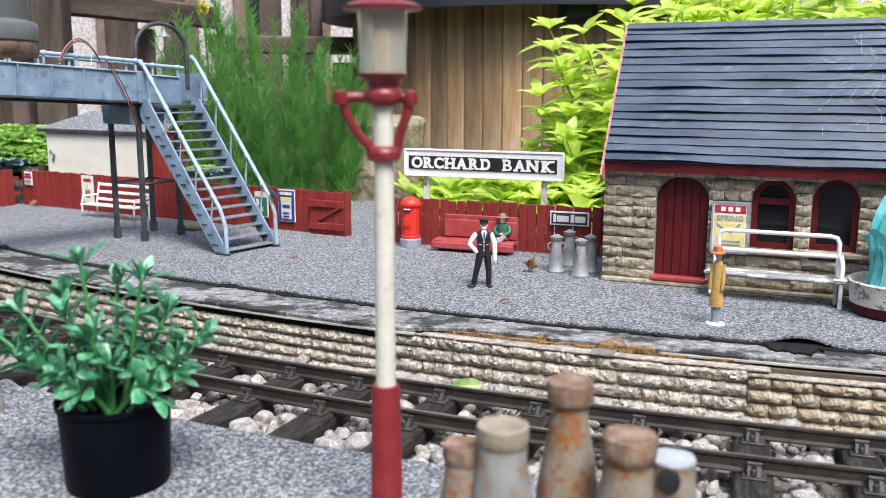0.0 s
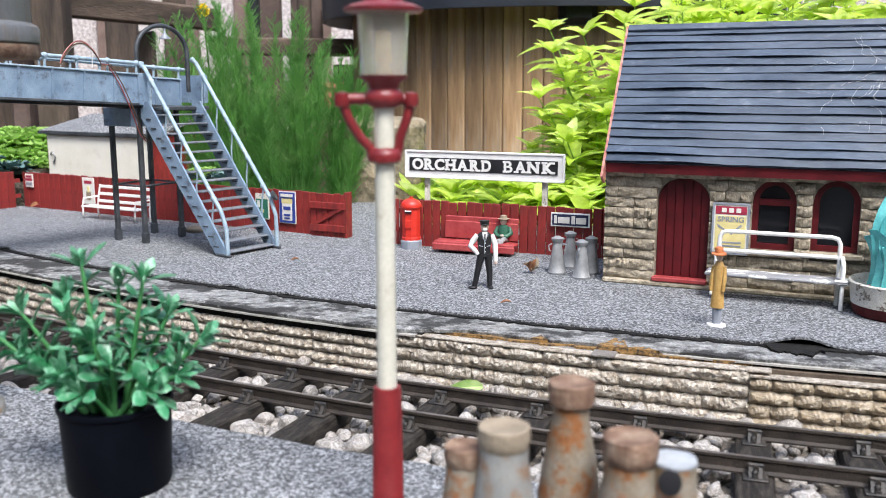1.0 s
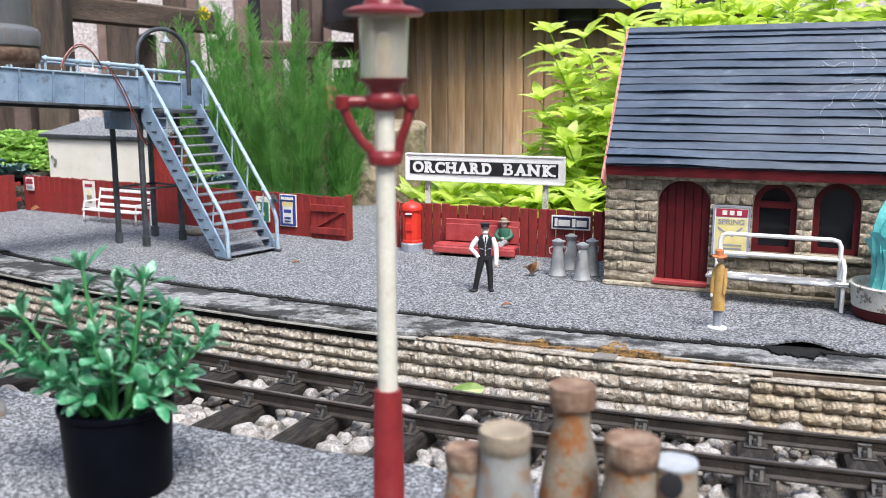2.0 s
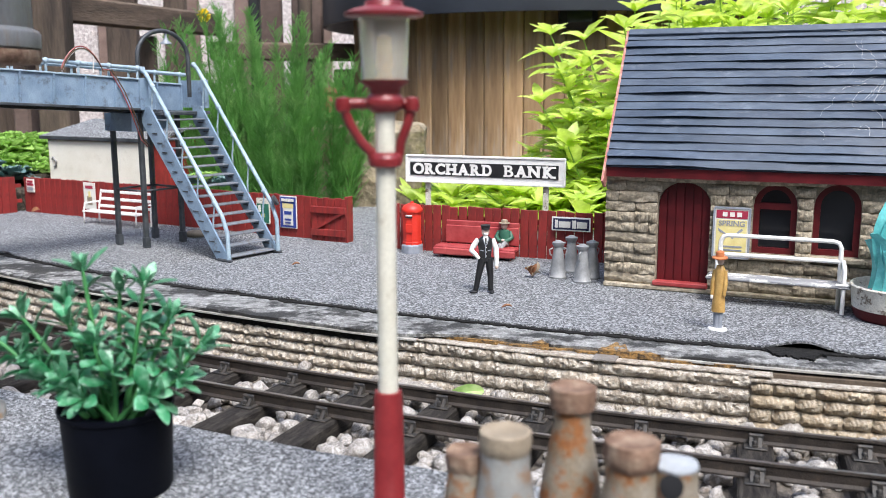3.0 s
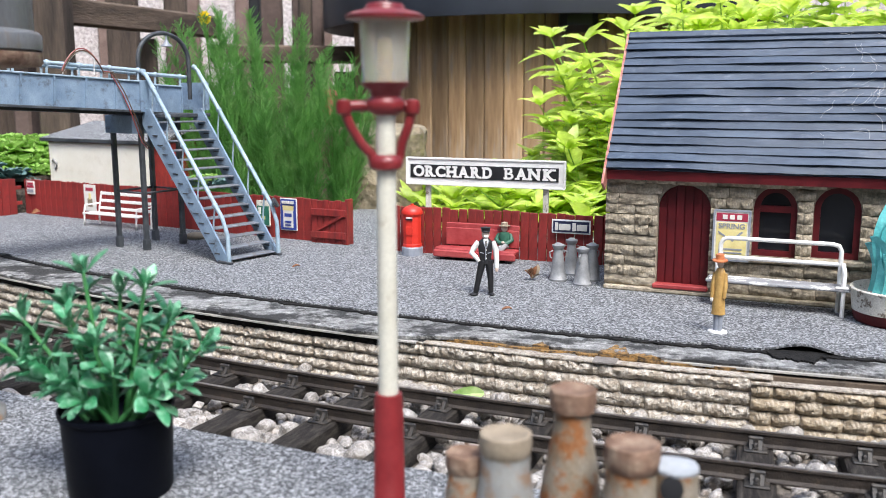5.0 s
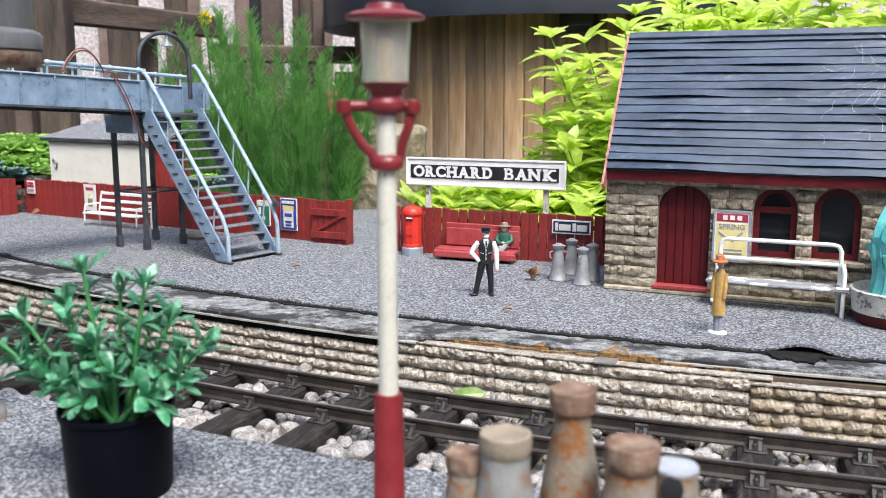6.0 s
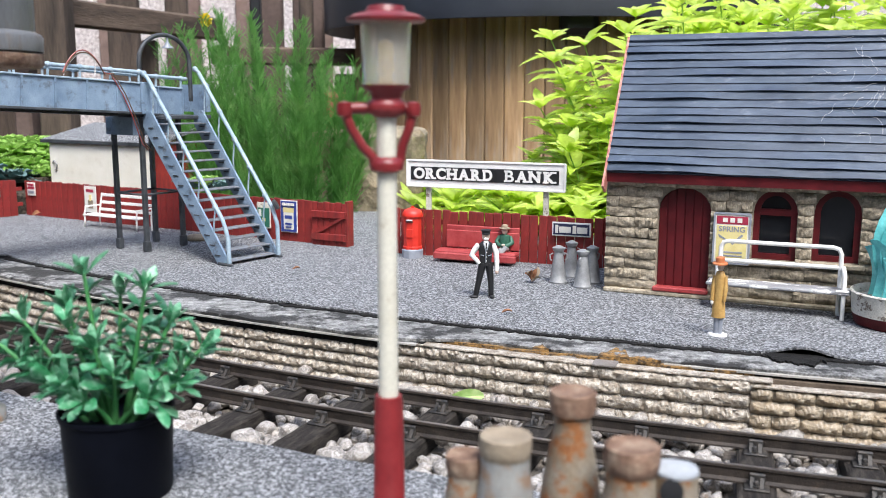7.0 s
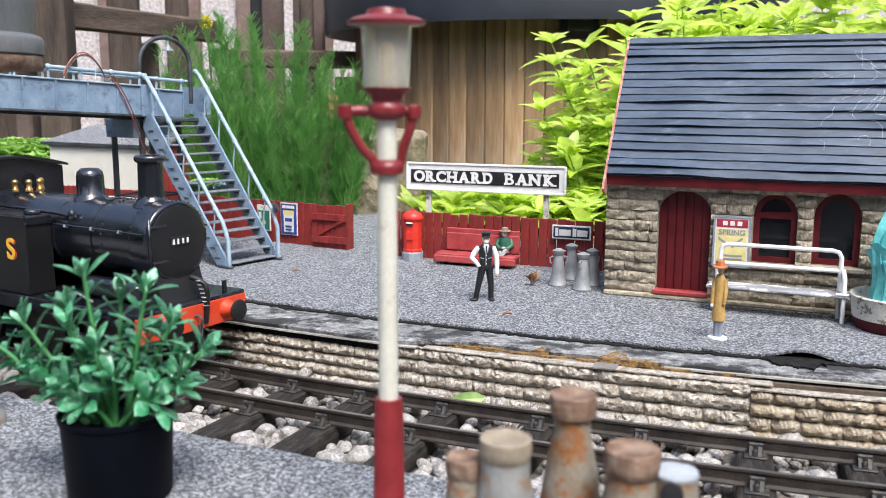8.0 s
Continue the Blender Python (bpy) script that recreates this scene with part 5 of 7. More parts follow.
def build_pot_plant():
    e = thing("potted_plant", station(-0.1366, 0.3617, 0, 0.8845), "green plastic plant in a small black plastic pot", "plant")
    bm = bmesh.new()
    lathe(bm, [(0, 0), (0.0232, 0), (0.0238, 0.001), (0.0256, 0.0392), (0.0266, 0.0398), (0.0267, 0.0421), (0.0256, 0.0423), (0.0250, 0.039), (0.0245, 0.035), (0, 0.036)], 40)
    part("pot", bm, M["potblack"], e)
    slim = [spoon_leaf(l, w, "leaf", M["leaf"], c, 1.25) for l, w, c in ((0.0128, 0.0048, 0.10), (0.0112, 0.0046, 0.22), (0.0134, 0.0044, -0.05))]
    broad = [spoon_leaf(l, w, "leaf", M["leaf"], c, 1.6) for l, w, c in ((0.0138, 0.0066, -0.04), (0.0126, 0.0066, -0.12), (0.0114, 0.0060, 0.08))]
    r = random.Random(21)
    for x, y, z in STEMS:
        base = Vector((x * 0.22 + r.uniform(-0.003, 0.003), y * 0.35, 0.035))
        tip = Vector((x, y, 0.0421 + z - 0.010))
        ctrl = Vector((x * 0.62, y * 0.6, 0.039 + z * 0.42))
        pts = [(1 - k) ** 2 * base + 2 * k * (1 - k) * ctrl + k * k * tip for k in (i / 8 for i in range(9))]
        bm = bmesh.new()
        tube(bm, pts, [0.0017 - 0.0001 * i for i in range(9)], 7)
        part("stem", bm, M["stalk"], e)
        levels = max(2, round((tip - base).length / 0.0105))
        for i in range(levels):
            k = 0.20 + 0.80 * (i + 1) / levels
            j = min(7, int(k * 8 - 1e-6))
            p = pts[j].lerp(pts[j + 1], k * 8 - j)
            d = (pts[j + 1] - pts[j]).normalized()
            top = i == levels - 1
            high = p.z > 0.067
            # opposite pairs, turned from pair to pair; a tuft at the tip
            rings = ((4, 62, 0.82), (4, 30, 1.0)) if top else ((4 if x < -0.03 else 2 if r.random() < 0.5 else 3, r.uniform(26, 52) if p.z < 0.057 else r.uniform(8, 36), 1.0),)
            for count, lift, size in rings:
                turn = i * 90 + r.uniform(-20, 20) + (45 if lift > 50 else 0)
                for q in range(count):
                    az = turn + 360 / count * q + r.uniform(-12, 12)
                    rot = d.to_track_quat('Z', 'X').to_matrix().to_4x4() @ pose(0, 0, 0, 0, 0, az) @ pose(0.0012, 0, 0, r.uniform(-18, 18), -lift + r.uniform(-9, 9), 0)
                    pick = slim if (high or top) and z > 0.02 else broad
                    piece("leaf", pick[r.randrange(3)], e, Matrix.Translation(p) @ rot @ Matrix.Scale(size * r.uniform(0.82, 1.15), 4))


build_pot_plant()


def build_tank():
    e = thing("water_column", station(-0.2384, 0.4457, 0, 0.917), "grey galvanised round tank on a rust-brown base ring", "water tank")
    bm = bmesh.new()
    lathe(bm, [(0, 0.2028), (0.0420, 0.2028), (0.0420, 0.30), (0.0, 0.305)], 40)
    part("tank", bm, M["tankgrey"], e)
    bm = bmesh.new()
    lathe(bm, [(0.041, 0.2033), (0.0455, 0.2033), (0.0458, 0.2108), (0.0445, 0.2126), (0.0420, 0.2138)], 40)
    part("flange", bm, M["tankgrey"], e)
    bm = bmesh.new()
    lathe(bm, [(0, 0.1950), (0.0440, 0.1950), (0.0455, 0.1968), (0.0452, 0.2022), (0.0, 0.2031)], 40)
    part("base_ring", bm, M["rustlid"], e)
    bm = bmesh.new()
    lathe(bm, [(0, 0), (0.013, 0), (0.013, 0.006), (0.008, 0.010), (0.007, 0.196), (0, 0.196)], 20)
    part("column", bm, M["zinc"], e)


build_tank()


# ---- things on the far platform ----
def build_sign():
    e = thing("station_sign", station(-0.0204, 0.9600, -21.4, 0.97), "white station nameboard with black panel and white letters", "sign")
    for x in (0.004, 0.137):
        bm = bmesh.new()
        box(bm, x - 0.0028, x + 0.0028, 0.0015, 0.0055, 0, 0.090, bevel=0.0004)
        part("post", bm, M["whitewash"], e)
    x0, x1, z0, z1 = -0.0200, 0.1580, 0.0728, 0.1016
    bm = bmesh.new()
    box(bm, x0, x1, -0.0015, 0.0015, z0, z1, bevel=0.0005)
    b = part("board", bm, M["white"], e)
    bm = bmesh.new()
    t = 0.0014
    for a in ((x0 - 0.0006, x0 + t, z0, z1), (x1 - t, x1 + 0.0006, z0, z1), (x0, x1, z0 - 0.0006, z0 + t), (x0, x1, z1 - t, z1 + 0.0006)):
        box(bm, a[0], a[1], -0.0026, 0.0018, a[2], a[3], bevel=0.0003)
    part("frame", bm, M["white"], b)
    bm = bmesh.new()
    px0, px1, pz0, pz1 = -0.0150, 0.1515, 0.0802, 0.0945
    box(bm, px0, px1, -0.0022, -0.001, pz0, pz1)
    part("panel", bm, M["black"], b, "black painted name panel")
    cz = (pz0 + pz1) / 2
    high = 0.0122
    # character, left, right, slab serifs as (from, to, at the head)
    letters = (("O", -0.0113, 0.0016, ()), ("R", 0.0021, 0.0147, ((0, 0.46, 0), (0, 0.3, 1), (0.66, 1.0, 0))), ("C", 0.0150, 0.0262, ()),
               ("H", 0.0267, 0.0400, ((0, 0.42, 0), (0, 0.42, 1), (0.58, 1, 0), (0.58, 1, 1))), ("A", 0.0400, 0.0540, ((0, 0.36, 0), (0.58, 1, 0))),
               ("R", 0.0546, 0.0672, ((0, 0.46, 0), (0, 0.3, 1), (0.66, 1.0, 0))), ("D", 0.0678, 0.0802, ((0, 0.4, 0), (0, 0.4, 1))),
               ("B", 0.0924, 0.1040, ((0, 0.4, 0), (0, 0.4, 1))), ("A", 0.1046, 0.1186, ((0, 0.36, 0), (0.58, 1, 0))),
               ("N", 0.1182, 0.1328, ((0, 0.36, 0), (0, 0.34, 1), (0.64, 1, 1))), ("K", 0.1345, 0.1490, ((0, 0.42, 0), (0, 0.42, 1), (0.62, 1, 0), (0.6, 0.98, 1))))
    for ch, a, c, serifs in letters:
        inset = 0.0011 if serifs else 0.0
        o = text_mesh("letter", ch, 0.016, M["white"], b, pose(0, 0, 0), 0.0004, "raised white slab-serif capital letter", None, 0.018 if ch == "B" else 0.042)
        me = o.data
        xs, ys = [v.co.x for v in me.vertices], [v.co.y for v in me.vertices]
        kx, ky = (c - a - 2 * inset) / (max(xs) - min(xs)), high / (max(ys) - min(ys))
        x0c, y0c = min(xs), min(ys)
        for v in me.vertices:
            v.co.x = (v.co.x - x0c) * kx + a + inset
            v.co.y = (v.co.y - y0c) * ky - high / 2
        bm = bmesh.new()
        bm.from_mesh(me)
        for f0, f1, head in serifs:
            y = high / 2 - 0.0020 if head else -high / 2
            box(bm, a + (c - a) * f0, a + (c - a) * f1, y, y + 0.0020, -0.0004, 0.0005)
        bm.to_mesh(me)
        bm.free()
        o.matrix_basis = pose(0, -0.0026, cz, 90, 0, 0)


build_sign()


def build_post_box():
    e = thing("post_box", station(-0.0319, 0.9273, -18, 0.925), "bright red hexagonal pillar post box on a grey plinth", "post box")
    bm = bmesh.new()
    lathe(bm, [(0, 0), (0.0122, 0), (0.0122, 0.0085), (0.0112, 0.010), (0, 0.010)], 12, smooth=False)
    part("plinth", bm, M["greyink"], e)
    bm = bmesh.new()
    lathe(bm, [(0, 0.0098), (0.0112, 0.0098), (0.0112, 0.0125), (0.0104, 0.0132), (0.0104, 0.0465), (0, 0.0465)], 10, smooth=False)
    b = part("body", bm, M["postred"], e)
    bm = bmesh.new()
    lathe(bm, [(0.0, 0.0463), (0.0118, 0.0463), (0.0121, 0.0490), (0.0095, 0.0530), (0.0045, 0.0555), (0.002, 0.0560), (0.0018, 0.0578), (0, 0.0582)], 16)
    part("cap", bm, M["postred"], e)
    bm = bmesh.new()
    box(bm, -0.004, 0.004, -0.0112, -0.0095, 0.0405, 0.0418)
    part("slot", bm, M["black"], b)
    bm = bmesh.new()
    box(bm, -0.0035, 0.0035, -0.0115, -0.0095, 0.0424, 0.0436)
    part("slot_hood", bm, M["white"], b)
    bm = bmesh.new()
    box(bm, -0.0040, 0.0040, -0.0110, -0.0095, 0.0235, 0.0330, bevel=0.0003)
    part("door_plate", bm, M["postred"], b)


build_post_box()


def build_red_bench():
    e = thing("bench", station(-0.0050, 0.9085, -21.3, 0.965), "weathered red platform bench against the fence", "bench")
    L = 0.084
    bm = bmesh.new()
    box(bm, -0.002, L + 0.002, -0.006, 0.012, 0.0085, 0.0125, bevel=0.0012)
    part("seat", bm, M["lightred"], e)
    bm = bmesh.new()
    box(bm, -0.003, L + 0.003, -0.0085, -0.0055, 0.0030, 0.0105, bevel=0.0012)
    part("front_rail", bm, M["lightred"], e)
    for z0, z1, y in ((0.0130, 0.0318, 0.0132), (0.0312, 0.0368, 0.0148)):
        bm = bmesh.new()
        box(bm, 0.004, L + 0.001, y - 0.001, y + 0.0012, z0, z1, bevel=0.0008)
        part("back_slat", bm, M["lightred"], e)
    for x in (0.006, L / 2, L - 0.006):
        bm = bmesh.new()
        box(bm, x - 0.002, x + 0.002, -0.005, 0.016, 0, 0.009)
        box(bm, x - 0.0015, x + 0.0015, 0.0150, 0.0195, 0.006, 0.029)
        part("leg", bm, M["black"], e)


build_red_bench()


def figure(name, m, pieces, mats, label):
    """A painted model figure as one mesh. pieces: (material index, kind, data)."""
    bm = bmesh.new()
    for idx, kind, data in pieces:
        before = set(bm.faces)
        if kind == "tube":
            tube(bm, data[0], data[1], 8)
        elif kind == "ball":
            ball(bm, 1.0, scaled(*data), 12, 9)
        elif kind == "lathe":
            lathe(bm, data[0], 14, data[1])
        else:
            box(bm, *data, bevel=0.0006)
        for f in bm.faces:
            if f not in before:
                f.material_index = idx
    ob = new(name, mesh_of(name, bm, [M[x] for x in mats]))
    ob.matrix_basis = m
    tagged(ob, label, "figurine")


def squash(bm_m, sx, sy):
    return bm_m @ Matrix.Diagonal((sx, sy, 1, 1))


figure("figurine", station(0.0350, 0.7363, 4, 0.947), [
    (0, "tube", ([(0.0052, 0, 0.0015), (0.0048, 0, 0.015), (0.0030, 0, 0.031)], [0.0023, 0.0027, 0.0036])),
    (0, "tube", ([(-0.0085, 0, 0.0015), (-0.0058, 0, 0.015), (-0.0024, 0, 0.031)], [0.0023, 0.0027, 0.0036])),
    (0, "ball", (0.0058, -0.002, 0.0012, 0.0024, 0.0046, 0.0015)),
    (0, "ball", (-0.0100, -0.001, 0.0012, 0.0042, 0.0030, 0.0015)),
    (0, "lathe", ([(0, 0.028), (0.0055, 0.0285), (0.0052, 0.034), (0.0066, 0.044), (0.0064, 0.0475), (0.003, 0.0505), (0, 0.051)], squash(pose(0, 0, 0), 1, 0.62))),
    (1, "tube", ([(0.0062, 0, 0.0475), (0.0092, 0.0, 0.040), (0.0098, -0.001, 0.032), (0.0096, -0.003, 0.0245)], [0.0025, 0.0026, 0.0023, 0.0017])),
    (1, "tube", ([(-0.0062, 0, 0.0475), (-0.0100, 0.001, 0.0420), (-0.0122, 0.0005, 0.0380), (-0.0085, -0.003, 0.0345), (-0.0060, -0.0035, 0.0310)], [0.0025, 0.0026, 0.0024, 0.0021, 0.0017])),
    (2, "ball", (0.0096, -0.003, 0.0235, 0.0017, 0.0017, 0.0022)),
    (1, "box", (-0.0022, 0.0022, -0.0040, -0.001, 0.0440, 0.0508)),
    (0, "box", (-0.0006, 0.0006, -0.0046, -0.0035, 0.0432, 0.0495)),
    (3, "tube", ([(-0.0026, -0.0036, 0.0490), (-0.0004, -0.0046, 0.0430), (-0.0002, -0.0040, 0.0320)], 0.0004)),
    (3, "tube", ([(0.0026, -0.0036, 0.0490), (0.0004, -0.0046, 0.0430)], 0.0004)),
    (3, "tube", ([(-0.0048, -0.0024, 0.0385), (-0.0018, -0.0040, 0.0380)], 0.0004)),
    (3, "tube", ([(0.0018, -0.0040, 0.0380), (0.0048, -0.0024, 0.0385)], 0.0004)),
    (1, "ball", (0.0003, -0.0042, 0.0410, 0.0005, 0.0004, 0.0005)),
    (1, "ball", (0.0003, -0.0040, 0.0370, 0.0005, 0.0004, 0.0005)),
    (1, "ball", (0.0003, -0.0038, 0.0335, 0.0005, 0.0004, 0.0005)),
    (2, "ball", (0, -0.0008, 0.0545, 0.0035, 0.0037, 0.0043)),
    (1, "ball", (0, -0.0036, 0.0528, 0.0022, 0.0012, 0.0016)),
    (0, "lathe", ([(0, 0.0565), (0.0037, 0.0565), (0.0038, 0.0585), (0.0046, 0.0603), (0.0, 0.0612)], pose(0, -0.0005, 0))),
    (0, "ball", (0, -0.0040, 0.0572, 0.0032, 0.0022, 0.0006)),
], ["black", "white", "skin", "greyink"], "painted railwayman figurine in black waistcoat and cap")

figure("figurine", station(0.0617, 0.8957, -21, 1.0), [
    (0, "lathe", ([(0, 0.0115), (0.0056, 0.012), (0.0052, 0.019), (0.0064, 0.0255), (0.0055, 0.0285), (0, 0.0300)], squash(pose(0, 0.001, 0), 1, 0.7))),
    (0, "tube", ([(-0.0058, 0.001, 0.027), (-0.0082, -0.001, 0.021), (-0.0040, -0.005, 0.0180), (0.0005, -0.006, 0.0185)], [0.0022, 0.0024, 0.0021, 0.0016])),
    (0, "tube", ([(0.0058, 0.001, 0.027), (0.0080, -0.001, 0.021), (0.0040, -0.005, 0.0180), (0.0005, -0.006, 0.0190)], [0.0022, 0.0024, 0.0021, 0.0016])),
    (1, "tube", ([(-0.0025, 0.000, 0.0135), (-0.0022, -0.011, 0.0140), (-0.0020, -0.0118, 0.003)], [0.0028, 0.0025, 0.0019])),
    (1, "tube", ([(0.0025, 0.000, 0.0140), (0.0035, -0.010, 0.0165), (-0.0010, -0.0125, 0.010)], [0.0028, 0.0025, 0.0019])),
    (2, "ball", (-0.0020, -0.0128, 0.0016, 0.0018, 0.0034, 0.0015)),
    (2, "ball", (0.0005, -0.0065, 0.0190, 0.0020, 0.0016, 0.0014)),
    (2, "ball", (0, -0.0005, 0.0328, 0.0033, 0.0035, 0.0040)),
    (3, "lathe", ([(0, 0.0352), (0.0058, 0.0350), (0.0058, 0.0356), (0.0036, 0.0360), (0.0033, 0.0385), (0, 0.0395)], pose(0, -0.0005, 0))),
    (4, "box", (-0.005, 0.005, -0.004, 0.004, 0.0095, 0.0125)),
], ["coatgreen", "greypaint", "skin", "tanlid", "black"], "painted seated figurine in a green coat and hat")

figure("figurine", station(0.1930, 0.6173, -29, 0.934) @ Matrix.Diagonal((0.8, 0.8, 1, 1)), [
    (3, "lathe", ([(0, 0), (0.0092, 0), (0.0092, 0.0012), (0.0085, 0.0018), (0, 0.0018)], squash(pose(0, 0, 0), 1, 0.8))),
    (2, "tube", ([(-0.001, 0, 0.0015), (-0.001, 0, 0.016)], [0.0030, 0.0036])),
    (2, "tube", ([(0.0015, 0, 0.0015), (0.0015, 0, 0.016)], [0.0026, 0.0032])),
    (0, "lathe", ([(0, 0.0142), (0.0072, 0.0142), (0.0066, 0.022), (0.0052, 0.034), (0.0058, 0.042), (0.0056, 0.046), (0.0032, 0.0495), (0, 0.050)], squash(pose(0, 0, 0), 0.9, 0.7))),
    (0, "tube", ([(-0.0045, 0, 0.0455), (-0.0060, -0.001, 0.036), (-0.0062, -0.002, 0.027)], [0.0022, 0.0021, 0.0017])),
    (0, "tube", ([(0.0045, 0, 0.0455), (0.0056, -0.001, 0.036), (0.0050, -0.003, 0.027)], [0.0022, 0.0021, 0.0017])),
    (3, "ball", (-0.0062, -0.002, 0.0255, 0.0016, 0.0016, 0.0020)),
    (4, "ball", (0, -0.0005, 0.0535, 0.0033, 0.0034, 0.0042)),
    (1, "lathe", ([(0, 0.0560), (0.0070, 0.0555), (0.0070, 0.0563), (0.0042, 0.0570), (0.0038, 0.0605), (0, 0.0615)], pose(0, 0, 0, 4, 0, 0))),
], ["ochre", "orangehat", "greyink", "white", "skin"], "painted standing figurine in an ochre coat and orange hat")


def build_small_churns():
    bm = bmesh.new()
    lathe(bm, [(0, 0), (0.0084, 0), (0.0086, 0.0016), (0.0076, 0.0024), (0.0066, 0.012), (0.0047, 0.025), (0.0040, 0.0300), (0, 0.0300)], 20)
    body = mesh_of("body", bm, M["churn"])
    bm = bmesh.new()
    lathe(bm, [(0, 0.0298), (0.0046, 0.0298), (0.0058, 0.0322), (0.0060, 0.0338), (0.0038, 0.0345), (0.0024, 0.0356), (0, 0.0360)], 20)
    lid = mesh_of("lid", bm, M["churn"])
    bm = bmesh.new()
    tube(bm, [(0.0052, 0, 0.0285), (0.0085, 0, 0.0270), (0.0080, 0, 0.0225), (0.0062, 0, 0.0215)], 0.0007, 6)
    handle = mesh_of("handle", bm, M["churn"])
    first = None
    for x, y, turn, s in ((0.1034, 0.7981, 10, 0.953), (0.1222, 0.7785, 60, 0.96), (0.1191, 0.8258, 0, 0.98), (0.1339, 0.7981, 35, 0.97)):
        m = pose(x, y, 0, 0, 0, turn) @ Matrix.Scale(s, 4)
        if first is None:
            first = thing("milk_churn", m, "small dull grey milk churn with lid and handles", "milk churn", "small churns by the fence")
            piece("body", body, first, pose(0, 0, 0))
            piece("lid", lid, first, pose(0, 0, 0))
            piece("handle", handle, first, pose(0, 0, 0))
            piece("handle", handle, first, pose(0, 0, 0, 0, 0, 180))
        else:
            copy_thing(first, pose(x, y, 0, 0, 0, turn))


build_small_churns()


def enamel_sign(m, w, h, back, panels, label):
    """A small flat sign: backing and raised colour panels (x0, x1, z0, z1, material)."""
    e = thing("enamel_sign", m, label, "sign", "small signs on the fences")
    bm = bmesh.new()
    box(bm, -w / 2, w / 2, -0.0012, 0, 0, h, bevel=0.0003)
    part("plate", bm, M[back], e)
    for k, (x0, x1, z0, z1, c) in enumerate(panels):
        bm = bmesh.new()
        box(bm, x0, x1, -0.0016 - 0.0002 * k, -0.001, z0, z1)
        part("colour_panel", bm, M[c], e)
    return e


def on_right_fence(s, z, out=0.0012):
    return station(-0.0204, 0.9382, -21.4, 0.968) @ pose(s, -out, z)


def on_left_fence(s, z, out=0.0012):
    return station(-0.5826, 1.2544, -28.9, 0.985) @ pose(s * 1.075, -out, z)


enamel_sign(on_right_fence(0.1637, 0.0310, 0.004), 0.0400, 0.0142, "white", [(-0.0185, 0.0185, 0.0015, 0.0127, "navy"), (-0.0165, -0.0135, 0.003, 0.0112, "paper"), (-0.0125, -0.0005, 0.0035, 0.0098, "paper"), (0.0015, 0.0052, 0.003, 0.0112, "paper"), (0.0062, 0.0165, 0.0035, 0.0098, "paper")], "small white and blue lettered enamel sign on the fence")
enamel_sign(on_left_fence(0.1265, 0.0120), 0.0225, 0.0355, "paper", [(-0.007, 0.007, 0.0275, 0.0315, "posterred"), (-0.004, 0.005, 0.006, 0.017, "tanlid"), (-0.0015, 0.0025, 0.016, 0.024, "paperyellow")], "cream poster with red heading on the red fence")
enamel_sign(on_left_fence(0.4035, 0.0130), 0.0205, 0.0305, "whitewash", [(-0.0088, 0.0088, 0.0015, 0.024, "postergreen"), (-0.002, 0.003, 0.008, 0.012, "paperyellow"), (-0.007, -0.003, 0.014, 0.022, "paper")], "green and white enamel advertisement on the fence")
e_blue = enamel_sign(on_left_fence(0.4385, 0.0105), 0.0245, 0.0375, "paper", [(-0.0113, 0.0113, 0.001, 0.0365, "posterblue"), (-0.0072, 0.0072, 0.0035, 0.0270, "paper"), (-0.0078, 0.0078, 0.0235, 0.0290, "paperyellow"), (-0.0052, 0.0052, 0.0160, 0.0200, "posterblue"), (-0.0046, 0.0046, 0.0090, 0.0112, "posterblue"), (-0.0040, 0.0040, 0.0055, 0.0072, "posterblue"), (-0.0085, -0.0045, 0.0314, 0.0345, "paper"), (-0.0030, 0.0015, 0.0314, 0.0345, "paper"), (0.0030, 0.0085, 0.0314, 0.0345, "paper")], "blue and yellow cocoa-tin enamel advertisement on the fence")
enamel_sign(on_left_fence(0.0150, 0.0285), 0.0165, 0.0185, "paper", [(-0.007, 0.007, 0.009, 0.0125, "posterred"), (-0.006, 0.006, 0.0135, 0.0165, "posterred"), (-0.006, 0.006, 0.003, 0.007, "greyink")], "small white and red sign on the fence")
enamel_sign(pose(-0.6898, 1.1043, 0, 0, 0, 54.7) @ pose(0.138, -0.0012, 0.028), 0.020, 0.018, "postergreen", [(-0.008, 0.008, 0.008, 0.012, "paper")], "small green sign on the corner fence")


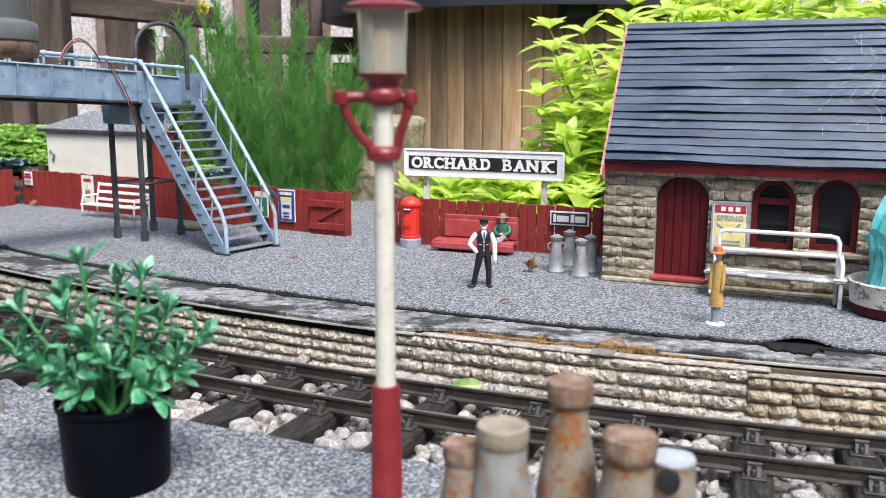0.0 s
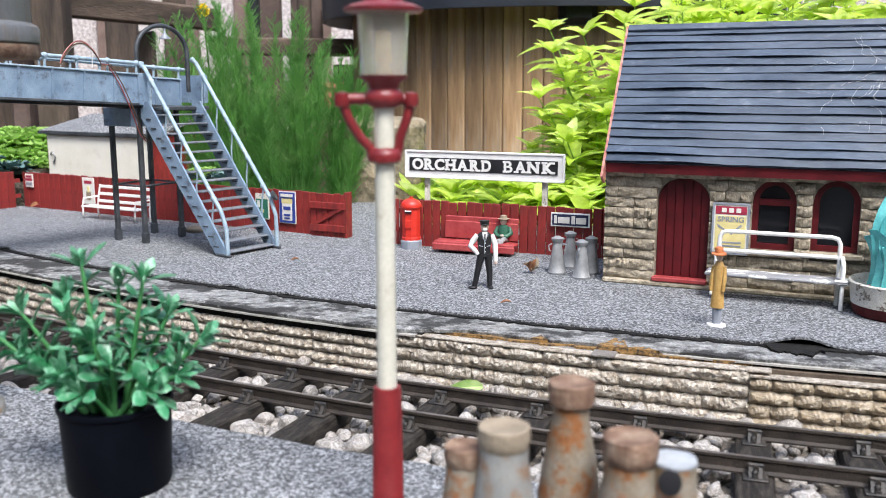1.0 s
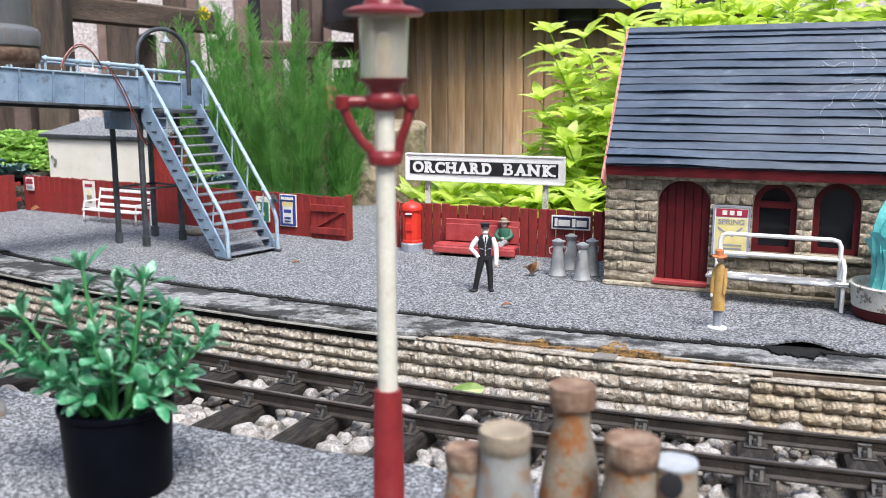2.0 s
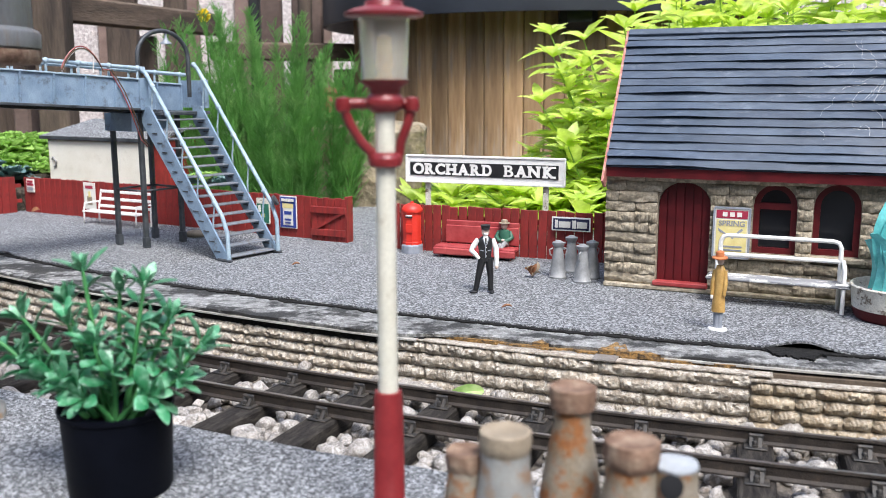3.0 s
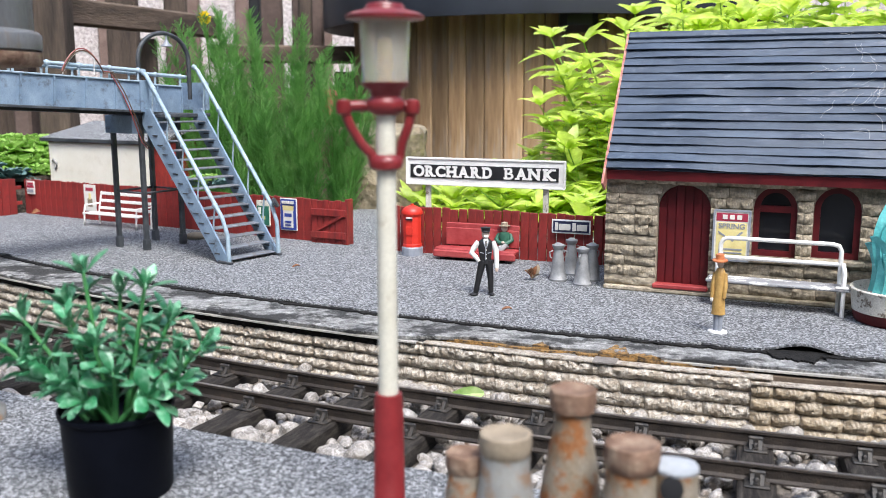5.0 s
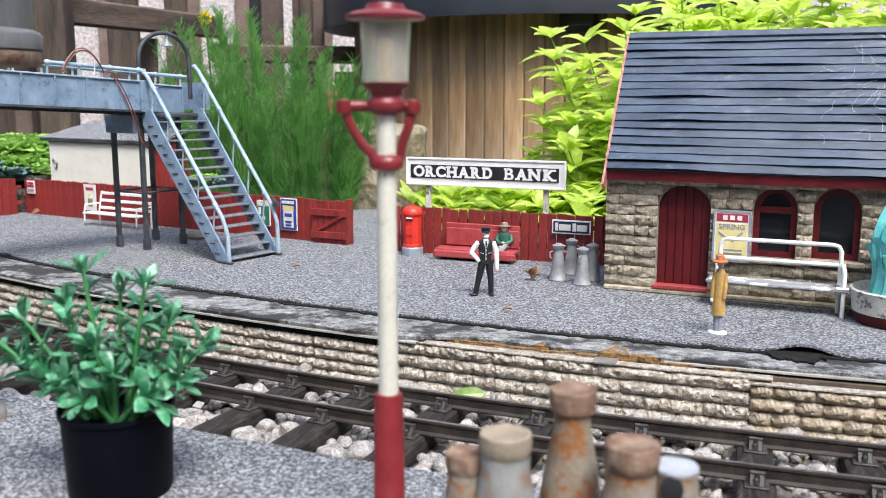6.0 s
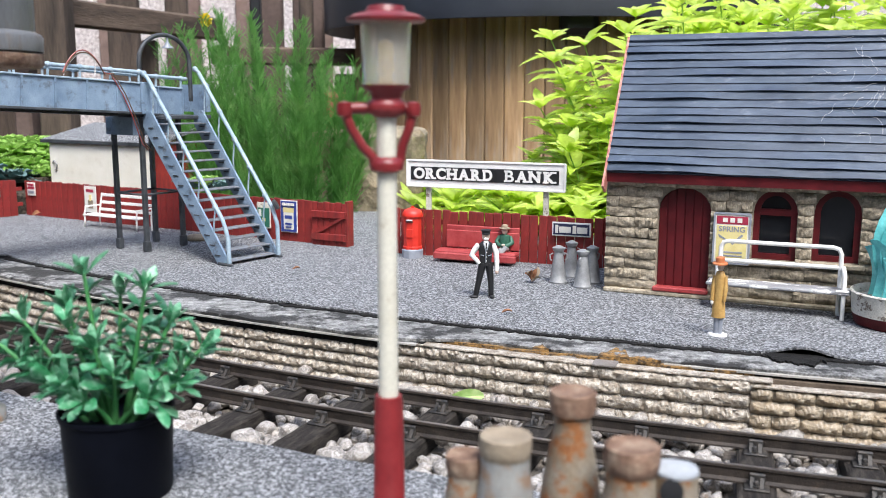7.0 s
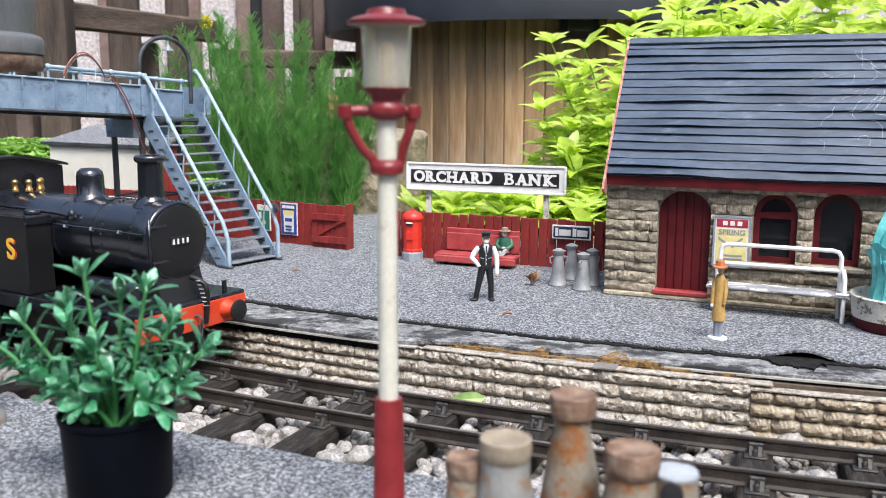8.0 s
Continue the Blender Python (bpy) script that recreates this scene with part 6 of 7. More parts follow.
def build_white_seat():
    h = station(0.1425, 0.7671, HOUSE_TURN, 0.95) @ Matrix.Diagonal((HOUSE_K, 1, 1, 1))
    e = thing("bench", h @ pose(0.0925, -0.022, 0), "white tubular metal bench before the station house", "bench")
    L = 0.1045
    bm = bmesh.new()
    tube(bm, [(0.0055, 0.004, 0.0), (0.0055, 0.004, 0.050), (0.0075, 0.004, 0.0540), (0.011, 0.004, 0.0552), (L - 0.014, 0.004, 0.0552), (L - 0.0095, 0.004, 0.0540), (L - 0.0075, 0.004, 0.0500), (L - 0.0075, 0.004, 0.0)], 0.0019)
    part("back_frame", bm, M["white"], e)
    bm = bmesh.new()
    tube(bm, [(0.0055, 0.004, 0.0390), (L - 0.0075, 0.004, 0.0390)], 0.0018)
    part("back_rail", bm, M["white"], e)
    for x in (0.0045, L - 0.0052):
        bm = bmesh.new()
        tube(bm, [(x, 0.004, 0.0390), (x, -0.008, 0.0395), (x + 0.0005, -0.0125, 0.0385), (x + 0.001, -0.0135, 0.0350), (x + 0.001, -0.0135, 0.0)], 0.0018)
        part("arm", bm, M["white"], e)
    bm = bmesh.new()
    box(bm, -0.003, L + 0.001, -0.0165, 0.0050, 0.0205, 0.0232, bevel=0.0008)
    part("seat", bm, M["wornseat"], e)
    for x in (0.0035, L - 0.006):
        bm = bmesh.new()
        box(bm, x - 0.004, x + 0.006, -0.0168, -0.0110, 0.0228, 0.0242, bevel=0.0005)
        part("seat_bracket", bm, M["white"], e)


build_white_seat()


def build_slatted_seat():
    e = thing("bench", station(-0.4490, 1.1570, -28.8, 1.0), "small white slatted garden bench by the red fence", "bench")
    L = 0.098
    for i in range(3):
        bm = bmesh.new()
        box(bm, 0.0, L, -0.020 + i * 0.006, -0.0155 + i * 0.006, 0.0148, 0.0165, bevel=0.0004)
        part("seat_slat", bm, M["white"], e)
    for i in range(3):
        bm = bmesh.new()
        box(bm, 0.010, L + 0.002, -0.001 + i * 0.0014, 0.0012 + i * 0.0014, 0.0195 + i * 0.0092, 0.0230 + i * 0.0092, bevel=0.0004)
        part("back_slat", bm, M["white"], e)
    for x in (0.002, L - 0.004):
        for pts in ([(x, -0.019, 0), (x, -0.018, 0.015)], [(x + 0.006, 0.0, 0), (x + 0.007, -0.001, 0.016), (x + 0.009, 0.003, 0.042)], [(x, -0.019, 0.014), (x + 0.002, -0.018, 0.026), (x + 0.008, 0.001, 0.027)]):
            bm = bmesh.new()
            tube(bm, pts, 0.0011, 6)
            part("leg", bm, M["white"], e)


build_slatted_seat()


def build_teal_plant():
    e = thing("potted_plant", station(0.3345, 0.6473, 0, 0.938), "turquoise plastic succulent in a flaking white bowl", "plant")
    bm = bmesh.new()
    lathe(bm, [(0.0, 0), (0.0300, 0), (0.0318, 0.002), (0.0336, 0.009), (0.0338, 0.0092)], 36)
    part("base_band", bm, M["darkred"], e, "dark red painted foot of the bowl")
    bm = bmesh.new()
    lathe(bm, [(0.0336, 0.0091), (0.0352, 0.024), (0.0362, 0.0262), (0.0352, 0.0275), (0.0335, 0.0262), (0.0322, 0.021), (0, 0.0205)], 36)
    part("bowl", bm, M["whitewash"], e)
    r = random.Random(4)
    ms = [leaf_mesh(0.052, 0.025, "leaf", M["tealleaf"], 0.7, 8), leaf_mesh(0.042, 0.026, "leaf", M["tealleaf"], 0.8, 8)]
    for ring, n, up, rad, s in ((0, 12, 80, 0.020, 0.85), (1, 9, 80, 0.012, 1.15), (2, 5, 90, 0.004, 1.45)):
        for i in range(n):
            az = 360 / n * i + ring * 23 + r.uniform(-6, 6)
            piece("leaf", ms[(i + ring) % 2], e, pose(0, 0, 0.023, 0, 0, az) @ pose(rad, 0, 0, r.uniform(-8, 8), -up + r.uniform(-5, 5), 0) @ Matrix.Scale(s * r.uniform(0.9, 1.1), 4))


build_teal_plant()


def build_hut():
    e = thing("platform_hut", station(-0.5858, 1.3400, -29.1, 1.01), "small white hut with grey felt roof and red corners", "hut")
    W, D, H = 0.220, 0.085, 0.096
    bm = bmesh.new()
    box(bm, 0.003, W - 0.003, 0.002, D, 0, H)
    part("body", bm, M["red"], e, "red side boards")
    bm = bmesh.new()
    box(bm, 0.007, W - 0.006, -0.0012, 0.002, 0.004, H - 0.0015, bevel=0.0006)
    d = part("front_panel", bm, M["hutwhite"], e, "warm white painted front board")
    bm = bmesh.new()
    tube(bm, [(0.014, -0.002, 0.066), (0.019, -0.004, 0.070), (0.026, -0.004, 0.064), (0.023, -0.003, 0.057), (0.018, -0.002, 0.056)], 0.0011, 6)
    part("latch", bm, M["greypaint"], d)
    bm = bmesh.new()
    prism(bm, [(-0.004, H), (D + 0.008, H + 0.022), (D + 0.008, H + 0.026), (-0.004, H + 0.0045)], -0.006, W + 0.004, Matrix(((0, 1, 0, 0), (1, 0, 0, 0), (0, 0, 1, 0), (0, 0, 0, 1))))
    part("roof", bm, M["felt"], e, "grey mineral felt roof")
    bm = bmesh.new()
    box(bm, -0.0065, W + 0.0045, -0.0055, -0.0040, H - 0.0005, H + 0.0042)
    part("eaves_board", bm, M["darksteel"], e)


build_hut()


def scattered_leaf(x, y, z, size, turn, key, label, tilt=20):
    me = leaf_mesh(size, size * 0.42, "fallen_leaf", M[key], 0.8, 6)
    ob = new("fallen_leaf", me)
    ob.matrix_basis = pose(x, y, z, tilt, 0, turn)
    tagged(ob, label, "leaf", "fallen leaves")


scattered_leaf(-0.1438, 0.8468, 0.0022, 0.008, 30, "deadleaf", "small brown dead leaf lying on the grey felt", 8)
scattered_leaf(0.1670, 0.7568, 0.0022, 0.010, -20, "deadleaf", "small brown dead leaf by the house wall", 8)
scattered_leaf(0.0451, 0.6753, 0.0022, 0.008, 10, "deadleaf", "tiny dry brown leaf lying on the platform", 8)
scattered_leaf(-0.5586, 1.2202, 0.004, 0.016, 80, "deadleaf", "curled brown leaf against the red fence", 30)
scattered_leaf(0.006, 0.5690, -0.0300, 0.021, 12, "freshleaf", "pale green fallen leaf lying between wall and rail", 62)


def build_cone():
    e = thing("seed_head", station(0.0796, 0.7946, 20, 1.0), "crumpled brown and yellow dead flower on the felt", "dead flower")
    for k in range(9):
        me = leaf_mesh(0.0085 + 0.001 * (k % 3), 0.0045, "dead_petal", M["deadleaf" if k % 4 else "tanlid"], 1.2, 5)
        piece("dead_petal", me, e, pose(0.001 * (k % 3), 0.001 * (k % 2), 0.0018 + 0.0004 * k, 12 * k, -18 - 7 * k, 47 * k))
    bm = bmesh.new()
    vs = ball(bm, 1.0, scaled(0, 0, 0.003, 0.013, 0.009, 0.0048), 14, 8)
    for v in vs:
        v.co += Vector((1, 1, 0.5)) * 0.0016 * noise.noise(v.co * 150)
    ob = new("pebble", mesh_of("pebble", bm, M["tanlid"]))
    ob.matrix_basis = station(-0.2855, 1.031, 0, 0.978)
    tagged(ob, "pale tan pebble lying behind the bridge stair", "stone")


build_cone()


# ---- garden behind the platform ----
def build_backdrop():
    bm = bmesh.new()
    box(bm, -5.0, 5.0, 3.6, 3.8, -0.08, 2.4)
    w = setting("wall_house", bm, M["dash"], "pale pebbledash house wall")
    for i, (x, wd) in enumerate(((-1.62, 0.10), (-1.33, 0.07), (-1.06, 0.12), (-0.80, 0.05), (-0.52, 0.09))):
        bm = bmesh.new()
        box(bm, x, x + wd, 3.57, 3.602, -0.06, 1.6, bevel=0.004)
        part("brick_pier", bm, M["brickpink"], w)

    # timber fence: sloping view along stout rails
    f = thing("timber_fence", pose(0, 0, 0), "old brown timber fence with stout posts and rails", "fence")
    def post(x, y, w, d, z1, key="oldwood", nm="post"):
        bm2 = bmesh.new()
        box(bm2, x - w / 2, x + w / 2, y - d / 2, y + d / 2, -0.055, z1, bevel=0.004)
        part(nm, bm2, M[key], f)
    post(-0.66, 1.573, 0.052, 0.05, 0.75)
    post(-0.735, 1.618, 0.03, 0.05, 0.75, "rosewood")
    post(-0.80, 1.662, 0.08, 0.05, 0.75)
    post(-0.745, 2.161, 0.07, 0.03, 0.62, "oldwood", "board")
    post(-0.63, 2.194, 0.05, 0.03, 0.62, "oldwood", "board")
    post(-0.60, 1.884, 0.032, 0.02, 0.275, "oldwood", "board")
    post(-0.42, 2.271, 0.055, 0.03, 0.62, "rosewood", "board")
    post(-0.33, 2.271, 0.075, 0.03, 0.62, "rosewood", "board")
    post(-0.315, 2.127, 0.030, 0.03, 0.62, "oldwood")
    post(-0.425, 2.105, 0.024, 0.024, 0.62, "black", "stake")
    post(-0.225, 2.172, 0.060, 0.05, 0.215, "oldwood")
    for a, b, z, h in (((-0.72, 1.518), (-0.50, 2.061), 0.285, 0.047), ((-0.52, 2.061), (-0.17, 2.161), 0.233, 0.040), ((-0.9, 1.529), (-0.5, 2.061), 0.128, 0.050), ((-0.5, 2.061), (-0.14, 2.161), 0.113, 0.045)):
        d = Vector(b) - Vector(a)
        bm = bmesh.new()
        box(bm, 0, d.length, -0.014, 0.014, z, z + h, pose(a[0], a[1], 0, 0, 0, math.degrees(math.atan2(d.y, d.x))), bevel=0.004)
        part("rail", bm, M["oldrail"], f)

    # staved tub with an overhanging dark lid
    t = thing("wooden_tub", pose(0.25, 2.2, -0.058), "large varnished wooden stave tub with dark lid", "tub")
    n, R = 74, 0.447
    bm = bmesh.new()
    wd = 2 * math.pi * R / n
    prism(bm, [(-wd / 2 + 0.0004, 0), (wd / 2 - 0.0004, 0), (wd / 2 - 0.0004, 0.405), (-wd / 2 + 0.0004, 0.405)], -0.012, 0.010)
    bmesh.ops.bevel(bm, geom=bm.edges[:], offset=0.0018, segments=1, affect='EDGES')
    stave = mesh_of("stave", bm, M["barrel"])
    for i in range(n):
        a = 2 * math.pi * i / n
        piece("stave", stave, t, pose(R * math.sin(a), -R * math.cos(a), 0.0, 0, 0, math.degrees(a)))
    bm = bmesh.new()
    lathe(bm, [(0, 0), (R - 0.012, 0), (R - 0.012, 0.404), (0, 0.404)], 48)
    part("lining", bm, M["black"], t)
    bm = bmesh.new()
    lathe(bm, [(0, 0.406), (0.500, 0.406), (0.520, 0.366), (0.528, 0.366), (0.530, 0.45), (0.50, 0.50), (0, 0.60)], 72)
    part("lid", bm, M["lid"], t, "blue-black overhanging lid")
    # plain black block just under the front of the lid
    bm = bmesh.new()
    box(bm, -0.035, 0.035, -0.50, -0.455, 0.335, 0.406, bevel=0.012)
    part("clasp", bm, M["black"], t)

    # sandstone block
    bm = bmesh.new()
    box(bm, -0.186, -0.030, 1.30, 1.56, -0.055, 0.113, bevel=0.006)
    bmesh.ops.subdivide_edges(bm, edges=bm.edges[:], cuts=12, use_grid_fill=True)
    for v in bm.verts:
        v.co += Vector((noise.noise(v.co * 22), noise.noise(v.co * 22 + Vector((5, 0, 0))), noise.noise(v.co * 22 + Vector((0, 5, 0))))) * 0.008
        v.co += Vector((noise.noise(v.co * 80), noise.noise(v.co * 80 + Vector((5, 0, 0))), noise.noise(v.co * 80 + Vector((0, 5, 0))))) * 0.003
    ob = new("stone", mesh_of("stone", bm, M["block"]))
    tagged(ob, "rough buff sandstone block behind the platform gate", "stone block")
    bm = bmesh.new()
    lathe(bm, [(0, 0), (0.014, 0), (0.018, 0.05), (0.020, 0.05), (0.020, 0.058), (0.016, 0.058), (0.015, 0.05), (0, 0.048)], 24)
    ob = new("flower_pot", mesh_of("flower_pot", bm, M["terracotta"]))
    ob.matrix_basis = pose(-0.165, 1.37, 0.113)
    tagged(ob, "small terracotta flower pot standing on the sandstone block", "flower pot")


build_backdrop()


def build_sky_screens():
    """Unseen hedges, added behind and beside the viewer to close off low sky light."""
    for name, x0, x1, y0, y1 in (("hedge_south", -3.4, 3.4, -2.9, -2.5), ("hedge_west", -3.6, -3.2, -2.9, 3.7), ("hedge_east", 3.2, 3.6, -2.9, 3.7)):
        bm = bmesh.new()
        box(bm, x0, x1, y0, y1, -0.08, 1.9)
        bmesh.ops.subdivide_edges(bm, edges=bm.edges[:], cuts=10, use_grid_fill=True)
        for v in bm.verts:
            v.co += Vector((noise.noise(v.co * 2), noise.noise(v.co * 2 + Vector((7, 0, 0))), 0)) * 0.15
        setting(name, bm, M["hedge"])


build_sky_screens()


def blade(bm, p, d, side, l, w, up):
    """A narrow leaf from p along d: four triangles with a fold."""
    n = d.cross(side).normalized()
    a, b = bm.verts.new(p), bm.verts.new(p + d * l + up)
    m = p + d * l * 0.45 + up * 0.4
    c, e, f = bm.verts.new(m + side * w), bm.verts.new(m - side * w), bm.verts.new(m + n * w * 0.45)
    for tri in ((a, c, f), (c, b, f), (a, f, e), (f, b, e)):
        bm.faces.new(tri)


def build_fern():
    """Feathery green herb: many fine stems set with needle leaves."""
    e = thing("herb_plant", pose(-0.237, 1.3248, -0.055), "tall feathery green herb plant behind the platform fence", "plant")
    r = random.Random(31)
    for i in range(122):
        k = r.random()
        x = -0.152 + 0.29 * k
        tall = 0.345 - 0.10 * max(0, (k - 0.45) / 0.55) - 0.05 * max(0, (0.18 - k) / 0.18)
        h = tall * r.uniform(0.55, 1.0)
        y = r.uniform(-0.06, 0.09)
        p0 = Vector((x * 0.75, y * 0.6, 0))
        lean = Vector((x * 0.28 + r.uniform(-0.035, 0.035), y * 0.4 + r.uniform(-0.04, 0.02), 0))
        pts = [p0 + lean * (q / 9) ** 1.6 + Vector((0, 0, h * q / 9)) for q in range(10)]
        bm = bmesh.new()
        tube(bm, pts, [0.0022 - 0.00019 * q for q in range(10)], 5)
        st = part("frond", bm, M["fern"], e)
        bm = bmesh.new()
        n = int(h / 0.0032)
        for j in range(n):
            q = 0.18 + 0.82 * j / n
            c = min(8, int(q * 9))
            p = pts[c].lerp(pts[c + 1], q * 9 - c)
            axis = (pts[c + 1] - pts[c]).normalized()
            az = r.uniform(0, 6.283)
            out = Vector((math.cos(az), math.sin(az), 0))
            d = (out + axis * r.uniform(0.7, 1.7)).normalized()
            l = r.uniform(0.022, 0.044) * (1.15 - 0.7 * q)
            # a side twig with needles
            for s in range(9):
                b = p + d * l * s / 8
                for sg in (-1, 1):
                    sd = d.cross(axis).normalized() * sg
                    blade(bm, b, (d * 0.8 + sd * 0.75 + axis * 0.25).normalized(), axis, l * 0.40 * (1.1 - s / 10), 0.00055, Vector((0, 0, 0.0012)))
        ob = part("needles", bm, M["fern"], st)


build_fern()


def lime_leaf(bm, p, d, l, w, droop):
    """A pointed leaf with a raised midrib fold, six segments long."""
    side = d.cross(Vector((0, 0, 1)))
    side = side.normalized() if side.length > 0.05 else Vector((1, 0, 0))
    up = side.cross(d).normalized()
    rows = []
    for i in range(7):
        k = i / 6
        ww = w * math.sin(math.pi * k ** 0.8) ** 0.85 * (1.0 + 0.16 * (i % 2)) if 0 < k < 1 else 0.0004
        c = p + d * l * k - Vector((0, 0, 1)) * droop * l * k * k
        rows.append((bm.verts.new(c - side * ww + up * ww * 0.45), bm.verts.new(c), bm.verts.new(c + side * ww + up * ww * 0.45)))
    for a, b in zip(rows, rows[1:]):
        for q in (0, 1):
            f = bm.faces.new((a[q], a[q + 1], b[q + 1], b[q]))
            f.smooth = True


def build_shrub():
    e = thing("shrub", pose(0.350, 1.248, -0.055), "golden lime-green leafy shrub behind the station", "shrub")
    r = random.Random(17)
    specs = []
    for i in range(270):
        x = r.uniform(-0.33, 0.42)
        y = r.uniform(-0.13, 0.20)
        top = 0.085 + 0.17 * min(1, max(0, (x + 0.172) / 0.08)) + 0.085 * min(1, max(0, (x + 0.13) / 0.12)) + 0.03 * r.random()
        specs.append((x, y, top * r.uniform(0.55, 1.0)))
    for i in range(70):
        specs.append((r.uniform(-0.28, -0.06), r.uniform(-0.14, 0.0), r.uniform(0.05, 0.10)))
    for x, y, h in specs:
        p0 = Vector((x, y, 0))
        lean = Vector((r.uniform(-0.07, 0.05) - (0.03 if x < -0.05 else 0), r.uniform(-0.08, 0.02), 0))
        pts = [p0 + lean * (q / 6) ** 1.5 + Vector((0, 0, h * q / 6)) for q in range(7)]
        bm = bmesh.new()
        tube(bm, pts, [0.0026 - 0.0003 * q for q in range(7)], 5)
        st = part("stem", bm, M["lettuce"], e)
        bm = bmesh.new()
        n = max(3, int(h / 0.028))
        for j in range(n):
            q = 0.25 + 0.75 * (j + 1) / n
            c = min(5, int(q * 6 - 1e-6))
            p = pts[c].lerp(pts[c + 1], q * 6 - c)
            last = j == n - 1
            az0 = j * 1.57 + r.uniform(-0.5, 0.5)
            for s in range(6 if last else 4):
                az = az0 + 6.283 * s / (6 if last else 4) + r.uniform(-0.3, 0.3)
                lift = r.uniform(0.35, 1.1) if last else r.uniform(0.0, 0.6)
                d = Vector((math.cos(az), math.sin(az), lift)).normalized()
                lime_leaf(bm, p, d, r.uniform(0.034, 0.062) * (0.8 if last else 1), r.uniform(0.0060, 0.0105), r.uniform(0.0, 0.4))
        part("leaves", bm, M["lime"], st)


build_shrub()


def rosette(m, n, l, w, key, label, nm="lettuce", seed=1):
    e = thing(nm, m, label, "plant", "vegetables behind the fence")
    r = random.Random(seed)
    for i in range(n):
        k = i / n
        az = i * 2.4
        d = Vector((math.cos(az), math.sin(az), 0.25 + 1.6 * k)).normalized()
        ll, ww = l * (1.1 - 0.45 * k) * r.uniform(0.85, 1.15), w * (1.1 - 0.4 * k)
        bm = bmesh.new()
        side = d.cross(Vector((0, 0, 1))).normalized()
        up = side.cross(d).normalized()
        rows = []
        for a in range(8):
            q = a / 7
            row = []
            for b in range(7):
                s = b / 3 - 1
                wid = ww * math.sin(math.pi * (0.12 + 0.8 * q)) ** 0.7
                ruffle = 0.18 * ww * math.sin(q * 17 + s * 9 + i) * (0.3 + abs(s))
                row.append(bm.verts.new(d * ll * q + side * s * wid + up * (0.45 * wid * s * s + ruffle) - Vector((0, 0, 0.25 * ll * q * q))))
            rows.append(row)
        for A, B in zip(rows, rows[1:]):
            for b in range(6):
                f = bm.faces.new((A[b], A[b + 1], B[b + 1], B[b]))
                f.smooth = True
        part("leaf", bm, M[key], e)


for i, (x, y, z, l) in enumerate(((-0.707, 1.391, 0.045, 0.062), (-0.662, 1.459, 0.055, 0.062), (-0.631, 1.397, 0.040, 0.048), (-0.697, 1.481, 0.075, 0.062), (-0.737, 1.436, 0.060, 0.06), (-0.606, 1.459, 0.050, 0.05), (-0.684, 1.437, 0.072, 0.058), (-0.642, 1.490, 0.075, 0.06), (-0.725, 1.405, 0.058, 0.06), (-0.660, 1.405, 0.052, 0.055))):
    rosette(pose(x, y, z - 0.004), 48, l * 0.95, l * 0.21, "lettuce", "bright green frilly lettuce behind the red fence", "lettuce", i)
for i, (x, y, z) in enumerate(((-0.679, 1.330, 0.030), (-0.646, 1.341, 0.022))):
    rosette(pose(x, y, z + 0.012), 20, 0.046, 0.014, "succulent", "grey-green succulent rosette behind the fence", "succulent", 40 + i)
for i, (x, y, z) in enumerate(((-0.321, 1.217, 0.045), (-0.295, 1.206, 0.040), (-0.348, 1.234, 0.040))):
    rosette(pose(x, y, z), 14, 0.026, 0.012, "succulent" if i else "lettuce", "small cabbage seedling behind the red fence", "cabbage", 50 + i)


def build_bed():
    """Raised soil bed that carries the vegetables and herb."""
    bm = bmesh.new()
    m = pose(-0.5826, 1.2544, 0, 0, 0, -28.9)
    box(bm, -0.25, 0.48, 0.020, 0.064, -0.058, 0.026, m, bevel=0.004)
    box(bm, -0.25, -0.07, 0.064, 0.30, -0.058, 0.042, m, bevel=0.004)
    ob = setting("soil_bed", bm, M["soil"], "dark soil bed")


build_bed()


def build_flower():
    e = thing("flower", pose(-0.345, 1.35, -0.055), "single yellow garden flower on a thin stem", "flower")
    bm = bmesh.new()
    tube(bm, [(0, 0, 0), (0.006, 0, 0.2), (0.0, -0.004, 0.328)], 0.0014, 6)
    part("stem", bm, M["fern"], e)
    for i in range(10):
        bm = bmesh.new()
        lime_leaf(bm, Vector((0, -0.004, 0.328)), Vector((math.cos(i * 0.628), -0.35, math.sin(i * 0.628))).normalized(), 0.011, 0.0058, 0.0)
        part("petal", bm, M["petal"], e)
    bm = bmesh.new()
    ball(bm, 0.0035, pose(0, -0.006, 0.328))
    part("flower_centre", bm, M["deadleaf"], e)


build_flower()


def build_cobweb():
    """Wisps of old web caught on the roof."""
    h = bpy.data.objects["station_house"].matrix_basis
    e = thing("cobweb", h.copy(), "wispy pale cobweb strands caught on the slates", "cobweb")
    r = random.Random(8)
    for i in range(26):
        x, k = r.uniform(0.165, 0.215), r.uniform(0.15, 1.0)
        p = Vector((x, -0.0125 + 0.0745 * k, 0.1095 + 0.117 * k)) + Vector((0, -0.0030, 0.0019))
        pts = [p]
        a = r.uniform(0, 6.3)
        for q in range(r.randint(3, 7)):
            a += r.uniform(-0.9, 0.9)
            st = Vector((math.cos(a) * 0.0035, 0.0745 / 0.139 * math.sin(a) * 0.0035, 0.117 / 0.139 * math.sin(a) * 0.0035))
            pts.append(pts[-1] + st)
        bm = bmesh.new()
        tube(bm, pts, 0.00008, 4)
        part("strand", bm, M["white"], e)


build_cobweb()


# ---- the engine ----
FRONT = -0.028


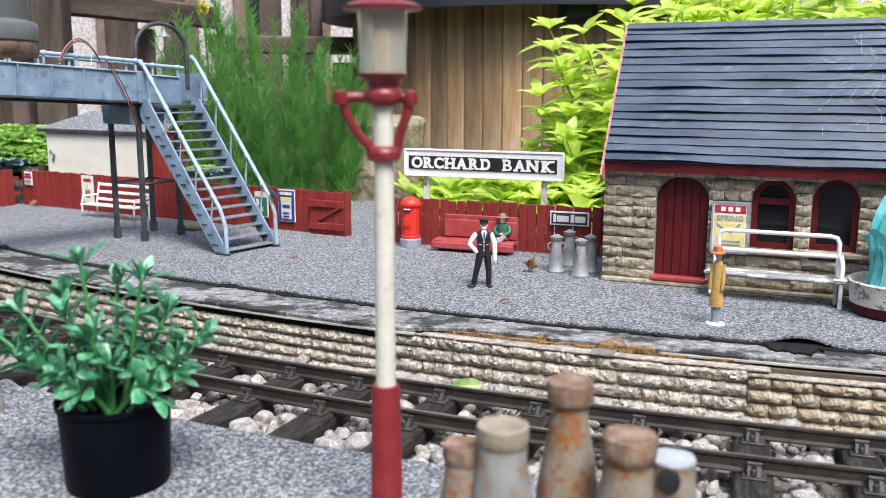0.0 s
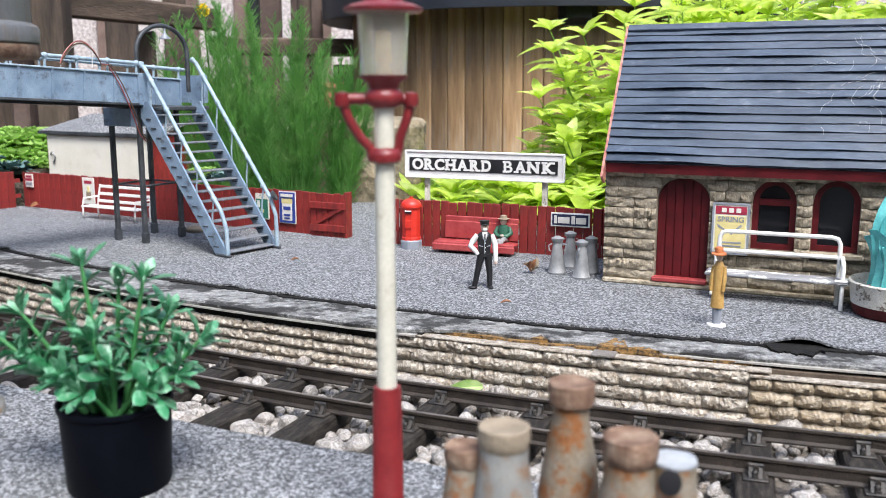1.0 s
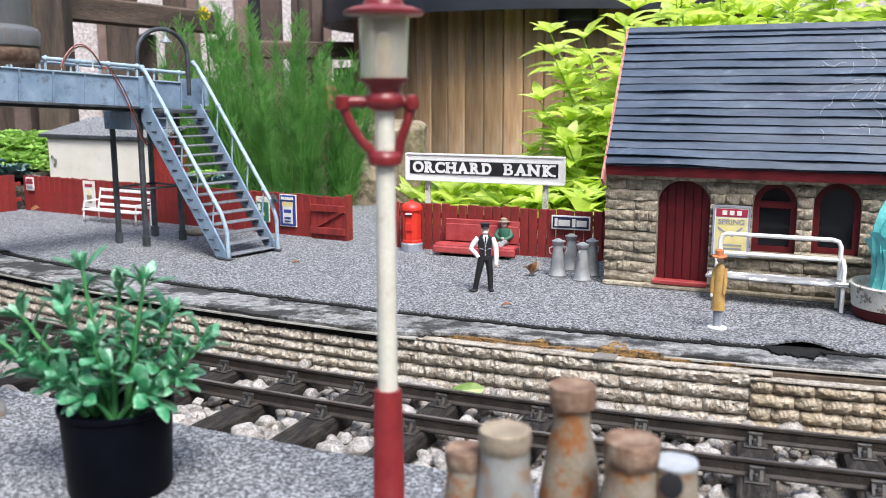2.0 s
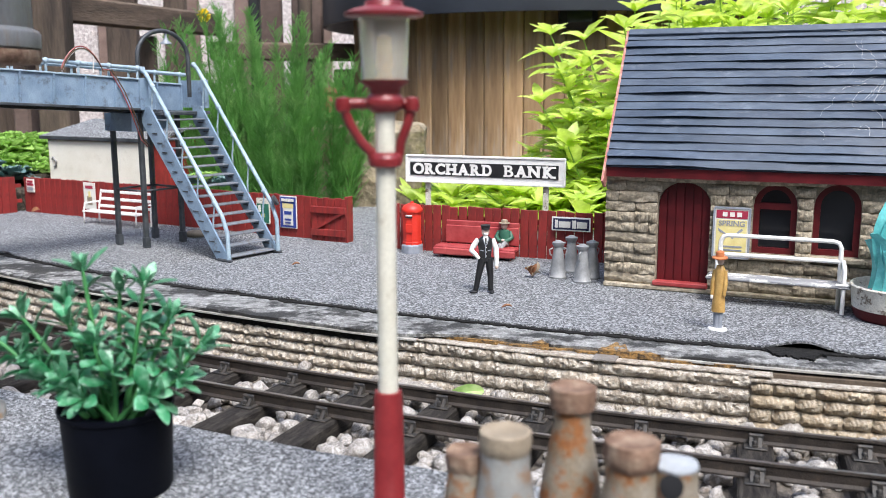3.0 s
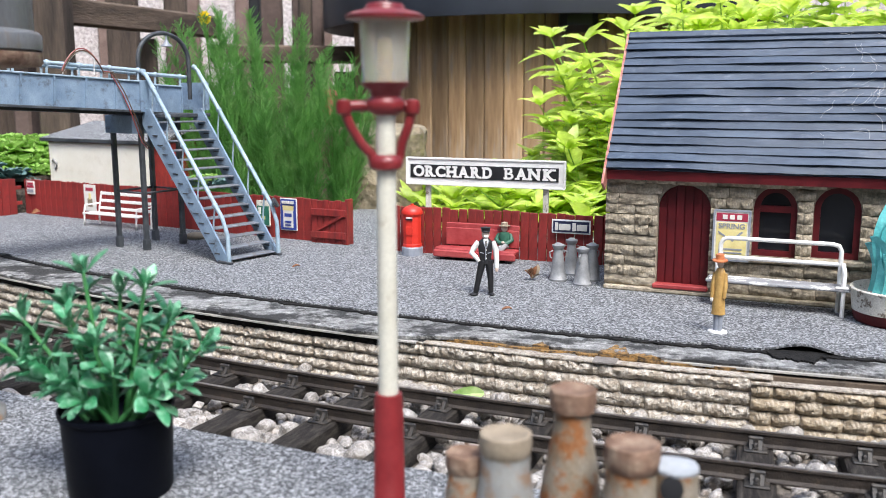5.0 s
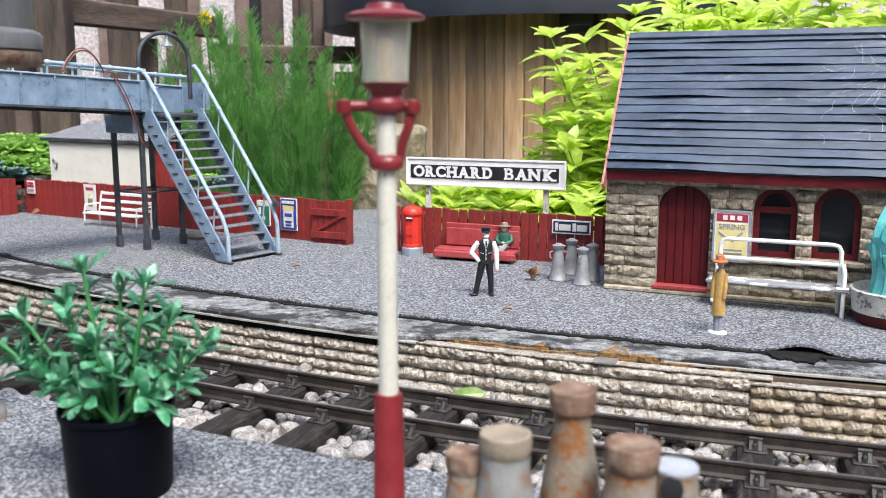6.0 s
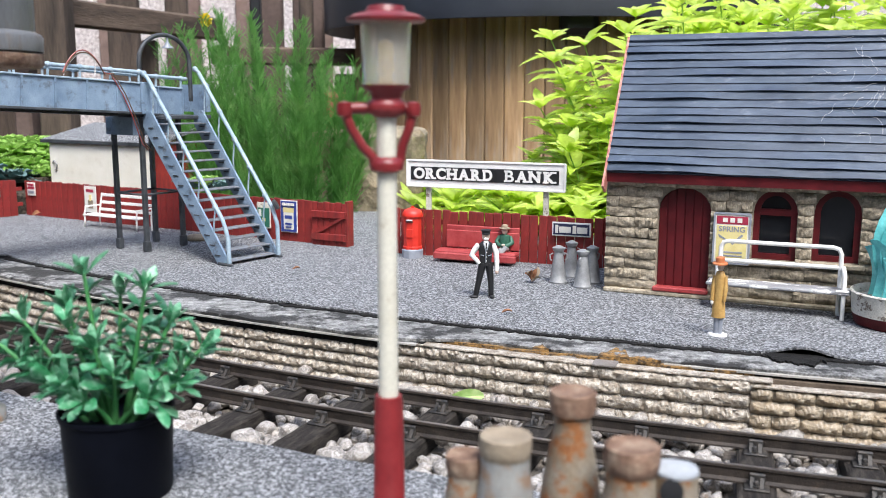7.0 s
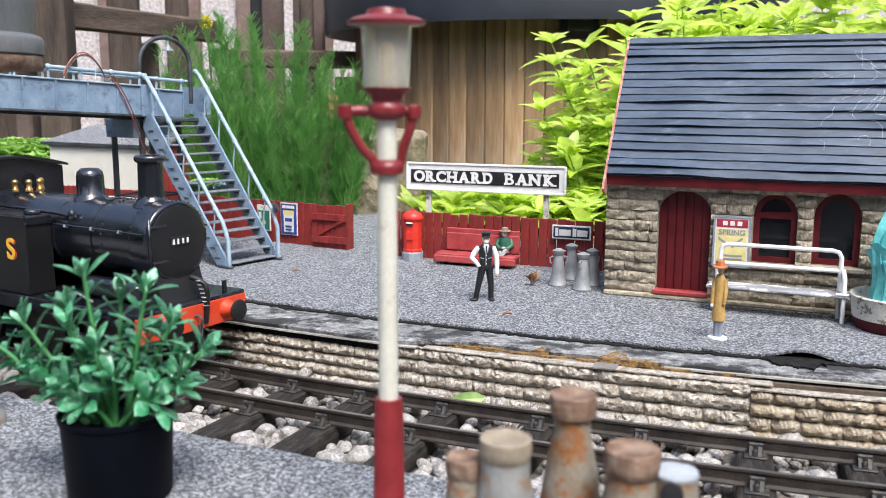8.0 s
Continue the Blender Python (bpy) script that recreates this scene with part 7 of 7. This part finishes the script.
def build_engine():
    """Black tank engine; x forward from the buffer faces, y to its left, z up from the rail."""
    e = thing("steam_engine", pose(0, 0, RAIL_Z) @ Matrix.Scale(0.93, 4), "satin black tank engine with a red buffer beam", "locomotive")
    turn = Matrix(((0, 0, 1, 0), (0, 1, 0, 0), (-1, 0, 0, 0), (0, 0, 0, 1)))

    def along(x0, z, prof, seg=36):
        """Turned round the engine's length; prof of (radius, distance ahead of x0)."""
        bm2 = bmesh.new()
        lathe(bm2, prof, seg, pose(x0, 0, z) @ turn)
        return bm2
    ZC, R = 0.0985, 0.0300
    # frames, footplate, beam
    bm = bmesh.new()
    box(bm, -0.300, -0.0135, -0.0535, 0.0535, 0.0515, 0.0545, bevel=0.0004)
    foot = part("footplate", bm, M["loco"], e)
    for y in (-0.0530, 0.0530):
        bm = bmesh.new()
        box(bm, -0.300, -0.018, y - 0.0006, y + 0.0006, 0.0440, 0.0516)
        part("valance", bm, M["loco"], foot)
    bm = bmesh.new()
    box(bm, -0.290, -0.022, -0.017, 0.017, 0.020, 0.0515)
    part("frame", bm, M["locodull"], e)
    bm = bmesh.new()
    box(bm, -0.0165, -0.0130, -0.0540, 0.0540, 0.0325, 0.0515, bevel=0.0004)
    beam = part("buffer_beam", bm, M["beamred"], e, "vermilion red buffer beam")
    for y in (-0.0325, 0.0325):
        bm = along(-0.0130, 0.0428, [(0.0, 0), (0.0075, 0), (0.0070, 0.002), (0.0052, 0.0045), (0.0048, 0.0095), (0, 0.0095)], 20)
        bmesh.ops.translate(bm, vec=(0, y, 0), verts=bm.verts[:])
        bf = part("buffer", bm, M["beamred"], beam)
        bm = along(-0.0130, 0.0428, [(0.0, 0.0092), (0.003, 0.0092), (0.003, 0.0115), (0.0082, 0.0118), (0.0086, 0.0132), (0.0070, 0.0142), (0, 0.0148)], 22)
        bmesh.ops.translate(bm, vec=(0, y, 0), verts=bm.verts[:])
        part("buffer_head", bm, M["locodull"], bf)
    bm = bmesh.new()
    tube(bm, [(-0.0145, 0, 0.043), (-0.009, 0, 0.044), (-0.006, 0, 0.041), (-0.007, 0, 0.037), (-0.010, 0, 0.037)], 0.0012, 8)
    tube(bm, [(-0.008, -0.0015, 0.038), (-0.007, -0.002, 0.031), (-0.008, 0, 0.027), (-0.009, 0.002, 0.031), (-0.008, 0.0015, 0.038)], 0.0009, 6)
    tube(bm, [(-0.008, 0, 0.029), (-0.008, 0.002, 0.024), (-0.009, 0, 0.019), (-0.008, -0.002, 0.024), (-0.008, 0, 0.029)], 0.0009, 6)
    part("coupling", bm, M["darksteel"], beam, "steel hook and chain")
    bm = bmesh.new()
    pts = [(-0.013, 0.010, 0.036), (-0.011, 0.010, 0.050), (-0.010, 0.010, 0.060), (-0.011, 0.009, 0.066), (-0.017, 0.007, 0.070), (-0.022, 0.006, 0.071)]
    tube(bm, pts, 0.0022, 8)
    pipe = part("vacuum_pipe", bm, M["locodull"], beam)
    for k in range(7):
        bm = bmesh.new()
        a, b = pts[2], pts[4]
        q = k / 6
        lathe(bm, [(0.0022, -0.0005), (0.0029, 0), (0.0022, 0.0005)], 10, pose(-0.0115 - 0.004 * q * q, 0.0100 - 0.0025 * q, 0.050 + 0.019 * q))
        part("hose_ring", bm, M["greypaint"], pipe)
    for y, x in ((-0.036, -0.018), (0.036, -0.018)):
        bm = bmesh.new()
        box(bm, x - 0.0009, x + 0.0009, y - 0.0018, y + 0.0018, 0.0545, 0.0640)
        part("lamp_iron", bm, M["locodull"], foot)
    # smokebox, boiler
    bm = along(FRONT - 0.020, ZC, [(R - 0.002, 0.0), (R + 0.0004, 0.0), (R + 0.0006, 0.0180), (R - 0.0004, 0.0196), (R - 0.003, 0.0200), (0.0, 0.0200)])
    sb = part("smokebox", bm, M["loco"], e)
    bm = along(FRONT, ZC, [(0.0270, -0.0006), (0.0270, 0.0006), (0.0250, 0.0012), (0.0150, 0.0020), (0.0, 0.0024)])
    door = part("smokebox_door", bm, M["locodull"], sb)
    for z in (0.013, -0.013):
        bm = bmesh.new()
        box(bm, FRONT, FRONT + 0.0018, -0.026, 0.010, ZC + z - 0.0011, ZC + z + 0.0011, bevel=0.0003)
        part("hinge_strap", bm, M["loco"], door)
    bm = bmesh.new()
    tube(bm, [(FRONT + 0.001, -0.0275, ZC - 0.020), (FRONT + 0.0015, -0.0280, ZC + 0.020)], 0.0012, 6)
    part("hinge_post", bm, M["loco"], door)
    bm = bmesh.new()
    box(bm, FRONT + 0.0016, FRONT + 0.0030, -0.0095, 0.0095, ZC - 0.0025, ZC + 0.0042, bevel=0.0002)
    plate = part("plate", bm, M["black"], door)
    for y in (-0.0068, -0.0026, 0.0022, 0.0068):
        bm = bmesh.new()
        box(bm, FRONT + 0.0028, FRONT + 0.0034, y - 0.0009, y + 0.0009, ZC - 0.0012, ZC + 0.0026)
        part("plate_bar", bm, M["white"], plate)
    bm = along(-0.226, ZC, [(0.0, 0), (R - 0.0012, 0.0), (R - 0.0012, 0.179), (0, 0.179)])
    boiler = part("boiler", bm, M["loco"], e)
    for x in (FRONT - 0.062, FRONT - 0.0205, FRONT - 0.105):
        bm = along(x, ZC, [(R - 0.0014, -0.0014), (R - 0.0005, -0.0013), (R - 0.0005, 0.0013), (R - 0.0014, 0.0014)])
        part("boiler_band", bm, M["loco"], boiler)
    rb = bmesh.new()
    ball(rb, 0.00085, pose(0, 0, 0), 6, 4)
    rivet = mesh_of("rivet", rb, M["loco"])
    for x, rad in ((FRONT - 0.0020, R + 0.0006), (FRONT - 0.0180, R + 0.0005), (FRONT - 0.0500, R - 0.0011)):
        for i in range(30):
            a = radians(-20 + 220 * i / 29)
            piece("rivet", rivet, sb if x > FRONT - 0.03 else boiler, pose(x, rad * math.cos(a), ZC + rad * math.sin(a)))
    # saddle with sloping front
    bm = bmesh.new()
    prism(bm, [(FRONT - 0.022, 0.0545), (FRONT + 0.006, 0.0545), (FRONT - 0.001, 0.074), (FRONT - 0.002, ZC - 0.015), (FRONT - 0.022, ZC - 0.015)], -0.022, 0.022)
    part("saddle", bm, M["locodull"], e)
    for s in (-1, 1):
        bm = bmesh.new()
        box(bm, FRONT - 0.070, FRONT - 0.010, s * 0.026 - 0.006, s * 0.026 + 0.006, 0.0545, 0.0700, bevel=0.003)
        part("splasher", bm, M["loco"], e)
    # chimney, dome, safety valves
    bm = bmesh.new()
    lathe(bm, [(0.0150, -0.004), (0.0122, 0.0002), (0.0104, 0.0022), (0.0096, 0.005), (0.0092, 0.0285), (0.0112, 0.0297), (0.0118, 0.0320), (0.0108, 0.0338), (0.0094, 0.0342), (0.0080, 0.0338), (0.0076, 0.020)], 28, pose(FRONT - 0.0255, 0, ZC + R - 0.0010))
    part("chimney", bm, M["loco"], e)
    bm = bmesh.new()
    lathe(bm, [(0.0150, -0.004), (0.0124, 0.0004), (0.0106, 0.0022), (0.0104, 0.0155), (0.0096, 0.0195), (0.0066, 0.0220), (0, 0.0226)], 28, pose(FRONT - 0.094, 0, ZC + R - 0.0015))
    part("dome", bm, M["loco"], e)
    for x, y in ((-0.192, 0.005), (-0.192, -0.005), (-0.200, 0.012), (-0.200, -0.012)):
        bm = bmesh.new()
        lathe(bm, [(0.0036, 0), (0.0036, 0.003), (0.0026, 0.004), (0.0026, 0.0085), (0.0034, 0.0090), (0.0034, 0.0105), (0.0022, 0.0125), (0, 0.013)], 14, pose(x, y, ZC + R - 0.0015) @ Matrix.Scale(0.8, 4))
        part("safety_valve", bm, M["brass"], e, "polished brass valve")
    # side tanks, rails along the boiler
    for s in (-1, 1):
        bm = bmesh.new()
        box(bm, -0.222, -0.135, s * 0.0390 - 0.0120, s * 0.0390 + 0.0120, 0.0545, 0.1150, bevel=0.0010)
        tank = part("side_tank", bm, M["locodull"], e)
        bm = bmesh.new()
        box(bm, -0.222, -0.1345, s * 0.0510 - 0.0007, s * 0.0510 + 0.0007, 0.1140, 0.1158)
        part("beading", bm, M["loco"], tank)
        bm = bmesh.new()
        lathe(bm, [(0.0062, 0), (0.0062, 0.003), (0.005, 0.0042), (0, 0.0044)], 18, pose(-0.143, s * 0.038, 0.115))
        part("filler_cap", bm, M["loco"], tank)
        bm = bmesh.new()
        tube(bm, [(-0.128, s * 0.0305, 0.108), (-0.060, s * 0.0310, 0.1075), (FRONT - 0.002, s * 0.0315, 0.1070)], 0.0008, 6)
        part("handrail", bm, M["loco"], e)
        for x in (-0.115, -0.085, -0.055):
            bm = bmesh.new()
            tube(bm, [(x, s * 0.0285, 0.1065), (x, s * 0.0318, 0.1075)], 0.0013, 6)
            part("handrail_knob", bm, M["greypaint"], e)
        bm = bmesh.new()
        tube(bm, [(-0.100, s * 0.046, 0.064), (-0.085, s * 0.047, 0.062), (-0.070, s * 0.045, 0.056)], 0.0010, 6)
        part("oil_pipe", bm, M["greypaint"], e)
        # feed pipe along the tank top and a clack valve on the boiler side
        bm = bmesh.new()
        tube(bm, [(-0.222, s * 0.031, 0.1185), (-0.165, s * 0.0315, 0.1180), (-0.128, s * 0.0300, 0.1165), (-0.112, s * 0.0262, 0.1145)], 0.0013, 7)
        part("feed_pipe", bm, M["loco"], e)
        bm = bmesh.new()
        lathe(bm, [(0.0, -0.003), (0.0030, -0.0026), (0.0034, 0), (0.0026, 0.003), (0.0014, 0.0046), (0, 0.0048)], 12, pose(-0.112, s * 0.0262, 0.1150))
        part("clack_valve", bm, M["loco"], e)
        bm = bmesh.new()
        box(bm, -0.1352, -0.1338, s * 0.0390 - 0.0115, s * 0.0390 + 0.0115, 0.1085, 0.1105)
        part("beading", bm, M["loco"], tank)
    text_mesh("letter", "S", 0.0225, M["gold"], e, pose(-0.1530, -0.0516, 0.0885), 0.0003, "yellow shaded letter")
    text_mesh("letter_shade", "S", 0.0225, M["letterred"], e, pose(-0.1516, -0.0511, 0.0879), 0.0003, "red letter shade")
    # cab
    cab = bmesh.new()
    roofline = [(y, 0.1440 + 0.0085 * (1 - (y / 0.052) ** 2)) for y in [0.052 - 0.104 * i / 16 for i in range(17)]]
    swap = Matrix(((0, 1, 0, 0), (1, 0, 0, 0), (0, 0, 1, 0), (0, 0, 0, 1)))
    ring = [(-0.052, 0.112), (0.052, 0.112)] + roofline
    prism(cab, ring, -0.2270, -0.2240, swap)
    c = part("cab", cab, M["loco"], e)
    bm = bmesh.new()
    prism(bm, [(y * 1.06, z + 0.0005) for y, z in roofline] + [(y * 1.06, z + 0.0022) for y, z in roofline[::-1]], -0.296, -0.2200, swap)
    part("cab_roof", bm, M["locodull"], c)
    for y in (-0.018, 0.018):
        bm = along(-0.2242, 0.133, [(0, 0), (0.0068, 0), (0.0068, 0.0012), (0, 0.0013)], 20)
        bmesh.ops.translate(bm, vec=(0, y, 0), verts=bm.verts[:])
        part("spectacle", bm, M["pane"], c)
    for s in (-1, 1):
        bm = bmesh.new()
        box(bm, -0.294, -0.224, s * 0.0510 - 0.0008, s * 0.0510 + 0.0008, 0.0545, 0.108)
        box(bm, -0.236, -0.224, s * 0.0510 - 0.0008, s * 0.0510 + 0.0008, 0.108, 0.1445)
        box(bm, -0.294, -0.281, s * 0.0510 - 0.0008, s * 0.0510 + 0.0008, 0.108, 0.1445)
        part("cab_side", bm, M["locodull"], c)
    bm = bmesh.new()
    box(bm, -0.2960, -0.2930, -0.051, 0.051, 0.0545, 0.1440)
    part("bunker", bm, M["locodull"], c)
    # wheels
    wheels = []
    for x in (-0.075, -0.150, -0.230):
        for s in (-1, 1):
            bm = bmesh.new()
            lathe(bm, [(0.0, -0.0022), (0.006, -0.0026), (0.0065, -0.0012), (0.019, -0.0012), (0.0195, -0.0024), (0.0232, -0.0024), (0.0232, 0.0016), (0.0255, 0.0022), (0.0255, 0.0034), (0.0, 0.0034)], 28, pose(0, 0, 0, -90 * s, 0, 0))
            box(bm, -0.018, -0.007, -0.0018, 0.0018, -0.003, 0.003)
            w = part("wheel", bm, M["locodull"], e)
            w.location = (x, s * 0.0263, 0.0232)
            for k in range(10):
                sp = bmesh.new()
                box(sp, 0.0055, 0.0200, -0.0022, 0.0010, -0.0011, 0.0011, pose(0, 0, 0, 0, 36 * k, 0))
                part("spoke", sp, M["loco"], w)
            wheels.append((w, x, s))
    return e, wheels


ENGINE, WHEELS = build_engine()


def gone(t):
    """How far the buffers have come along the line, in metres."""
    marks = ((0.0, -2.500), (7.0, -0.314), (7.2, -0.252), (7.4, -0.186), (7.6, -0.120), (7.8, -0.054), (8.0, 0.012))
    for (a, p), (b, q) in zip(marks, marks[1:]):
        if t <= b:
            return p + (q - p) * (t - a) / (b - a)
    return marks[-1][1]


def motions():
    """The engine comes along the curve; its wheels roll."""
    rows = []
    for i in range(81):
        t = i * 0.1
        th = -117.139 + math.degrees((gone(t - 0.057 * min(1, max(0, (8 - t) / 0.6))) - 0.0005) / R_MID)
        p = arc(R_MID, th, RAIL_Z)
        rows.append((t, pose(p.x, p.y, p.z, 0, 0, th + 86.5)))
    walk(ENGINE, rows)
    for w, x, s in WHEELS:
        walk(w, [(i / 15, pose(x, s * 0.0263, 0.0232, 0, math.degrees(gone(i / 15) / 0.0216), 0)) for i in range(121)])


motions()
